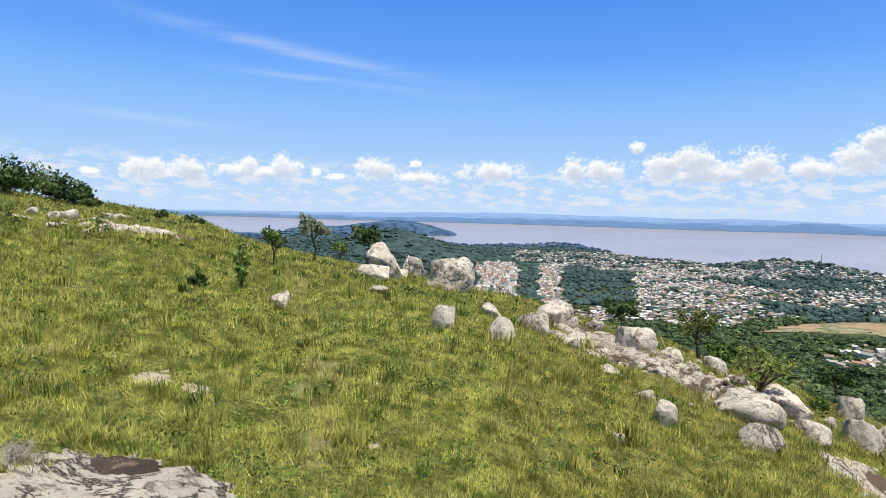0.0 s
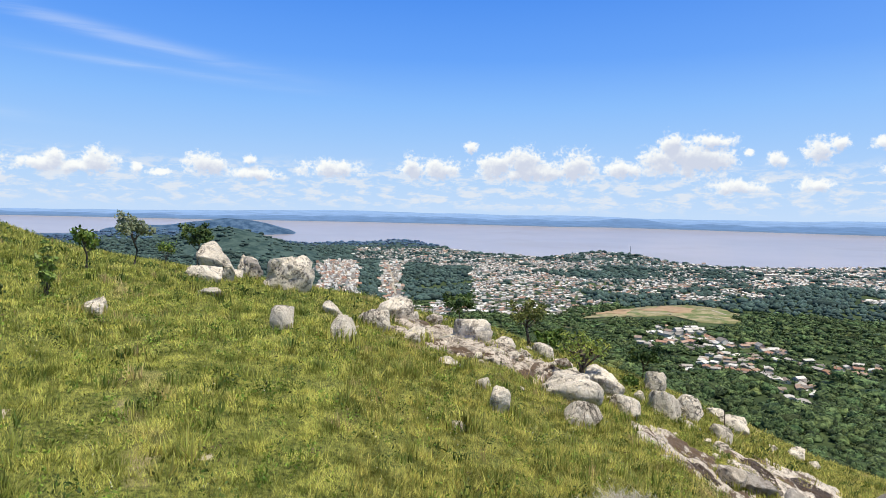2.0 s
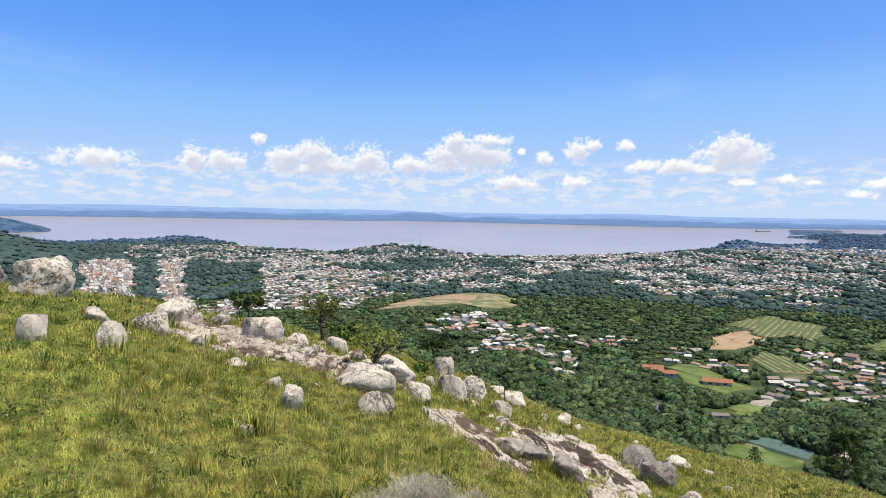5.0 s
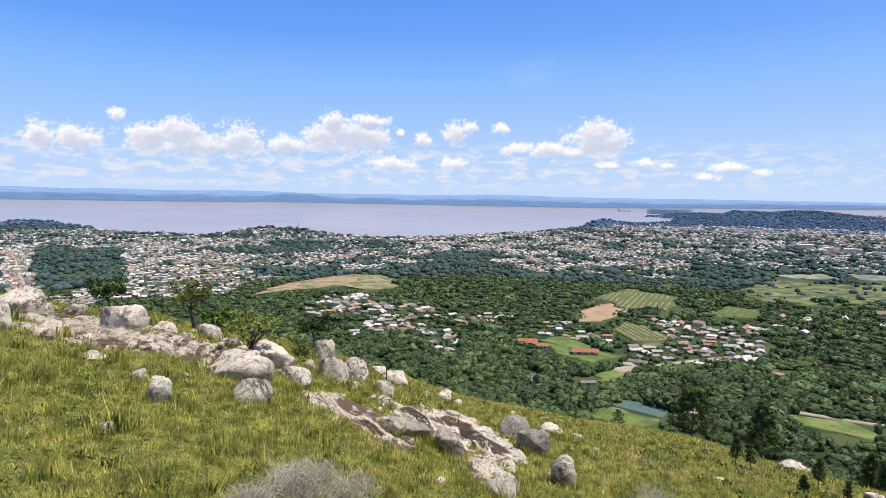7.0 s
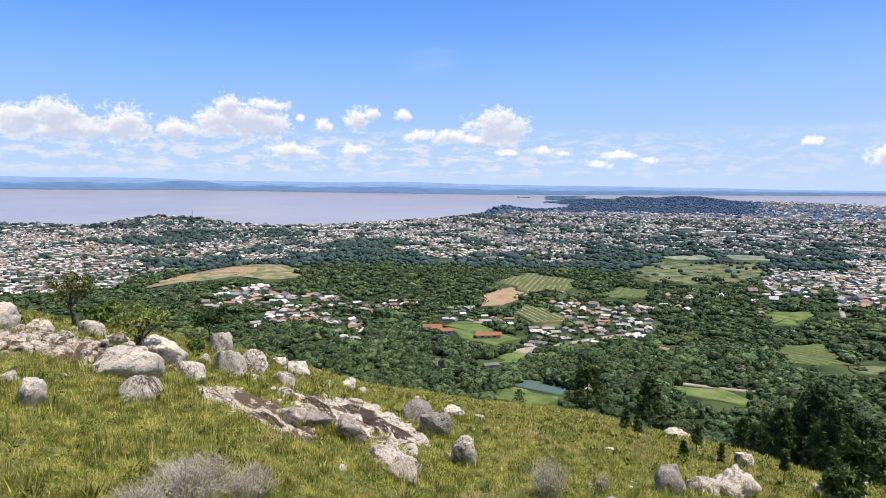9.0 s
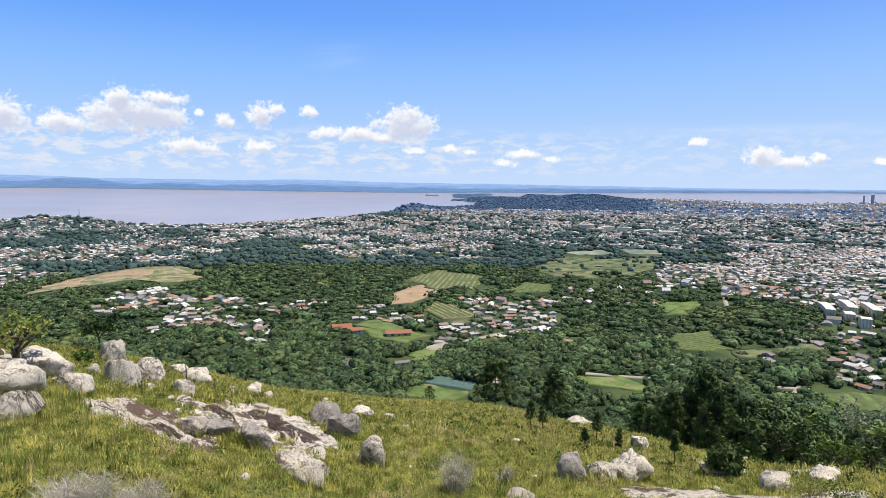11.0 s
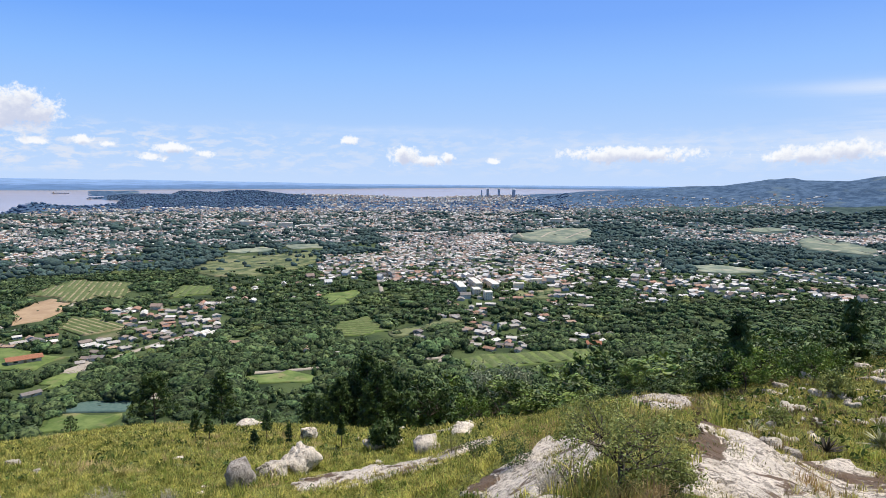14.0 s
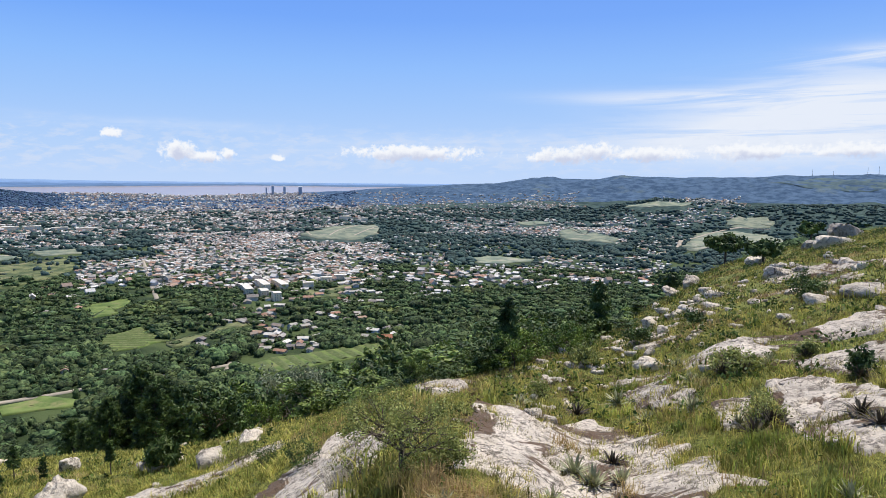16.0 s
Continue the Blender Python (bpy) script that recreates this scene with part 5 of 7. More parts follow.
for a, e, w, h in [
     (55.9, -24.9, 2.3, 2.2), (54.5, -20.8, 1.9, 0.9), (57.0, -21.0, 1.0, 0.5), (50.1, -26.1, 2.6, 1.7),
    (40.0, -21.1, 2.3, 1.4), (16.5, -19.0, 1.3, 0.9), (44.7, -17.8, 1.1, 0.5), (77.1, -25.1, 2.4, 1.3), (79.4, -24.9, 3.3, 2.1), (80.0, -22.3, 1.4, 1.1),
    (74.4, -20.4, 1.9, 0.6), (94.4, -22.1, 2.2, 0.9), (91.1, -23.5, 2.6, 1.1), (88.1, -23.0, 1.5, 0.7), (70.1, -27.4, 2.3, 0.9), (86.1, -23.4, 2.1, 0.8),
]:
    boulder(a, e, w, h)
for a, e, w, h in [(45.6, -22.9, 2.3, 2.2), (42.3, -21.7, 2.9, 1.6), (51.4, -21.4, 2.8, 2.0), (53.2, -22.3, 2.8, 1.9), (74.5, -25.4, 2.4, 2.1), (-2.3, -5.3, 1.6, 2.0), (143.6, -3.9, 2.4, 1.1)]:
    boulder(a, e, w, h, dark=True)
for a, e, w, h in [(130.1, -15.6, 2.3, 1.1), (104.4, -27.6, 4.1, 1.1), (143.1, -4.6, 2.8, 0.9), (141.6, -4.9, 1.4, 0.8), (139.4, -7.3, 2.1, 0.9), (145.5, -8.0, 3.1, 0.8), (137.6, -6.4, 1.5, 0.9), (133.0, -8.6, 1.6, 1.1), (131.5, -9.6, 1.8, 1.0)]:
    boulder(a, e, w, h)
# loose blocks round the group on the brow
for a, e, w, h in ((23.2, -14.9, 0.9, 0.7), (31.0, -16.1, 1.3, 0.8), (32.5, -15.5, 1.0, 0.9), (33.9, -15.7, 1.5, 0.9), (36.9, -17.2, 1.6, 0.5), (38.8, -16.3, 1.4, 1.1), (39.3, -17.6, 1.5, 1.0), (40.1, -16.9, 1.1, 0.9), (42.9, -18.0, 1.0, 0.5), (44.7, -18.1, 1.2, 0.5), (45.9, -18.6, 0.9, 0.5)):
    boulder(a, e, w, h)


def small_stones():
    rng = random.Random(19)
    spots = []
    for _ in range(26):  # the heap on the left brow
        spots.append((rng.gauss(-28.3, 0.9), rng.uniform(-2.0, -0.3), rng.uniform(0.5, 1.1)))
    for _ in range(9):
        spots.append((rng.gauss(-31.5, 1.2), rng.uniform(-1.4, -0.4), rng.uniform(0.6, 1.3)))
    for _ in range(50):  # along the rocky edge
        a = rng.uniform(6, 40)
        spots.append((a, -6.6 - a * 0.275 + rng.uniform(-2.0, 0.3), rng.uniform(0.3, 1.1)))
    for _ in range(70):  # broken ledges
        a = rng.uniform(10.5, 26)
        spots.append((a, -9.6 - (a - 11) * 0.27 + rng.gauss(-0.4, 0.8), 0.5 + 1.7 * rng.random() ** 2))
    for _ in range(30):
        spots.append((rng.uniform(36, 60), rng.uniform(-25.5, -18.5), rng.uniform(0.25, 0.8)))
    for _ in range(16):
        spots.append((rng.uniform(62, 95), rng.uniform(-26, -20.5), rng.uniform(0.25, 0.8)))
    for _ in range(250):  # the rough right-hand slope
        a = rng.uniform(118, 147)
        lo = np.interp(a, [118, 130, 147], [-17, -10.5, -3.4])
        spots.append((a, lo - abs(rng.gauss(0, 3.0)), 0.3 + 1.3 * rng.random() ** 2))
    loose = []
    for i, (a, e, w) in enumerate(spots):
        foot = on_hill(a, e)
        s = max(0.12, foot.length * radians(w))
        if i >= 300:
            loose.append((foot.x, foot.y, foot.z - s * 0.14, s))
            continue
        ob = new("stone", (DARK_STONES if 10 < a < 26 and i % 3 == 0 else STONES)[rng.randrange(5)])
        ob.location = (foot.x, foot.y, foot.z - s * 0.14)
        ob.rotation_euler = (rng.uniform(-0.2, 0.2), rng.uniform(-0.2, 0.2), rng.uniform(0, 6.28))
        squat = rng.uniform(0.28, 0.8)
        ob.scale = (s * rng.uniform(0.42, 0.66), s * rng.uniform(0.36, 0.6), s * squat)
        tagged(ob, "small pale granite stone in the grass", "stone", "loose stones on the hillside")
    me = STONES[0]
    bv = np.array([v.co[:] for v in me.vertices])
    bf = np.array([p.vertices[:] for p in me.polygons])
    q = np.array(loose)
    r2 = np.random.RandomState(20)
    size = q[:, 3:4] * r2.uniform([0.4, 0.36, 0.28], [0.66, 0.6, 0.7], (len(q), 3))
    v, f = scatter(bv, bf, q[:, :3], r2.uniform(0, 6.28, len(q)), size)
    tagged(new("scattered_stones", mesh_of("scattered_stones", v, f, GRANITE)), "many small stones strewn over the slope", "stones", kind="stuff")


small_stones()


SHEETS = []  # outlines of the bare rock sheets: middle, angles and reach


def sheet(mid, reach, mat=SLAB, seed=0, rise=0.12, lift=0.0, name="rock_slab", label="bare flat granite outcrop with dark stains"):
    """A low broken outcrop that follows the slope; reach gives its outline by angle."""
    big = float(max(reach(a) for a in np.linspace(0, 6.28, 24)))
    fine = big / math.hypot(*mid) > 0.09 or mat is LEDGE
    rings, spokes = (34, 120) if fine else (12, 46)
    ang = np.arange(spokes) * 6.28318 / spokes
    edge = np.array([reach(a) * (1 + 0.16 * noise.noise((math.cos(a) * 3 + seed * 3.1, math.sin(a) * 3, seed)) + 0.22 * noise.noise((math.cos(a) * 9 + seed, math.sin(a) * 9, 4)) + 0.16 * noise.noise((math.cos(a) * 22 + seed, math.sin(a) * 22, 9))) for a in ang])
    rho = np.concatenate([[0], np.repeat(np.arange(1, rings + 1) / rings, spokes)])
    e = np.concatenate([[1], np.tile(edge, rings)])
    a = np.concatenate([[0], np.tile(ang, rings)])
    x, y = mid[0] + np.cos(a) * rho * e, mid[1] + np.sin(a) * rho * e
    relief = np.empty(len(x))
    for i in range(len(x)):
        q = Vector((x[i], y[i], 0.5))
        plate = noise.noise(q * 1.3 + Vector((7, 3, 1))) * 2.4 + 0.5 * noise.noise(q * 4.1)
        step = math.floor(plate) + min(1, (plate - math.floor(plate)) * 7)
        relief[i] = 0.42 * step + 0.30 * noise.noise(q * 2.4) + 0.20 * noise.noise(q * 6) + 0.14 * noise.noise(q * 13)
    channel = np.clip(1 - np.abs(wave(x, y, 2.3, 71) + 0.25 * wave(x, y, 0.5, 72)) / 0.15, 0, 1) if fine and mat is SLAB else 0.0
    gap = 0.9 * np.clip(wave(x, y, 1.1, 70) - 0.30, 0, 0.8) if mat is SLAB else 0.0
    z = land(x, y) + 0.05 + rise * (0.35 + relief - 1.6 * gap) * (1 - rho ** 9) - 0.07 * channel + lift - (0.22 if lift == 0 else 0.06) * np.clip((rho - 0.95) * 20, 0, 1)
    f = [(0, 1 + j, 1 + (j + 1) % spokes) for j in range(spokes)]
    for i in range(rings - 1):
        for j in range(spokes):
            a0, b0 = 1 + i * spokes + j, 1 + i * spokes + (j + 1) % spokes
            f += [(a0, a0 + spokes, b0), (b0, a0 + spokes, b0 + spokes)]
    ob = tagged(new(name, mesh_of(name, np.stack([x, y, z], -1), f, mat)), label, "rock")
    SHEETS.append((mid[0], mid[1], ang, edge))
    return ob


def slab(az, el, wide, deep, mat=SLAB, seed=0, rise=0.12, turn=None):
    """An oval outcrop; wide and deep in metres."""
    c = on_hill(az, el)
    t = radians(-az) if turn is None else turn

    def reach(a):
        u, v = math.cos(a - t) / (wide / 2), math.sin(a - t) / (deep / 2)
        return (1 + 0.35 * noise.noise((math.cos(a) * 1.5 + seed, math.sin(a) * 1.5, seed))) / math.hypot(u, v)

    return sheet((c.x, c.y), reach, mat, seed, rise)


def outcrop(corners, seed, rise=0.12, mat=SLAB, lift=0.0, name="rock_slab", label="bare flat granite outcrop with dark stains"):
    """An outcrop with corners at the given directions."""
    pts = [on_hill(a, e) for a, e in corners]
    # the middle by area
    area = cx = cy = 0.0
    for p, q in zip(pts, pts[1:] + pts[:1]):
        k = p.x * q.y - q.x * p.y
        area, cx, cy = area + k, cx + (p.x + q.x) * k, cy + (p.y + q.y) * k
    cx, cy = cx / (3 * area), cy / (3 * area)

    def reach(a):
        dx, dy, best = math.cos(a), math.sin(a), 0.05
        for p, q in zip(pts, pts[1:] + pts[:1]):
            ex, ey = q.x - p.x, q.y - p.y
            den = dx * ey - dy * ex
            if abs(den) < 1e-9:
                continue
            s = ((p.x - cx) * ey - (p.y - cy) * ex) / den
            u = ((p.x - cx) * dy - (p.y - cy) * dx) / den
            if s > 0 and 0 <= u <= 1:
                best = max(best, s)
        return best

    return sheet((cx, cy), reach, mat, seed, rise, lift, name, label)


STAIN = dict(mat=WET, lift=0.014, name="stained_slab", label="dark brown water-stained strip of bare rock")
outcrop([(-37.4, -20.6), (-35.3, -19.6), (-31.6, -18.7), (-28.5, -19.7), (-23.9, -20.9), (-20.2, -22.2), (-16.9, -24.3), (-23.4, -26.4), (-35.4, -24.1)], 1, 0.03, GRANITE)

slab(-25.0, -1.8, 3.0, 1.2, seed=3)
for a, e, w, d, s in ((12.2, -9.9, 2.6, 1.2, 4), (14.6, -10.5, 3.2, 1.6, 5), (15.6, -11.6, 2.8, 1.1, 6), (17.6, -11.3, 3.4, 1.2, 36), (18.8, -12.4, 3.4, 1.3, 37), (20.6, -12.2, 2.6, 1.1, 38), (21.8, -13.3, 3.0, 1.2, 39), (23.6, -13.4, 2.4, 1.2, 40), (24.6, -14.6, 2.2, 1.0, 42)):
    slab(a, e, w * 1.1, d, LEDGE, s, 0.2)
outcrop([(31.5, -17.2), (34.0, -17.4), (37.0, -18.6), (41.0, -20.6), (43.0, -22.3), (39.6, -22.2), (36.0, -20.3), (33.0, -18.7)], 7, 0.16)
outcrop([(38.6, -18.4), (42.0, -18.6), (46.0, -19.4), (49.2, -20.9), (53.0, -23.4), (51.4, -24.4), (47.6, -23.0), (44.2, -22.1), (41.0, -20.4)], 8, 0.16)
outcrop([(46.4, -22.9), (49.2, -23.4), (52.2, -25.0), (50.6, -26.3), (48.0, -25.0)], 9, 0.16)
outcrop([(-29.7, -20.0), (-27.1, -20.2), (-24.1, -21.0), (-23.9, -21.8), (-26.4, -21.7), (-28.9, -21.1)], 43, 0.02, **STAIN)
outcrop([(40.6, -19.1), (41.9, -19.3), (44.2, -21.1), (43.1, -21.0)], 12, 0.16, **STAIN)
outcrop([(43.9, -19.8), (45.7, -19.9), (48.1, -21.1), (51.5, -23.1), (50.0, -23.0), (48.0, -22.3), (46.2, -21.3)], 13, 0.16, **STAIN)
outcrop([(36.2, -19.8), (37.2, -20.1), (39.7, -21.4), (38.5, -21.3)], 14, 0.16, **STAIN)
TAN_EARTH = material("bare_tan_earth", (0.40, 0.33, 0.23), (0.60, 0.52, 0.39), 6.0, 0.95, (0.35, 0.65), ((0.20, 0.19, 0.07), 3.0, 0.56, 0.66), 0.03, 20)
for spots in ([(-26.6, -13.3), (-23.6, -13.3), (-23.0, -14.3), (-26.0, -14.5)], [(-22.4, -14.3), (-19.9, -15.0), (-20.4, -15.5), (-22.6, -15.0)], [(-6.6, -20.1), (-5.2, -20.3), (-5.4, -20.8), (-6.6, -20.6)]):
    tagged(outcrop(spots, 44, 0.01, TAN_EARTH, lift=-0.045, name="earth_patch", label="worn patch of bare tan earth in grass"), category="ground")
slab(86.0, -25.3, 4.6, 3.0, seed=15, rise=0.05)
slab(90.5, -24.4, 4.0, 1.6, seed=16, rise=0.05)
slab(93.6, -21.6, 1.6, 0.9, seed=17, rise=0.16)
outcrop([(95.5, -26.2), (99.0, -23.8), (103.0, -21.5), (106.0, -20.9), (107.6, -22.6), (106.0, -25.3), (102.5, -27.0), (97.0, -27.5)], 18, 0.04)
outcrop([(101.5, -28.2), (103.5, -26.7), (107.4, -26.9), (108.0, -28.8), (104.0, -29.5)], 19, 0.05)
outcrop([(108.5, -17.7), (110.0, -17.1), (112.5, -17.0), (115.4, -17.6), (113.5, -18.5), (110.0, -18.6)], 20, 0.08)
outcrop([(114.4, -19.3), (117.0, -19.0), (121.0, -20.2), (126.0, -20.0), (130.0, -20.5), (138.6, -21.6), (137.5, -23.3), (136.0, -24.4), (130.0, -25.6), (124.0, -27.3), (119.0, -26.2), (114.4, -24.0)], 21, 0.04)
outcrop([(123.5, -28.0), (126.0, -27.4), (131.0, -26.0), (134.0, -26.2), (132.0, -28.5), (124.0, -29.5)], 22, 0.04)
outcrop([(127.6, -17.6), (130.0, -16.8), (134.0, -16.5), (134.0, -17.8), (130.5, -18.6)], 23, 0.05)
outcrop([(135.3, -17.4), (138.4, -16.4), (138.0, -18.6), (136.6, -19.5)], 24, 0.05)
outcrop([(138.9, -15.1), (143.0, -14.2), (148.0, -14.2), (149.0, -18.5), (146.0, -19.0), (144.2, -17.6), (143.2, -19.2), (141.4, -18.4)], 25, 0.06)
outcrop([(140.8, -13.7), (144.0, -12.2), (148.0, -10.6), (148.5, -12.4), (144.0, -13.8)], 26, 0.08)
outcrop([(140.2, -11.7), (143.0, -10.4), (147.0, -8.8), (148.0, -9.8), (144.0, -11.4)], 27, 0.09)
outcrop([(128.4, -15.2), (130.0, -14.5), (131.6, -14.9), (130.0, -15.7)], 28, 0.1)
rng6 = random.Random(66)
for i in range(26):  # broken ledges across the rough slope
    a = rng6.uniform(127, 148)
    top = float(np.interp(a, [127, 130, 147], [-12.5, -10.5, -3.6]))
    e = top - 1.0 - rng6.random() * (top + 17.5)
    size = on_hill(a, e).length * radians(rng6.uniform(1.6, 4.6))
    slab(a, e, size, size * rng6.uniform(0.3, 0.6), seed=50 + i, rise=0.03 + 0.02 * size)
slab(143.2, -6.2, 5.0, 2.6, seed=33, rise=0.16)
slab(135.0, -13.8, 2.2, 1.2, seed=31, rise=0.08)
slab(137.6, -12.4, 2.6, 1.0, seed=35, rise=0.08)


def bare_at(x, y, grow=1.0):
    hit = np.zeros(len(x), bool)
    for cx, cy, w, d, t in BARE:
        dx, dy = x - cx, y - cy
        u = (dx * math.cos(t) + dy * math.sin(t)) / (w * grow)
        v = (-dx * math.sin(t) + dy * math.cos(t)) / (d * grow)
        hit |= u * u + v * v < 1
    for cx, cy, ang, far in SHEETS:
        dx, dy = x - cx, y - cy
        d = np.hypot(dx, dy)
        near = np.nonzero(d < far.max())[0]
        a = np.arctan2(dy[near], dx[near]) % 6.28318
        hit[near] |= d[near] < 0.93 * grow * np.interp(a, ang, far, period=6.28318)
    return hit


def leaves(centres, spread, count, size, rng, upward=0.5, thin=0.5):
    """Leaf-shaped quads gathered round the centres."""
    c = np.asarray(centres, float)[rng.randint(0, len(centres), count)]
    off = rng.normal(0, 1, (count, 3))
    off /= np.linalg.norm(off, axis=1)[:, None]
    off *= (rng.uniform(0, 1, count) ** 0.45)[:, None] * np.asarray(spread)
    p = c + off
    n = rng.normal(0, 0.55, (count, 3)) + 1.1 * off / (np.linalg.norm(off / np.asarray(spread), axis=1)[:, None] * np.max(spread) + 1e-6)
    n[:, 2] += 0.6 * upward
    n /= np.linalg.norm(n, axis=1)[:, None]
    a = np.cross(n, rng.normal(0, 1, (count, 3)))
    a /= np.linalg.norm(a, axis=1)[:, None]
    b = np.cross(n, a)
    s = (rng.uniform(0.6, 1.3, count) * size)[:, None]
    q = np.stack([p - a * s, p - b * s * thin, p + a * s, p + b * s * thin], 1)
    return q.reshape(-1, 3), np.arange(count * 4).reshape(-1, 4)


# ---- grass ----
def blades(n, rng, tall, lean, wide, bent=True):
    """n blades at the origin: arrays of corners (n, k, 3). Two pieces when bent."""
    a = rng.uniform(0, 6.283, n)
    h = rng.uniform(0.55, 1.15, n) * tall
    out = rng.uniform(0.15, 1.0, n) * lean * h
    dx, dy = np.cos(a), np.sin(a)
    sx, sy = -dy * wide / 2, dx * wide / 2
    z0 = np.full(n, -0.05)
    base_l = np.stack([-sx, -sy, z0], -1)
    base_r = np.stack([sx, sy, z0], -1)
    tip = np.stack([dx * out, dy * out, h * (1 - 0.35 * lean * lean)], -1)
    if not bent:
        return np.stack([base_l, base_r, tip], 1)
    m = np.stack([dx * out * 0.33, dy * out * 0.33, h * 0.62], -1)
    side = np.stack([sx, sy, np.zeros(n)], -1) * 0.7
    return np.stack([base_l, base_r, m + side, m - side, tip], 1)


def turf(name, p, per_tuft, tall, lean, wide, mat, label, seed, spread, bent):
    rng = np.random.RandomState(seed)
    n = len(p)
    z = land(p[:, 0], p[:, 1])
    grow = 0.34 + 0.45 * smooth_noise(p[:, 0], p[:, 1], 2.6, seed + 1) + 0.95 * smooth_noise(p[:, 0], p[:, 1], 0.75, seed + 2) ** 2
    b = blades(n * per_tuft, rng, tall, lean, wide, bent)
    k = b.shape[1]
    b = b.reshape(n, per_tuft, k, 3) * grow[:, None, None, None]
    off = rng.normal(0, spread, (n, per_tuft, 2))
    b[..., 0] += p[:, None, None, 0] + off[:, :, None, 0]
    b[..., 1] += p[:, None, None, 1] + off[:, :, None, 1]
    b[..., 2] += z[:, None, None]
    v = b.reshape(-1, 3)
    base = np.arange(n * per_tuft)[:, None] * k
    f = np.concatenate([base + np.array([0, 1, 2]), base + np.array([0, 2, 3]), base + np.array([3, 2, 4])]) if bent else base + np.array([0, 1, 2])
    tagged(new(name, mesh_of(name, v, f, mat)), label, "grass", kind="stuff")


def sown(r0, r1, per_m2, seed, a0=-44, a1=152):
    rng = np.random.RandomState(seed)
    area = math.radians(a1 - a0) * (r1 * r1 - r0 * r0) / 2
    n = int(area * per_m2)
    az = np.radians(rng.uniform(a0, a1, n))
    r = np.sqrt(rng.uniform(r0 * r0, r1 * r1, n))
    x, y = r * np.sin(az), r * np.cos(az)
    deg = np.degrees(az)
    ok = (r < np.interp(deg, _fine, BROW_OUT) * 1.12 + 2) & ~(bare_at(x, y, 1.0) & (wave(x, y, 1.1, 70) < 0.26))
    # thin out on the stony right-hand slope and along the worn patches
    stony = np.clip((deg - 84) / 30, 0, 1) * 0.2 + 0.15 * np.clip((deg - 112) / 12, 0, 1) * np.clip((r - 12) / 12, 0, 1)
    worn = np.clip(smooth_noise(x, y, 5.5, 77) * 1.5 - 0.95, 0, 0.6)
    ok &= rng.uniform(0, 1, n) > stony + worn * 0.8
    return np.stack([x[ok], y[ok]], -1)


for a0, a1, blade, words in ((-44, 6, GRASS_GREEN, "lush short green hillside grass"), (6, 100, GRASS, "short green and yellow hillside grass"), (100, 152, GRASS_DULL, "thin wiry grass between the rocks")):
    turf("grass", sown(3.5, 11, 110, 81, a0, a1), 30, 0.15, 1.2, 0.010, blade, words, 91, 0.10, False)
    turf("grass", sown(11, 22, 50, 82, a0, a1), 24, 0.17, 1.15, 0.017, blade, words, 92, 0.12, False)
    turf("grass", sown(22, 44, 18, 83, a0, a1), 15, 0.22 if a1 < 110 else 0.17, 1.05, 0.044 if a1 < 110 else 0.034, blade, words, 93, 0.18, False)
    turf("grass", sown(44, 80, 7, 84, a0, a1), 9, 0.27 if a1 < 110 else 0.2, 1.0, 0.08 if a1 < 110 else 0.055, blade, words, 94, 0.26, False)


LEAFY = material("broad_weed_leaf", (0.11, 0.19, 0.025), (0.36, 0.46, 0.08), 1.6, 0.6, (0.35, 0.65), None, 0, 8, "island", 0.5, through_light=0.35)
LEAFY_DARK = material("dark_weed_leaf", (0.03, 0.06, 0.012), (0.13, 0.19, 0.035), 1.6, 0.6, (0.35, 0.65), None, 0, 8, "island", 0.5, through_light=0.25)
PALE_HEAD = material("pale_seed_head", (0.50, 0.50, 0.34), (0.72, 0.70, 0.54), 5, 0.8, per="island", per_amount=0.2)


def weeds(name, count, r0, r1, a0, a1, per, size, mat, label, seed, high=0.10, spread=0.16):
    """Low leafy plants: many small leaves gathered in patches."""
    rng = np.random.RandomState(seed)
    az, r = np.radians(rng.uniform(a0, a1, count)), np.sqrt(rng.uniform(r0 * r0, r1 * r1, count))
    x, y = r * np.sin(az), r * np.cos(az)
    ok = ~bare_at(x, y) & (smooth_noise(x, y, 1.8, seed) > 0.35)
    x, y = x[ok], y[ok]
    c = np.stack([x, y, land(x, y) + high], -1)
    v, f = leaves(c, np.array([spread, spread, high]), len(c) * per, size, rng, 0.5, 0.45)
    tagged(new(name, mesh_of(name, v, f, mat, False)), label, "plants", kind="stuff")


def clumps(count, r0, r1, a0, a1, per, tall, wide, mat, label, seed, lean=0.6, bent=True):
    rng = np.random.RandomState(seed)
    az, r = np.radians(rng.uniform(a0, a1, count)), np.sqrt(rng.uniform(r0 * r0, r1 * r1, count))
    p = np.stack([r * np.sin(az), r * np.cos(az)], -1)
    p = p[~bare_at(p[:, 0], p[:, 1])]
    turf("grass_clump", p, per, tall, lean, wide, mat, label, seed, 0.07, bent)


GRASS_DARK = material("dark_weeds", (0.065, 0.105, 0.017), (0.17, 0.22, 0.045), 0.5, 0.7, per="island", per_amount=0.35, through_light=0.3)
GRASS_LUSH = material("lush_blades", (0.19, 0.235, 0.042), (0.53, 0.53, 0.135), 0.5, 0.65, per="island", per_amount=0.35, through_light=0.55)
clumps(1100, 5, 32, -40, 75, 30, 0.22, 0.014, GRASS_LUSH, "tall lush green grass tufts", 101)
clumps(2600, 6, 36, -40, 75, 26, 0.24, 0.024, GRASS_LUSH, "tall lush green grass tufts", 113, 0.8, False)
clumps(2600, 6, 40, -40, 95, 24, 0.24, 0.026, GRASS, "leaning yellow-green grass tufts", 114, 0.9, False)
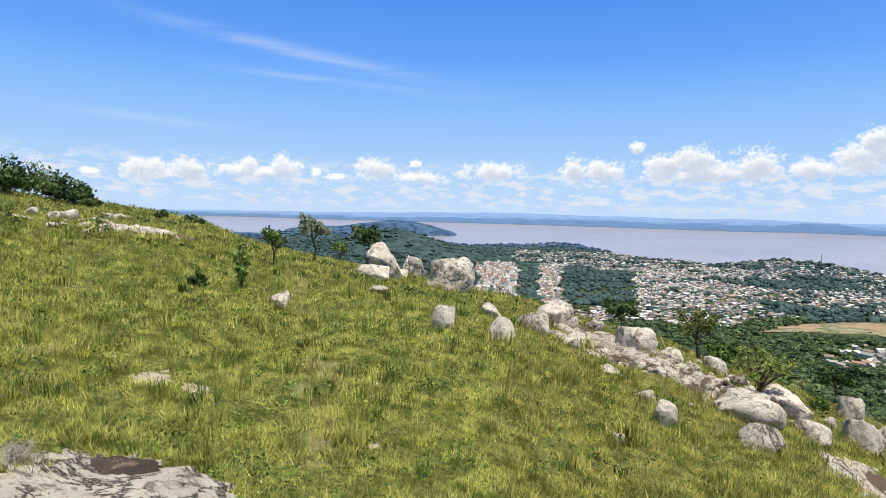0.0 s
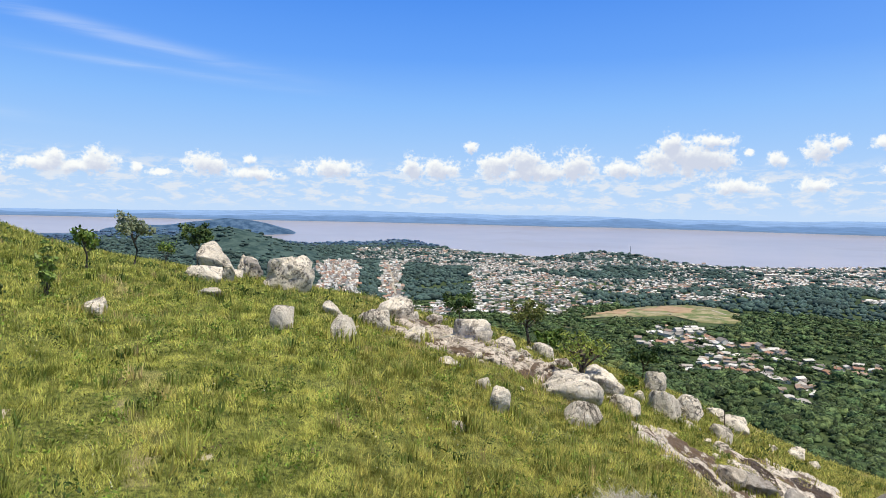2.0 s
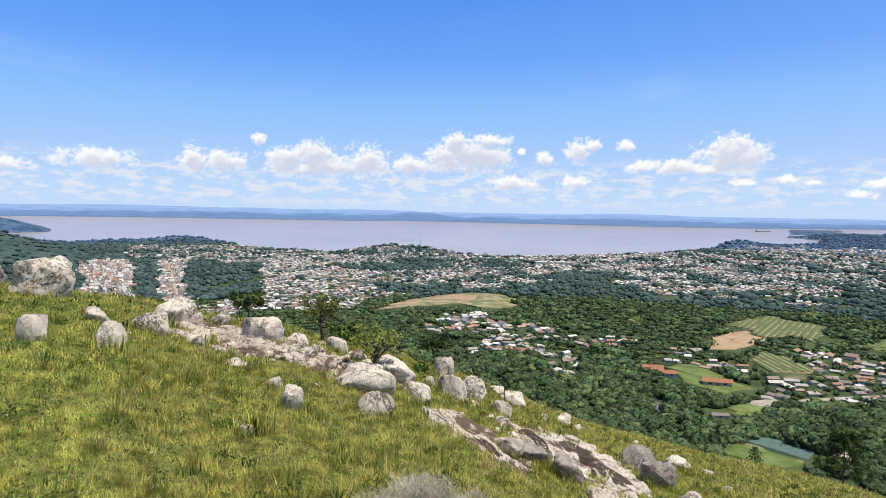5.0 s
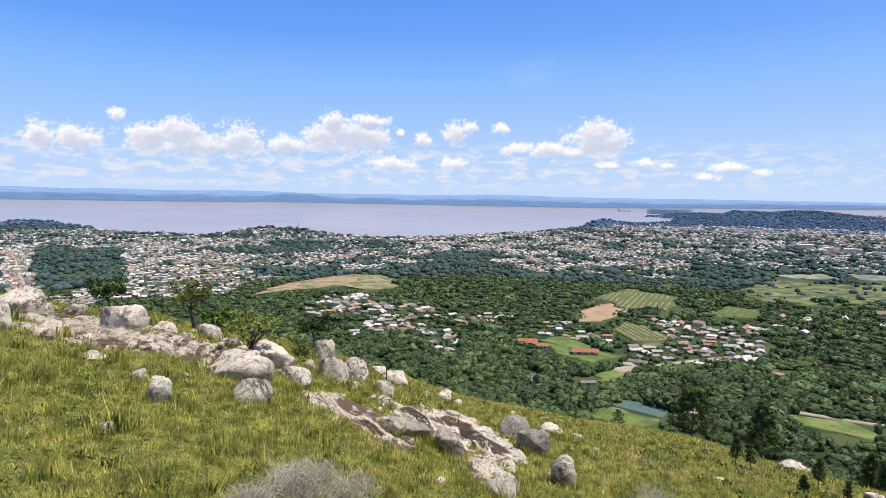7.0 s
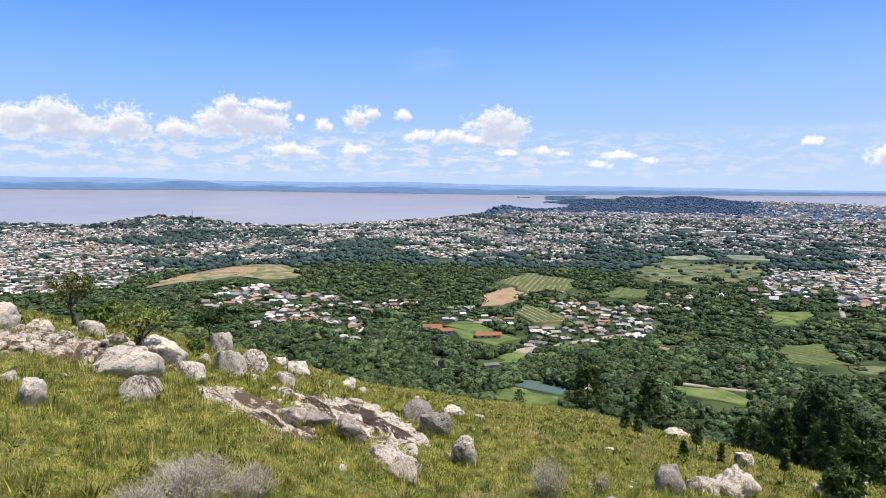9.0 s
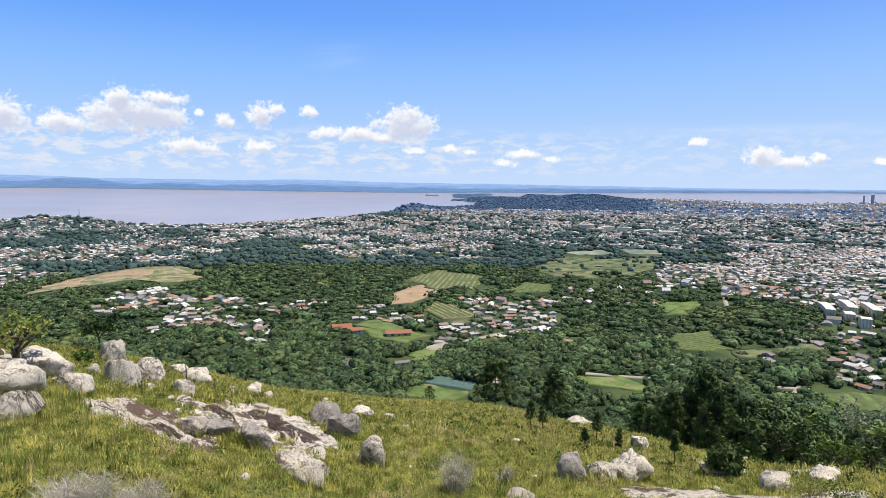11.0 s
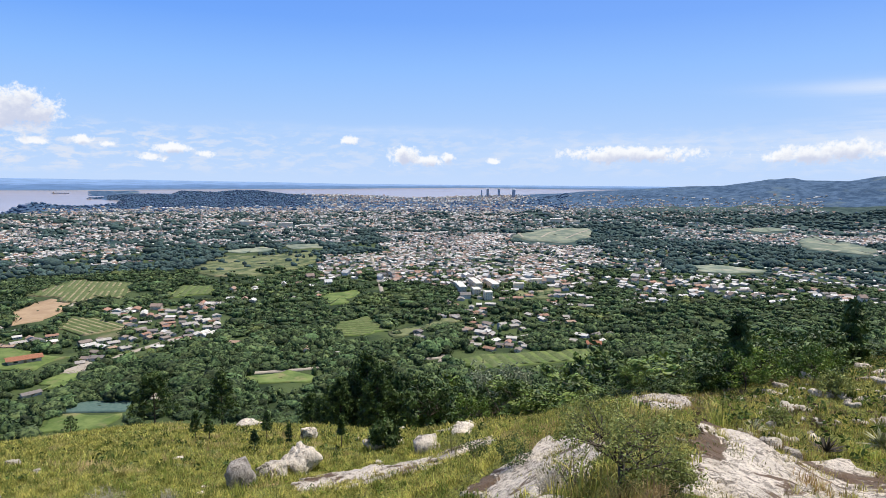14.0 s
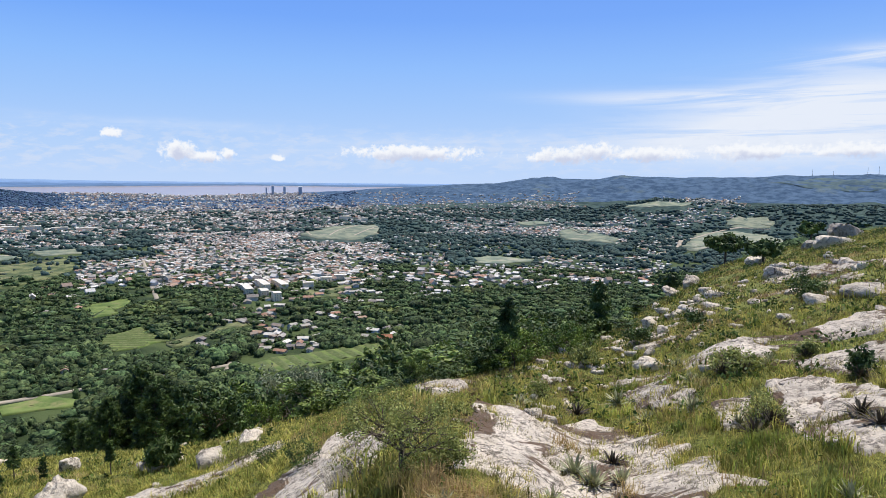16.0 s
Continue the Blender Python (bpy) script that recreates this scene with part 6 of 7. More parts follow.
clumps(1500, 20, 48, -40, 95, 20, 0.30, 0.05, GRASS_DARK, "dark green weedy tufts", 116, 0.9, False)
clumps(1500, 20, 48, -40, 95, 20, 0.32, 0.05, GRASS_LUSH, "tall lush green grass tufts", 117, 0.8, False)
clumps(420, 4.5, 20, 85, 150, 30, 0.19, 0.013, GRASS_LUSH, "lush green grass tufts", 102)
clumps(420, 5, 13, 98, 150, 26, 0.20, 0.014, GRASS, "mixed yellow-green grass tufts", 111, 0.9)
clumps(280, 5, 17, 98, 150, 24, 0.15, 0.009, DRY_GRASS, "short dry grass between the rocks", 112)
clumps(420, 5, 34, -40, 150, 22, 0.26, 0.010, DRY_GRASS, "dry straw-coloured grass tufts", 103)


def tufts_round_rocks():
    """Grass that grows up against the boulders."""
    rng = np.random.RandomState(131)
    pts = []
    for cx, cy, w, d, t in BARE:
        if math.hypot(cx, cy) > 60:
            continue
        n = int(10 + 14 * w)
        a = rng.uniform(0, 6.283, n)
        k = rng.uniform(0.96, 1.3, n)
        u, v = np.cos(a) * w * k * 1.12, np.sin(a) * d * k * 1.12
        pts.append(np.stack([cx + u * math.cos(t) - v * math.sin(t), cy + u * math.sin(t) + v * math.cos(t)], -1))
    p = np.concatenate(pts)
    turf("grass_clump", p[::2], 18, 0.34, 0.7, 0.022, GRASS, "grass tufts growing against the boulders", 132, 0.12, True)
    turf("grass_clump", p[1::2], 18, 0.30, 0.7, 0.024, GRASS_LUSH, "lush grass tufts growing against the boulders", 133, 0.12, True)


tufts_round_rocks()
weeds("low_weeds", 3600, 4.2, 20, -42, 110, 14, 0.026, LEAFY, "low bright leafy weeds in the grass", 121)
weeds("low_weeds", 1900, 4.2, 22, -42, 150, 16, 0.026, LEAFY_DARK, "dark leafy weeds in the grass", 122, 0.13)
weeds("low_weeds", 1500, 20, 48, -42, 120, 12, 0.07, LEAFY_DARK, "dark leafy weeds in the grass", 123, 0.16, 0.3)
weeds("seed_heads", 320, 5, 24, -40, 80, 7, 0.012, PALE_HEAD, "small whitish seed heads above the grass", 124, 0.26, 0.10)
weeds("low_weeds", 2600, 10, 64, 116, 150, 14, 0.055, LEAFY_DARK, "dark leafy weeds between the rocks", 125, 0.15, 0.35)
BROWN_WEED = material("brown_withered_leaf", (0.13, 0.095, 0.05), (0.30, 0.23, 0.12), 1.6, 0.8, per="island", per_amount=0.35, through_light=0.2)
weeds("low_weeds", 1900, 9, 60, 114, 150, 14, 0.045, BROWN_WEED, "withered brown weeds between the rocks", 127, 0.12, 0.3)
weeds("low_weeds", 500, 5, 30, -42, 100, 14, 0.022, BROWN_WEED, "withered brown weeds in the grass", 128, 0.12, 0.25)
weeds("low_weeds", 700, 5, 16, 100, 150, 14, 0.022, LEAFY, "low bright leafy weeds between the rocks", 126, 0.08, 0.2)


def tussocks(spots, mat, label, seed, tall=0.2):
    """Grass rooted in the cracks of the rock."""
    rng = np.random.RandomState(seed)
    p = []
    for az, el, n in spots:
        c = on_hill(az, el)
        p += [(c.x + rng.normal(0, 0.14), c.y + rng.normal(0, 0.14)) for _ in range(n)]
    turf("grass_clump", np.array(p), 34, tall, 0.9, 0.009, mat, label, seed, 0.06, True)


tussocks([(117.2, -26.4, 8), (119.0, -26.9, 8), (122.2, -27.2, 8), (115.6, -25.4, 7), (117.5, -21.2, 3), (119.6, -21.0, 4), (123.6, -21.4, 4), (125.4, -22.4, 4), (128.6, -21.7, 5), (131.6, -21.5, 5), (134.0, -21.7, 4), (126.0, -24.6, 5), (128.4, -23.6, 4), (120.6, -24.8, 3), (117.0, -24.6, 4), (118.6, -26.0, 5), (121.4, -26.6, 5)], GRASS_DULL, "wiry grass in the cracks of the rock", 141)
tussocks([(118.0, -27.0, 9), (119.4, -28.0, 9), (116.4, -27.8, 9), (121.2, -28.2, 9), (114.6, -27.6, 8), (120.4, -27.2, 7), (123.2, -27.8, 6), (126.6, -26.8, 4), (113.2, -25.6, 6), (115.2, -26.2, 6), (130.6, -24.6, 3), (122.6, -22.2, 3)], DRY_GRASS, "dry brown grass in the cracks of the rock", 142, 0.26)
tussocks([(127.0, -22.8, 4), (133.0, -22.4, 4), (136.0, -20.4, 6), (138.6, -19.8, 6), (134.6, -19.4, 6), (131.0, -19.4, 5), (127.4, -19.4, 5), (140.4, -19.6, 6)], GRASS_LUSH, "lush green grass in the cracks of the rock", 143, 0.24)
clumps(2400, 6, 42, -40, 120, 24, 0.19, 0.026, GRASS_DARK, "dark green weedy tufts", 115, 0.9, False)
clumps(900, 6, 42, -40, 150, 26, 0.20, 0.024, GRASS_DARK, "dark green weedy tufts", 104, 0.9)
clumps(26, 5.2, 6.4, 111, 118, 40, 0.22, 0.009, DRY_GRASS, "dry orange-brown grass tufts", 105)
clumps(150, 5.0, 9.0, 112, 150, 34, 0.15, 0.011, GRASS_LUSH, "tall lush green grass tufts", 106)
clumps(420, 12, 75, 118, 150, 24, 0.28, 0.035, GRASS_DARK, "dark wiry tufts between rocks", 107, 0.9)
clumps(90, 5.2, 7.5, 90, 98, 40, 0.30, 0.010, GRASS_DULL, "tall wiry grass tussocks beside the rock", 109)
clumps(50, 5.0, 6.2, 107.5, 112, 34, 0.22, 0.009, GRASS_DULL, "reedy green grass tussocks", 110)


# ---- plants ----
def tube(points, radii, sides=6):
    pts = [Vector(p) for p in points]
    v, f = [], []
    for i, p in enumerate(pts):
        d = (pts[min(i + 1, len(pts) - 1)] - pts[max(i - 1, 0)]).normalized()
        q = d.to_track_quat("Z", "Y")
        for j in range(sides):
            a = 6.28318 * j / sides
            v.append(p + q @ Vector((math.cos(a) * radii[i], math.sin(a) * radii[i], 0)))
    for i in range(len(pts) - 1):
        for j in range(sides):
            k = (j + 1) % sides
            f.append((i * sides + j, i * sides + k, (i + 1) * sides + k, (i + 1) * sides + j))
    return v, f


def join(pieces):
    v, f = [], []
    for pv, pf in pieces:
        b = len(v)
        v += [tuple(p) for p in pv]
        f += [tuple(i + b for i in q) for q in pf]
    return v, f


def tree_parts(seed, high, crown, limbs=7, count=1600, leaf=0.12, trunk=0.07, bare=0.35, mat=LEAF, lift=0.0, clump=0.32, low=0.62):
    """Trunk with limbs, and a crown of leaves at their ends; all for a tree of that height and crown width."""
    rng = np.random.RandomState(seed)
    pieces, ends = [], []
    top = Vector((rng.uniform(-0.08, 0.08) * high, rng.uniform(-0.08, 0.08) * high, high * 0.62))
    mid = Vector((rng.uniform(-0.05, 0.05) * high, rng.uniform(-0.05, 0.05) * high, high * 0.3))
    pieces.append(tube([(0, 0, -0.3), (0, 0, 0.02 * high), mid, top], [trunk * 1.5, trunk * 1.15, trunk * 0.8, trunk * 0.45], 7))
    bushy = low < 0.3
    if bushy:  # several stems from the root, no trunk
        pieces, top = [], Vector((0, 0, high * 0.75))
        limbs = max(limbs, 11)
    for i in range(limbs):
        a = 6.283 * (i + rng.uniform(-0.3, 0.3)) / limbs
        t = rng.uniform(bare, 1.0)
        start = mid.lerp(top, (t - 0.3) / 0.7) if t > 0.3 else Vector((0, 0, 0)).lerp(mid, t / 0.3)
        reach = crown / 2 * rng.uniform(0.55, 0.95)
        if bushy:
            reach = crown / 2 * math.sqrt(rng.uniform(0.02, 0.85))
            start = Vector((math.cos(a), math.sin(a), 0)) * crown * 0.04
        end = Vector((math.cos(a) * reach, math.sin(a) * reach, high * ((rng.uniform(low, 0.95) + lift) if not bushy else (0.25 + 0.65 * math.sqrt(max(0.0, 1 - (reach / crown * 2) ** 2))) * rng.uniform(0.7, 1.05))))
        knee = start.lerp(end, 0.5) + Vector((0, 0, rng.uniform(-0.06, 0.06) * high))
        pieces.append(tube([start, knee, end], [trunk * 0.45, trunk * 0.28, trunk * 0.1], 5))
        ends += [end, knee.lerp(end, 0.6)]
        for _ in range(2):
            e2 = knee + Vector((rng.uniform(-1, 1), rng.uniform(-1, 1), rng.uniform(0.1, 1))) * crown * 0.22
            pieces.append(tube([knee, e2], [trunk * 0.22, trunk * 0.07], 4))
            ends.append(e2)
    ends += [top + Vector((0, 0, high * 0.25)), top + Vector((rng.uniform(-.1, .1), rng.uniform(-.1, .1), 0.12)) * high]
    v, f = join(pieces)
    wood = mesh_of("trunk", v, f, BARK)
    lv, lf = leaves([e[:] for e in ends], crown * clump / 2 * np.array([1, 1, 0.8]), count, leaf, rng)
    lv[:, 2] = np.maximum(lv[:, 2], 0.03)
    return wood, mesh_of("crown", lv, lf, mat, False)


def pine_parts(seed, high, wide, count=2600, needle=0.16, mat=LEAF_DARK, bare=0.12, taper=0.65):
    """A young pine: straight trunk, whorls of rising boughs with tufts."""
    rng = np.random.RandomState(seed)
    pieces = [tube([(0, 0, -0.3), (0, 0, high * 0.5), (0, 0, high * 0.97)], [high * 0.018, high * 0.012, high * 0.003], 7)]
    ends = []
    levels = max(5, int(high * 1.6))
    for i in range(levels):
        t = bare + (1 - bare) * (i + 0.5) / levels
        reach = wide / 2 * (1 - t) ** taper * rng.uniform(0.75, 1.15) + 0.05 * wide
        for j in range(5):
            a = 6.283 * (j + rng.uniform(-0.3, 0.3)) / 5 + i
            e = Vector((math.cos(a) * reach, math.sin(a) * reach, high * t + reach * 0.35))
            pieces.append(tube([(0, 0, high * t), e], [high * 0.005, high * 0.002], 4))
            ends += [e, Vector((0, 0, high * t)).lerp(e, 0.6)]
    ends.append(Vector((0, 0, high)))
    v, f = join(pieces)
    lv, lf = leaves([e[:] for e in ends], np.array([1, 1, 0.7]) * min(max(0.10 * wide, 0.06 * high), 0.19 * wide), count, needle, rng, 0.2, 0.26)
    lv[:, 2] = np.maximum(lv[:, 2], 0.03)
    return mesh_of("trunk", v, f, BARK), mesh_of("crown", lv, lf, mat, False)


def plant(name, place, parts, label, category, group="", turn=0.0, size=1.0):
    ob = thing(name, place, label, category, group)
    ob.rotation_euler, ob.scale = (0, 0, turn), (size, size, size)
    part("trunk", parts[0], ob)
    part("crown", parts[1], ob)
    return ob


def tree_here(name, az, el, wide, high, label, seed, style="leafy", group="", **more):
    foot = on_hill(az, el)
    r = foot.length
    w, h = r * radians(wide), r * radians(high)
    if "shrub" in name:
        more.setdefault("low", 0.12)
    if style == "pine":
        parts = pine_parts(seed, h, w, **more)
    else:
        parts = tree_parts(seed, h, w, **more)
    return plant(name, foot, parts, label, "shrub" if "shrub" in name else "tree", group)


LEAF_MID = material("deep_green_leaf", (0.025, 0.055, 0.012), (0.24, 0.32, 0.07), 0.8, 0.55, (0.38, 0.64), None, 0, 8, "island", 0.28, through_light=0.1)
LEAF_OLIVE = material("olive_leaf", (0.13, 0.165, 0.04), (0.42, 0.44, 0.14), 3.0, 0.6, per="island", per_amount=0.4, through_light=0.3)
LEAF_OLIVE_WARM = material("warm_olive_leaf", (0.07, 0.085, 0.018), (0.24, 0.25, 0.06), 2.0, 0.6, per="island", per_amount=0.4, through_light=0.2)
LEAF_BRIGHT = material("bright_young_leaf", (0.12, 0.18, 0.03), (0.42, 0.46, 0.10), 2.0, 0.6, per="island", per_amount=0.35, through_light=0.3)
G = "small trees on the hillside"
tree_here("small_tree", -15.0, -4.6, 2.4, 3.5, "thin nearly bare small tree on the brow", 201, group=G, count=420, leaf=0.07, trunk=0.035)
tree_here("small_tree", -11.6, -4.5, 3.2, 4.6, "open small tree with pale silvery branches", 202, group=G, count=900, leaf=0.08, trunk=0.045, mat=LEAF_PALE)
tree_here("small_tree", -9.2, -4.8, 1.7, 2.5, "thin nearly bare small tree on the brow", 203, group=G, count=300, leaf=0.06, trunk=0.025)
tree_here("small_tree", -6.8, -4.6, 2.6, 4.0, "small tree with a dark rounded crown", 204, group=G, count=1500, leaf=0.09, trunk=0.05, mat=LEAF_DARK, bare=0.5)
tree_here("shrub", -17.7, -6.6, 1.7, 4.2, "dark leafy shrub standing in the grass", 205, group="dark shrubs", count=620, leaf=0.055, trunk=0.03, mat=LEAF_MID, bare=0.1, lift=-0.15)
tree_here("shrub", -21.2, -6.6, 1.7, 1.5, "low dark shrub in the grass", 206, group="dark shrubs", count=360, leaf=0.05, trunk=0.02, mat=LEAF_MID, bare=0.1, lift=-0.2)
tree_here("small_tree", 16.3, -9.7, 3.2, 3.0, "small spreading tree among the rocks", 207, group=G, count=1700, leaf=0.10, trunk=0.05, mat=LEAF_DARK)
tree_here("small_tree", 22.8, -11.6, 4.0, 4.6, "small round-crowned tree at the rocky edge", 208, group=G, count=1300, leaf=0.075, trunk=0.085, bare=0.25, limbs=10, clump=0.22, mat=LEAF_OLIVE_WARM)
tree_here("small_tree", 24.6, -12.2, 2.6, 2.4, "small yellow-green tree at the rocky edge", 218, group=G, count=1300, leaf=0.10, trunk=0.04)
tree_here("small_tree", 27.4, -14.6, 5.0, 4.6, "sparse bright green tree growing between boulders", 209, group=G, count=620, leaf=0.065, trunk=0.095, bare=0.2, limbs=12, clump=0.22, mat=LEAF_BRIGHT)
tree_here("small_tree", 32.7, -13.0, 2.8, 3.0, "dark bushy tree behind the boulders", 210, group=G, count=1800, leaf=0.10, trunk=0.05, mat=LEAF_DARK)
tree_here("shrub", 31.6, -14.3, 1.6, 1.0, "bright green low shrub between boulders", 211, group="green shrubs", count=600, leaf=0.07, trunk=0.02, bare=0.1, lift=-0.2)
P = "young pines on the slope"
tree_here("pine", 66.7, -19.5, 3.8, 4.2, "broad dark young pine", 221, "pine", P, count=7000)
tree_here("pine", 72.1, -20.3, 2.6, 4.6, "dark young pine with a pointed top", 222, "pine", P, count=6500)
tree_here("pine_sapling", 70.2, -21.4, 1.0, 2.4, "small pine sapling in the grass", 223, "pine", P, count=520, needle=0.11, bare=0.28)
tree_here("pine_sapling", 71.3, -21.5, 0.9, 2.2, "small pine sapling in the grass", 224, "pine", P, count=460, needle=0.11, bare=0.28)
tree_here("pine_sapling", 76.2, -22.1, 1.0, 2.6, "small pine sapling in the grass", 225, "pine", P, count=420, needle=0.11, bare=0.35)
tree_here("pine_sapling", 75.2, -22.6, 0.8, 1.6, "small pine sapling in the grass", 226, "pine", P, count=300, needle=0.10, bare=0.25)
tree_here("pine_sapling", 78.2, -22.5, 0.6, 1.8, "thin brown pine sapling", 227, "pine", P, count=260, needle=0.10)
tree_here("pine_sapling", 83.0, -23.0, 0.7, 2.7, "thin bare-stemmed pine sapling", 228, "pine", P, count=420, needle=0.11, bare=0.4)
tree_here("pine", 87.0, -23.2, 3.0, 2.4, "low dense young pine", 229, "pine", P, count=1500, taper=0.8)
tree_here("pine_sapling", 60.5, -19.4, 1.2, 1.4, "small bushy pine sapling on the brow", 230, "pine", P, count=600, needle=0.12)


def below_brow(name, az, r, w, h, label, seed, style, group, **more):
    a = radians(az)
    x, y = r * math.sin(a), r * math.cos(a)
    parts = pine_parts(seed, h, w, **more) if style == "pine" else tree_parts(seed, h, w, **more)
    return plant(name, (x, y, height(x, y)), parts, label, "tree", group)


# the dark stand just below the brow
S = "trees below the brow"
kinds = [below_brow("pine", 85.0, 64, 5.2, 9.0, "tall dark pine below the brow", 241, "pine", S, count=6500, needle=0.26),
         below_brow("broadleaf_tree", 92.5, 56, 5.6, 6.0, "dark round-crowned tree below the brow", 242, "leafy", S, count=2600, leaf=0.20, clump=0.22, trunk=0.14, limbs=15, mat=LEAF_DARK, low=0.4),
         below_brow("broadleaf_tree", 103.0, 44, 5.6, 6.0, "green leafy tree below the brow", 243, "leafy", S, count=2600, leaf=0.19, clump=0.22, trunk=0.12, limbs=14, mat=LEAF_MID, low=0.4),
         below_brow("flowering_tree", 97.5, 40, 4.0, 5.4, "tree with whitish flower-laden branches", 244, "leafy", S, count=2000, leaf=0.11, trunk=0.10, mat=LEAF_PALE)]
kinds.append(below_brow("broadleaf_bush", 107.0, 42, 4.2, 4.0, "bright yellow-green bush below the brow", 245, "leafy", S, count=1800, leaf=0.13, clump=0.24, trunk=0.08, limbs=12, low=0.35))
rng4 = random.Random(55)
TOPS = [(74, -19.0), (79, -18.2), (82, -15.4), (88, -15.3), (91, -17.0), (98.5, -16.4), (102.7, -15.9), (105.6, -15.0), (108, -13.2), (113.6, -13.2), (117, -12.0), (121, -10.3), (127.5, -10.4), (130.5, -9.6)]
stand = [(81.8, 70, 0), (83.3, 66, 0), (86.6, 62, 0), (88.2, 60, 0), (84.2, 72, 0), (87.2, 74, 0), (79.8, 84, 0), (77.5, 92, 1), (75.0, 96, 1), (89.8, 62, 0), (82.5, 62, 0), (86.0, 56, 0), (85.2, 60, 0), (80.8, 74, 0), (91.0, 58, 0)]
for i in range(90):
    a = rng4.uniform(89, 131) if i < 66 else rng4.uniform(104, 130.5)
    reach = float(np.interp(a, _fine, BROW_OUT))
    stand.append((a, reach * 1.06 + 3 + (60 if i < 66 else 24) * rng4.random() ** 1.4, rng4.choice([1, 1, 2, 2, 4])))
for az, r, k in stand:
    a = radians(az)
    x, y = r * math.sin(a), r * math.cos(a)
    z = height(x, y)
    t = np.interp(az, [q[0] for q in TOPS], [q[1] for q in TOPS]) - 3.4 * rng4.random() ** 1.5
    h = r * math.tan(radians(t)) - z
    if h < 1.0:
        continue
    s = min(h, 9.5) / (9.0 if k == 0 else 6.2)
    o = copy_thing(kinds[k], pose(x, y, z - 0.1, 0, 0, rng4.uniform(0, 360)))
    wide = max(s, 0.55)
    o.scale = (wide * rng4.uniform(0.85, 1.15), wide * rng4.uniform(0.85, 1.15), s)
# bushy trees along the edge of the right-hand slope
for i in range(36):
    az = rng4.uniform(107, 130)
    low = float(np.interp(az, [107, 113.7, 116, 120, 125.4, 128.2, 130], [-17.4, -17.6, -17.2, -16.0, -15.2, -13.0, -11.6]))
    crest = float(np.interp(az, [107, 113.6, 117, 121, 127.5, 130], [-13.6, -13.4, -12.2, -10.5, -10.6, -10.0]))
    el = low + rng4.random() * 2.2
    foot = on_hill(az, el)
    r = foot.length
    tall = r * radians(max(1.2, crest - el - rng4.uniform(0, 2.4)))
    k = rng4.choice([1, 2, 2, 4])
    o = copy_thing(kinds[k], pose(foot.x, foot.y, foot.z - 0.1, 0, 0, rng4.uniform(0, 360)))
    s = tall / (4.2 if k == 4 else 6.2)
    w = max(s, r * radians(3.0) / 5.6) * rng4.uniform(0.8, 1.2)
    o.scale = (w, w, s)
tree_here("pine", 125.4, -12.6, 2.3, 5.0, "tall dark conifer at the edge of the wood", 251, "pine", "dark conifers", count=1100, needle=0.26, taper=0.9)
tree_here("pine", 117.7, -15.4, 2.2, 5.6, "tall dark conifer at the edge of the wood", 252, "pine", "dark conifers", count=900, needle=0.2, taper=0.9)
tree_here("small_tree", 135.4, -6.6, 3.3, 2.5, "flat-crowned dark tree on the skyline", 253, group=G, count=2600, leaf=0.20, trunk=0.14, mat=LEAF_DARK, bare=0.7, lift=0.0)
tree_here("small_tree", 138.2, -6.3, 2.6, 1.8, "dark bushy tree on the skyline", 254, group=G, count=1400, leaf=0.20, trunk=0.10, mat=LEAF_DARK, bare=0.3)
tree_here("small_tree", 141.4, -4.1, 1.7, 1.7, "small dark tree on the skyline", 255, group=G, count=1200, leaf=0.18, trunk=0.10, mat=LEAF_DARK, bare=0.5)
tree_here("small_tree", 131.2, -8.6, 1.9, 2.0, "dark bushy tree at the edge of the slope", 256, group=G, count=1300, leaf=0.18, trunk=0.08, mat=LEAF_DARK)
for i, (a, e, w, h) in enumerate([(-34.6, 0.9, 3.0, 2.6), (-33.0, 0.8, 3.0, 2.4), (-31.6, 0.5, 2.6, 2.2), (-30.2, 0.3, 2.2, 1.7), (-36.5, 1.0, 3.0, 2.8), (-29.2, 0.1, 1.4, 1.0), (-24.0, -0.7, 1.0, 0.7), (-21.6, -1.1, 1.6, 0.6)]):
    tree_here("shrub", a, e, w, h, "dark dense shrub on the brow of the hill", 260 + i, group="dark shrubs on the brow", count=1500 if i < 5 else 400, leaf=0.11, trunk=0.04, mat=LEAF_DARK, bare=0.1, low=0.05, clump=0.5)

# shrubs close by
tree_here("small_tree", 109.4, -24.8, 12.5, 6.6, "wiry olive-leaved dwarf tree rooted in the rock", 271, group="wiry bushes", count=5200, leaf=0.017, trunk=0.032, limbs=20, mat=LEAF_OLIVE, clump=0.17, bare=0.2, low=0.42)
tree_here("shrub", 105.6, -25.4, 5.0, 4.0, "half-bare wiry shrub on the rock", 272, group="shrubs among the rocks", count=420, leaf=0.02, trunk=0.014, limbs=18, mat=LEAF_OLIVE)
tree_here("shrub", 113.6, -24.2, 4.6, 3.0, "grey-green wiry shrub rooted in the rock", 273, group="shrubs among the rocks", count=1300, leaf=0.02, trunk=0.013, limbs=16, mat=LEAF_OLIVE)
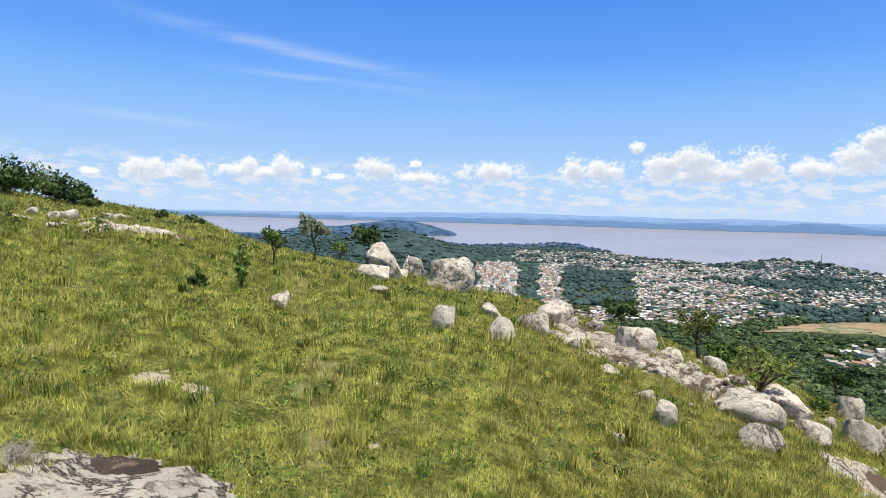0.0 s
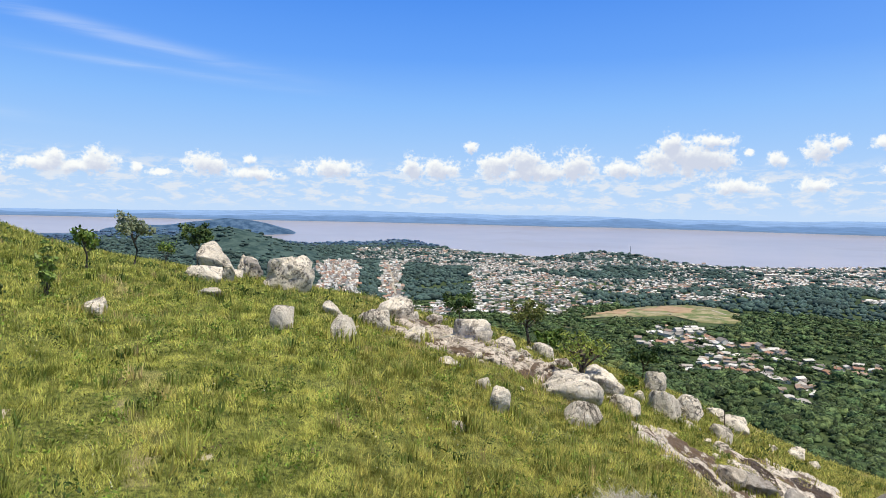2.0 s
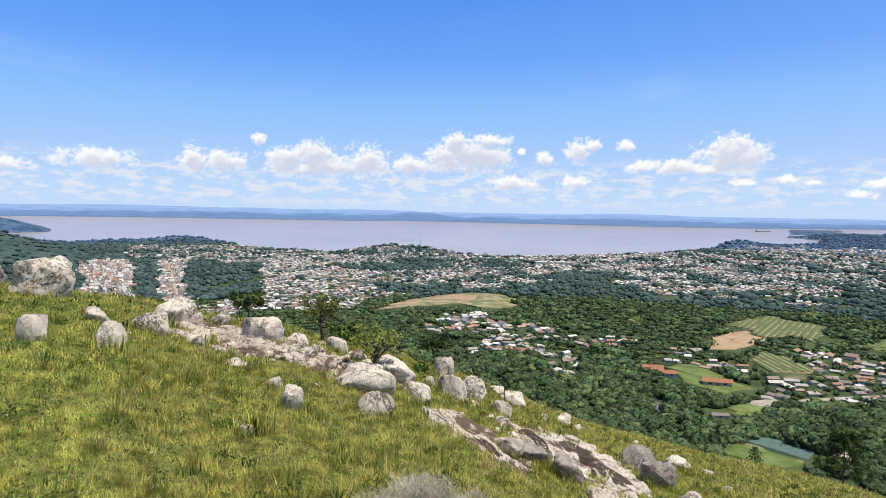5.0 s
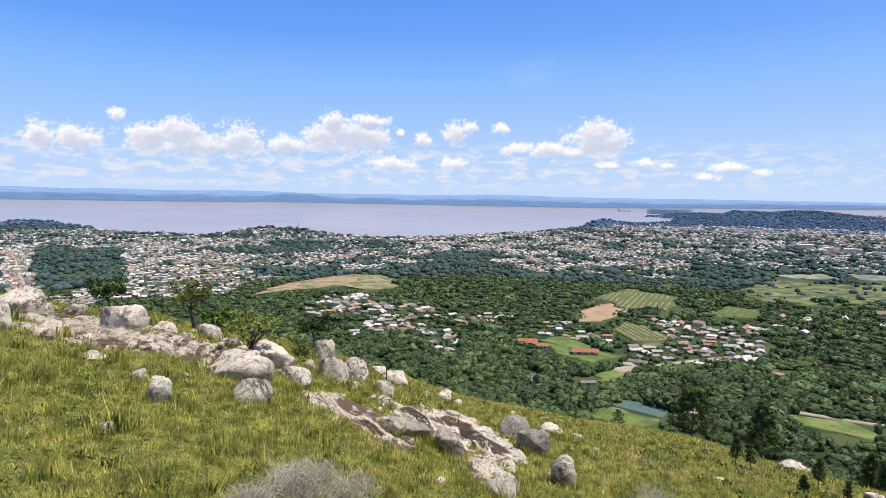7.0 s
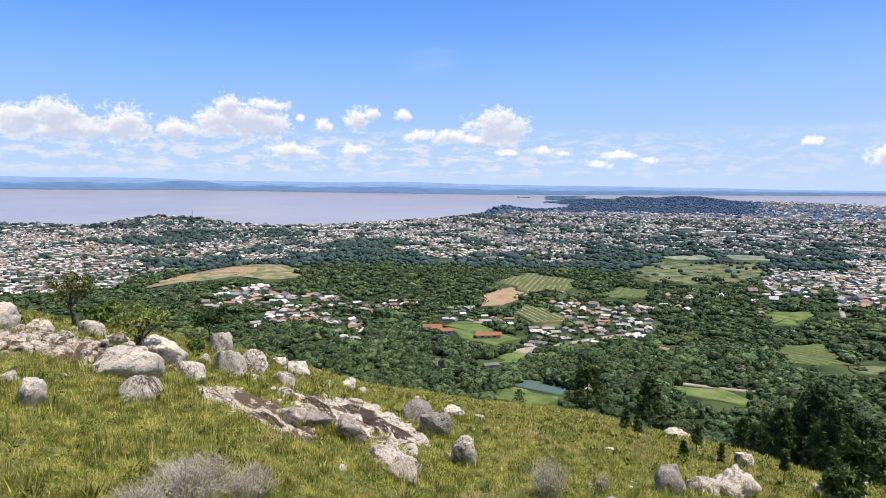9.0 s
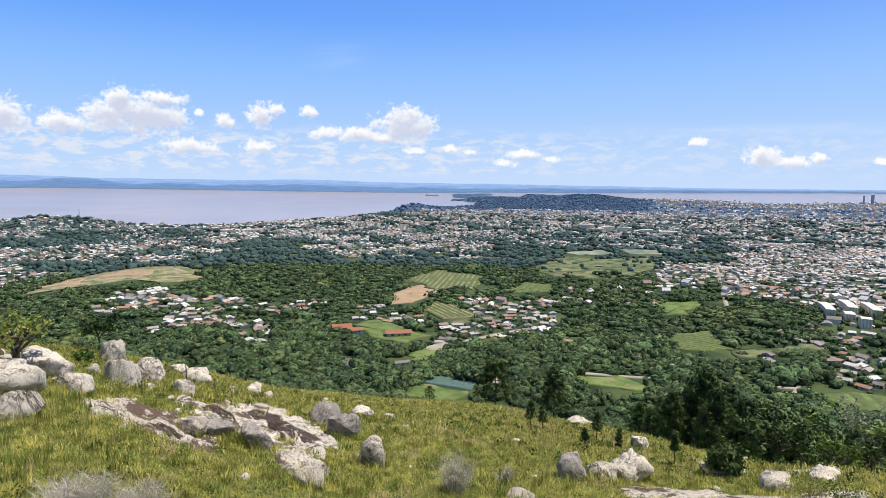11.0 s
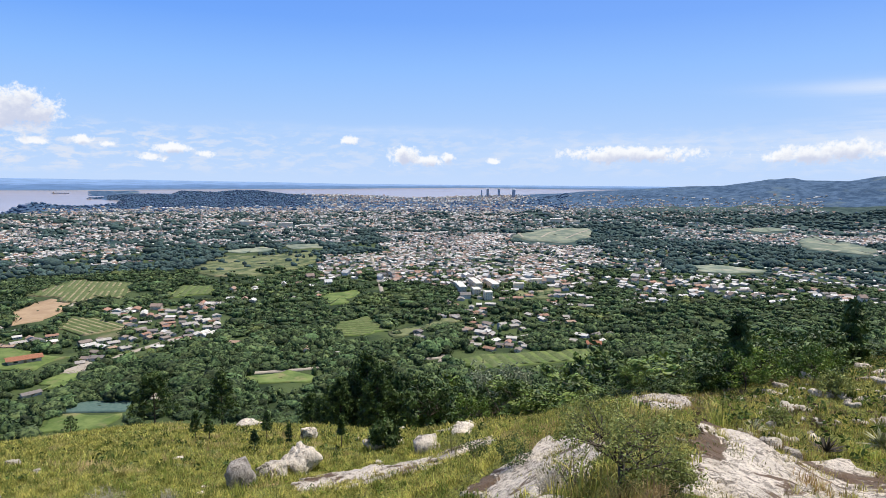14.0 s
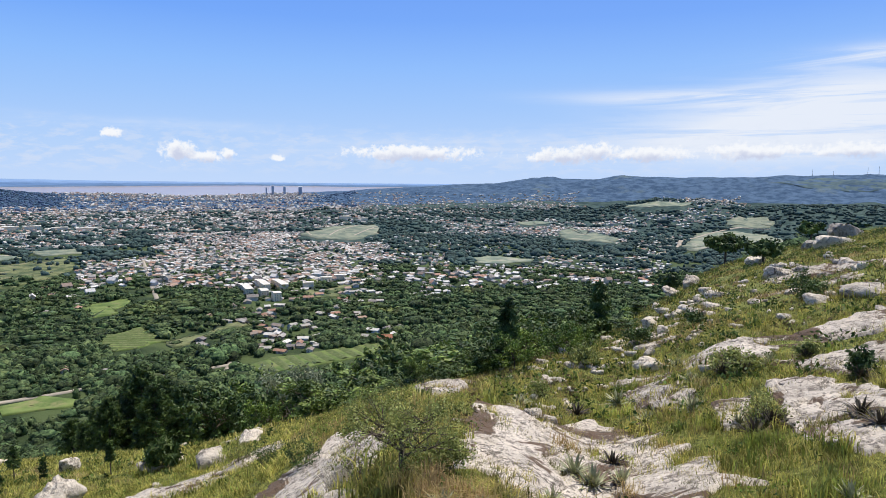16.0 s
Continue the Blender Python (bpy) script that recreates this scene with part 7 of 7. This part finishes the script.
for i, (a, e, w, h, n) in enumerate([(139.2, -18.3, 4.0, 2.9, 700), (141.4, -8.6, 3.1, 2.4, 900), (136.9, -14.8, 4.4, 2.0, 700), (145.5, -13.6, 2.2, 2.2, 500), (142.1, -12.9, 2.2, 1.6, 400), (96.0, -24.0, 3.4, 2.6, 900), (93.5, -23.6, 3.0, 2.0, 700), (99.5, -24.2, 3.6, 2.8, 900), (121.0, -18.4, 2.4, 1.6, 700), (129.0, -13.5, 2.6, 2.0, 700), (124.6, -15.6, 2.6, 2.0, 800), (133.5, -11.5, 2.2, 1.4, 500)]):
    tree_here("shrub", a, e, w, h, "low wiry green shrub among the rocks", 280 + i, group="shrubs among the rocks", count=int(n * 1.3), leaf=0.02 if e < -16 else 0.04, trunk=0.015, limbs=14, mat=LEAF_DARK if i % 2 else LEAF_OLIVE, bare=0.1, lift=-0.15)


def dry_shrub(az, el, wide, high, seed, twigs=420):
    """A leafless grey bush of thin forking twigs."""
    foot = on_hill(az, el)
    r = foot.length
    w, h = r * radians(wide) / 2, r * radians(high)
    rng = random.Random(seed)
    pieces = []
    for _ in range(twigs // 4):
        a, s = rng.uniform(0, 6.283), rng.uniform(0.1, 1)
        root = Vector((math.cos(a) * s * w * 0.35, math.sin(a) * s * w * 0.35, -0.03))
        tip = Vector((math.cos(a) * s * w, math.sin(a) * s * w, h * rng.uniform(0.55, 1.0) * (1.1 - 0.4 * s)))
        knee = root.lerp(tip, 0.5) + Vector((rng.uniform(-.1, .1), rng.uniform(-.1, .1), 0.12)) * w
        pieces.append(tube([root, knee, tip], [0.006, 0.004, 0.0015], 3))
        for _ in range(6):
            p = knee.lerp(tip, rng.uniform(-0.5, 0.9))
            q = p + Vector((rng.uniform(-1, 1), rng.uniform(-1, 1), rng.uniform(0, 1))) * w * 0.28
            pieces.append(tube([p, q], [0.0032, 0.001], 3))
    v, f = join(pieces)
    ob = new("dry_shrub", mesh_of("dry_shrub", v, f, DRY))
    ob.location = foot
    tagged(ob, "leafless grey wiry bush in the grass", "shrub", "dry bushes")


dry_shrub(32.0, -26.6, 8.0, 4.2, 1, 620)
dry_shrub(28.0, -26.8, 6.0, 3.0, 2, 360)
dry_shrub(36.6, -26.8, 6.0, 3.0, 3, 360)
dry_shrub(64.0, -26.8, 5.0, 3.6, 4, 360)
dry_shrub(68.5, -26.0, 2.4, 1.7, 5, 200)
dry_shrub(-34.5, -19.5, 4.0, 2.2, 6, 260)
dry_shrub(103.5, -26.0, 4.0, 3.2, 7, 300)
dry_shrub(125.0, -11.8, 2.6, 1.6, 8, 300)

ROSETTE = material("spiny_leaf", (0.22, 0.23, 0.11), (0.44, 0.43, 0.26), 6, 0.6, per="island", per_amount=0.3)
ROSETTE_DARK = material("dark_spiny_leaf", (0.05, 0.045, 0.035), (0.12, 0.09, 0.06), 6, 0.6, per="island", per_amount=0.3)


def rosette_mesh(seed, mat, n=44):
    rng = random.Random(seed)
    v, f = [], []
    for i in range(n):
        a, up = i * 2.4 + rng.uniform(-0.2, 0.2), radians(rng.uniform(8, 80))
        reach, w = rng.uniform(0.7, 1.05), 0.055
        d, s = Vector((math.cos(a), math.sin(a), 0)), Vector((-math.sin(a), math.cos(a), 0))
        b = len(v)
        for t, k in ((0.0, 0.8), (0.35, 1.0), (0.7, 0.6), (1.0, 0.05)):
            c = d * (reach * t * math.cos(up)) + Vector((0, 0, reach * (t * math.sin(up) - 0.22 * t * t) + 0.03))
            v += [c - s * w * k, c + Vector((0, 0, -0.012)), c + s * w * k]
        for j in range(3):
            for m in range(2):
                q = b + j * 3 + m
                f.append((q, q + 1, q + 4, q + 3))
    return mesh_of("rosette_plant", v, f, mat)


ROSES = [rosette_mesh(1, ROSETTE), rosette_mesh(2, ROSETTE, 36), rosette_mesh(3, ROSETTE_DARK)]
for i, (a, e, w, k) in enumerate([(126.4, -25.0, 4.2, 0), (128.8, -24.6, 3.6, 1), (124.4, -19.7, 2.6, 2), (134.0, -18.2, 2.8, 0), (127.8, -18.5, 2.8, 0), (138.8, -19.2, 3.4, 2), (140.0, -18.2, 3.2, 2), (137.6, -18.6, 2.4, 1),
                                  (119.5, -26.8, 3.6, 0), (113.6, -27.2, 3.4, 1), (123.0, -26.4, 3.0, 0), (136.0, -15.2, 2.6, 2), (137.6, -14.8, 2.6, 2), (145.8, -16.4, 3.0, 2), (142.0, -24.6, 3.6, 0), (133.6, -16.0, 2.0, 1),
                                  (130.4, -19.6, 2.2, 0), (145.6, -22.0, 3.0, 1), (147.0, -16.8, 3.0, 2), (116.8, -27.4, 3.0, 0), (132.4, -15.0, 1.8, 1), (139.4, -13.8, 2.0, 0), (124.7, -24.2, 3.8, 0), (127.9, -23.2, 3.0, 2), (136.8, -14.6, 2.8, 2), (119.3, -19.2, 2.4, 0), (141.9, -13.0, 2.2, 2), (145.5, -13.8, 2.4, 2), (133.6, -17.9, 2.4, 0)]):
    foot = on_hill(a, e)
    s = max(0.26, foot.length * radians(w) * 0.68)
    ob = new("rosette_plant", ROSES[k])
    ob.location, ob.rotation_euler, ob.scale = foot + Vector((0, 0, 0.02)), (0, 0, i * 1.1), (s, s, s * 0.9)
    tagged(ob, "dark dried spiny rosette plant on the rock" if k == 2 else "grey-green spiny rosette plant on the rock", "rosette plant", "spiny rosettes among the rocks")


# ---- far landmarks ----
STEEL = material("painted_steel", (0.30, 0.30, 0.32), (0.42, 0.42, 0.44), 0.3, 0.6)


def mast(az, d, tall, label):
    """A slender lattice mast: three legs and cross braces."""
    p, k = spot(np.array([az]), np.array([float(d)]))
    x, y = p[0][0], p[0][1]
    h, w = tall * k[0], 1.6 * k[0]
    ob = thing("radio_mast", (x, y, height(x, y) - 1), label, "mast", "radio masts")
    legs = []
    for i in range(3):
        a = 2.094 * i
        foot, top = Vector((math.cos(a) * w, math.sin(a) * w, 0)), Vector((math.cos(a) * w * 0.4, math.sin(a) * w * 0.4, h))
        v, f = tube([foot, top], [0.45 * k[0], 0.35 * k[0]], 4)
        part("leg", mesh_of("leg", v, f, STEEL), ob)
        legs.append((foot, top))
    for j in range(6):
        i = j % 3
        a, b = legs[i][0].lerp(legs[i][1], j / 6), legs[(i + 1) % 3][0].lerp(legs[(i + 1) % 3][1], (j + 1) / 6)
        v, f = tube([a, b], [0.2 * k[0], 0.2 * k[0]], 4)
        part("brace", mesh_of("brace", v, f, STEEL), ob)


mast(31.3, 2700, 38, "grey lattice radio mast on a wooded rise")
for az, tall in ((141.2, 55), (142.6, 40), (144.8, 70), (145.5, 78), (146.1, 72)):
    mast(az, 5900, tall, "slender grey radio mast on the ridge")


def barge(az, el, long):
    d = out_at(el)
    p, k = spot(np.array([az]), np.array([d]), -2.0)
    ob = thing("barge", p[0], "low dark barge on the lake", "boat")
    ob.rotation_euler = (0, 0, radians(-az))
    s = k[0]
    v = np.array([(-1, -.12, 0), (1, -.12, 0), (1.06, 0, .12), (1, .12, 0), (-1, .12, 0), (-1, -.14, .1), (1, -.14, .1), (1, .14, .1), (-1, .14, .1)]) * long * s / 2
    f = [(0, 1, 6), (0, 6, 5), (1, 2, 6), (2, 3, 7), (2, 7, 6), (3, 4, 8), (3, 8, 7), (4, 0, 5), (4, 5, 8), (5, 6, 7), (5, 7, 8)]
    part("hull", mesh_of("hull", v, f, TOWER, False), ob)
    c = np.array([(-.9, -.08, .1), (-.7, -.08, .1), (-.7, .08, .1), (-.9, .08, .1), (-.9, -.08, .26), (-.7, -.08, .26), (-.7, .08, .26), (-.9, .08, .26)]) * long * s / 2
    part("cabin", mesh_of("cabin", c, [(0, 1, 5, 4), (1, 2, 6, 5), (2, 3, 7, 6), (3, 0, 4, 7), (4, 5, 6, 7)], HOUSE_WALL, False), ob)


barge(60.4, -0.95, 210)


# ---- the white tank at the brow ----
WHITEWASH = material("whitewashed_render", (0.70, 0.68, 0.63), (0.82, 0.80, 0.76), 1.5, 0.85, (0.3, 0.7), ((0.45, 0.40, 0.33), 2.5, 0.62, 0.74))


def lathe(profile, sides=20):
    """A round body from radius and height pairs."""
    v = [(r * math.cos(6.28318 * i / sides), r * math.sin(6.28318 * i / sides), z) for r, z in profile for i in range(sides)]
    f = [(j * sides + i, j * sides + (i + 1) % sides, (j + 1) * sides + (i + 1) % sides, (j + 1) * sides + i) for j in range(len(profile) - 1) for i in range(sides)]
    return v, f


def water_tank(az, el):
    foot = on_hill(az, el)
    ob = thing("water_tank", (foot.x, foot.y, foot.z - 0.05), "small white water tank standing by the boulders", "tank")
    ob.scale = (0.68, 0.68, 0.68)
    part("body", mesh_of("body", *lathe([(0.01, 0), (0.30, 0), (0.31, 0.05), (0.29, 0.55), (0.27, 0.60)]), WHITEWASH), ob)
    part("lid", mesh_of("lid", *lathe([(0.31, 0.59), (0.32, 0.63), (0.24, 0.70), (0.10, 0.74), (0.01, 0.75)]), WHITEWASH), ob, "domed white lid")
    v, f = tube([(0.29, 0, 0.12), (0.40, 0, 0.12), (0.42, 0, -0.1)], [0.02, 0.02, 0.02], 6)
    part("pipe", mesh_of("pipe", v, f, STEEL), ob, "thin grey outlet pipe")


water_tank(38.8, -16.2)


def post(az, el, tall):
    foot = on_hill(az, el)
    h = foot.length * radians(tall)
    v, f = tube([(0, 0, -0.2), (0.01, 0, h * 0.5), (0.0, 0.01, h)], [0.022, 0.02, 0.017], 6)
    ob = new("post", mesh_of("post", v, f, BARK))
    ob.location = foot
    tagged(ob, "thin dark wooden stake in the grass", "post")


post(39.4, -17.4, 2.2)
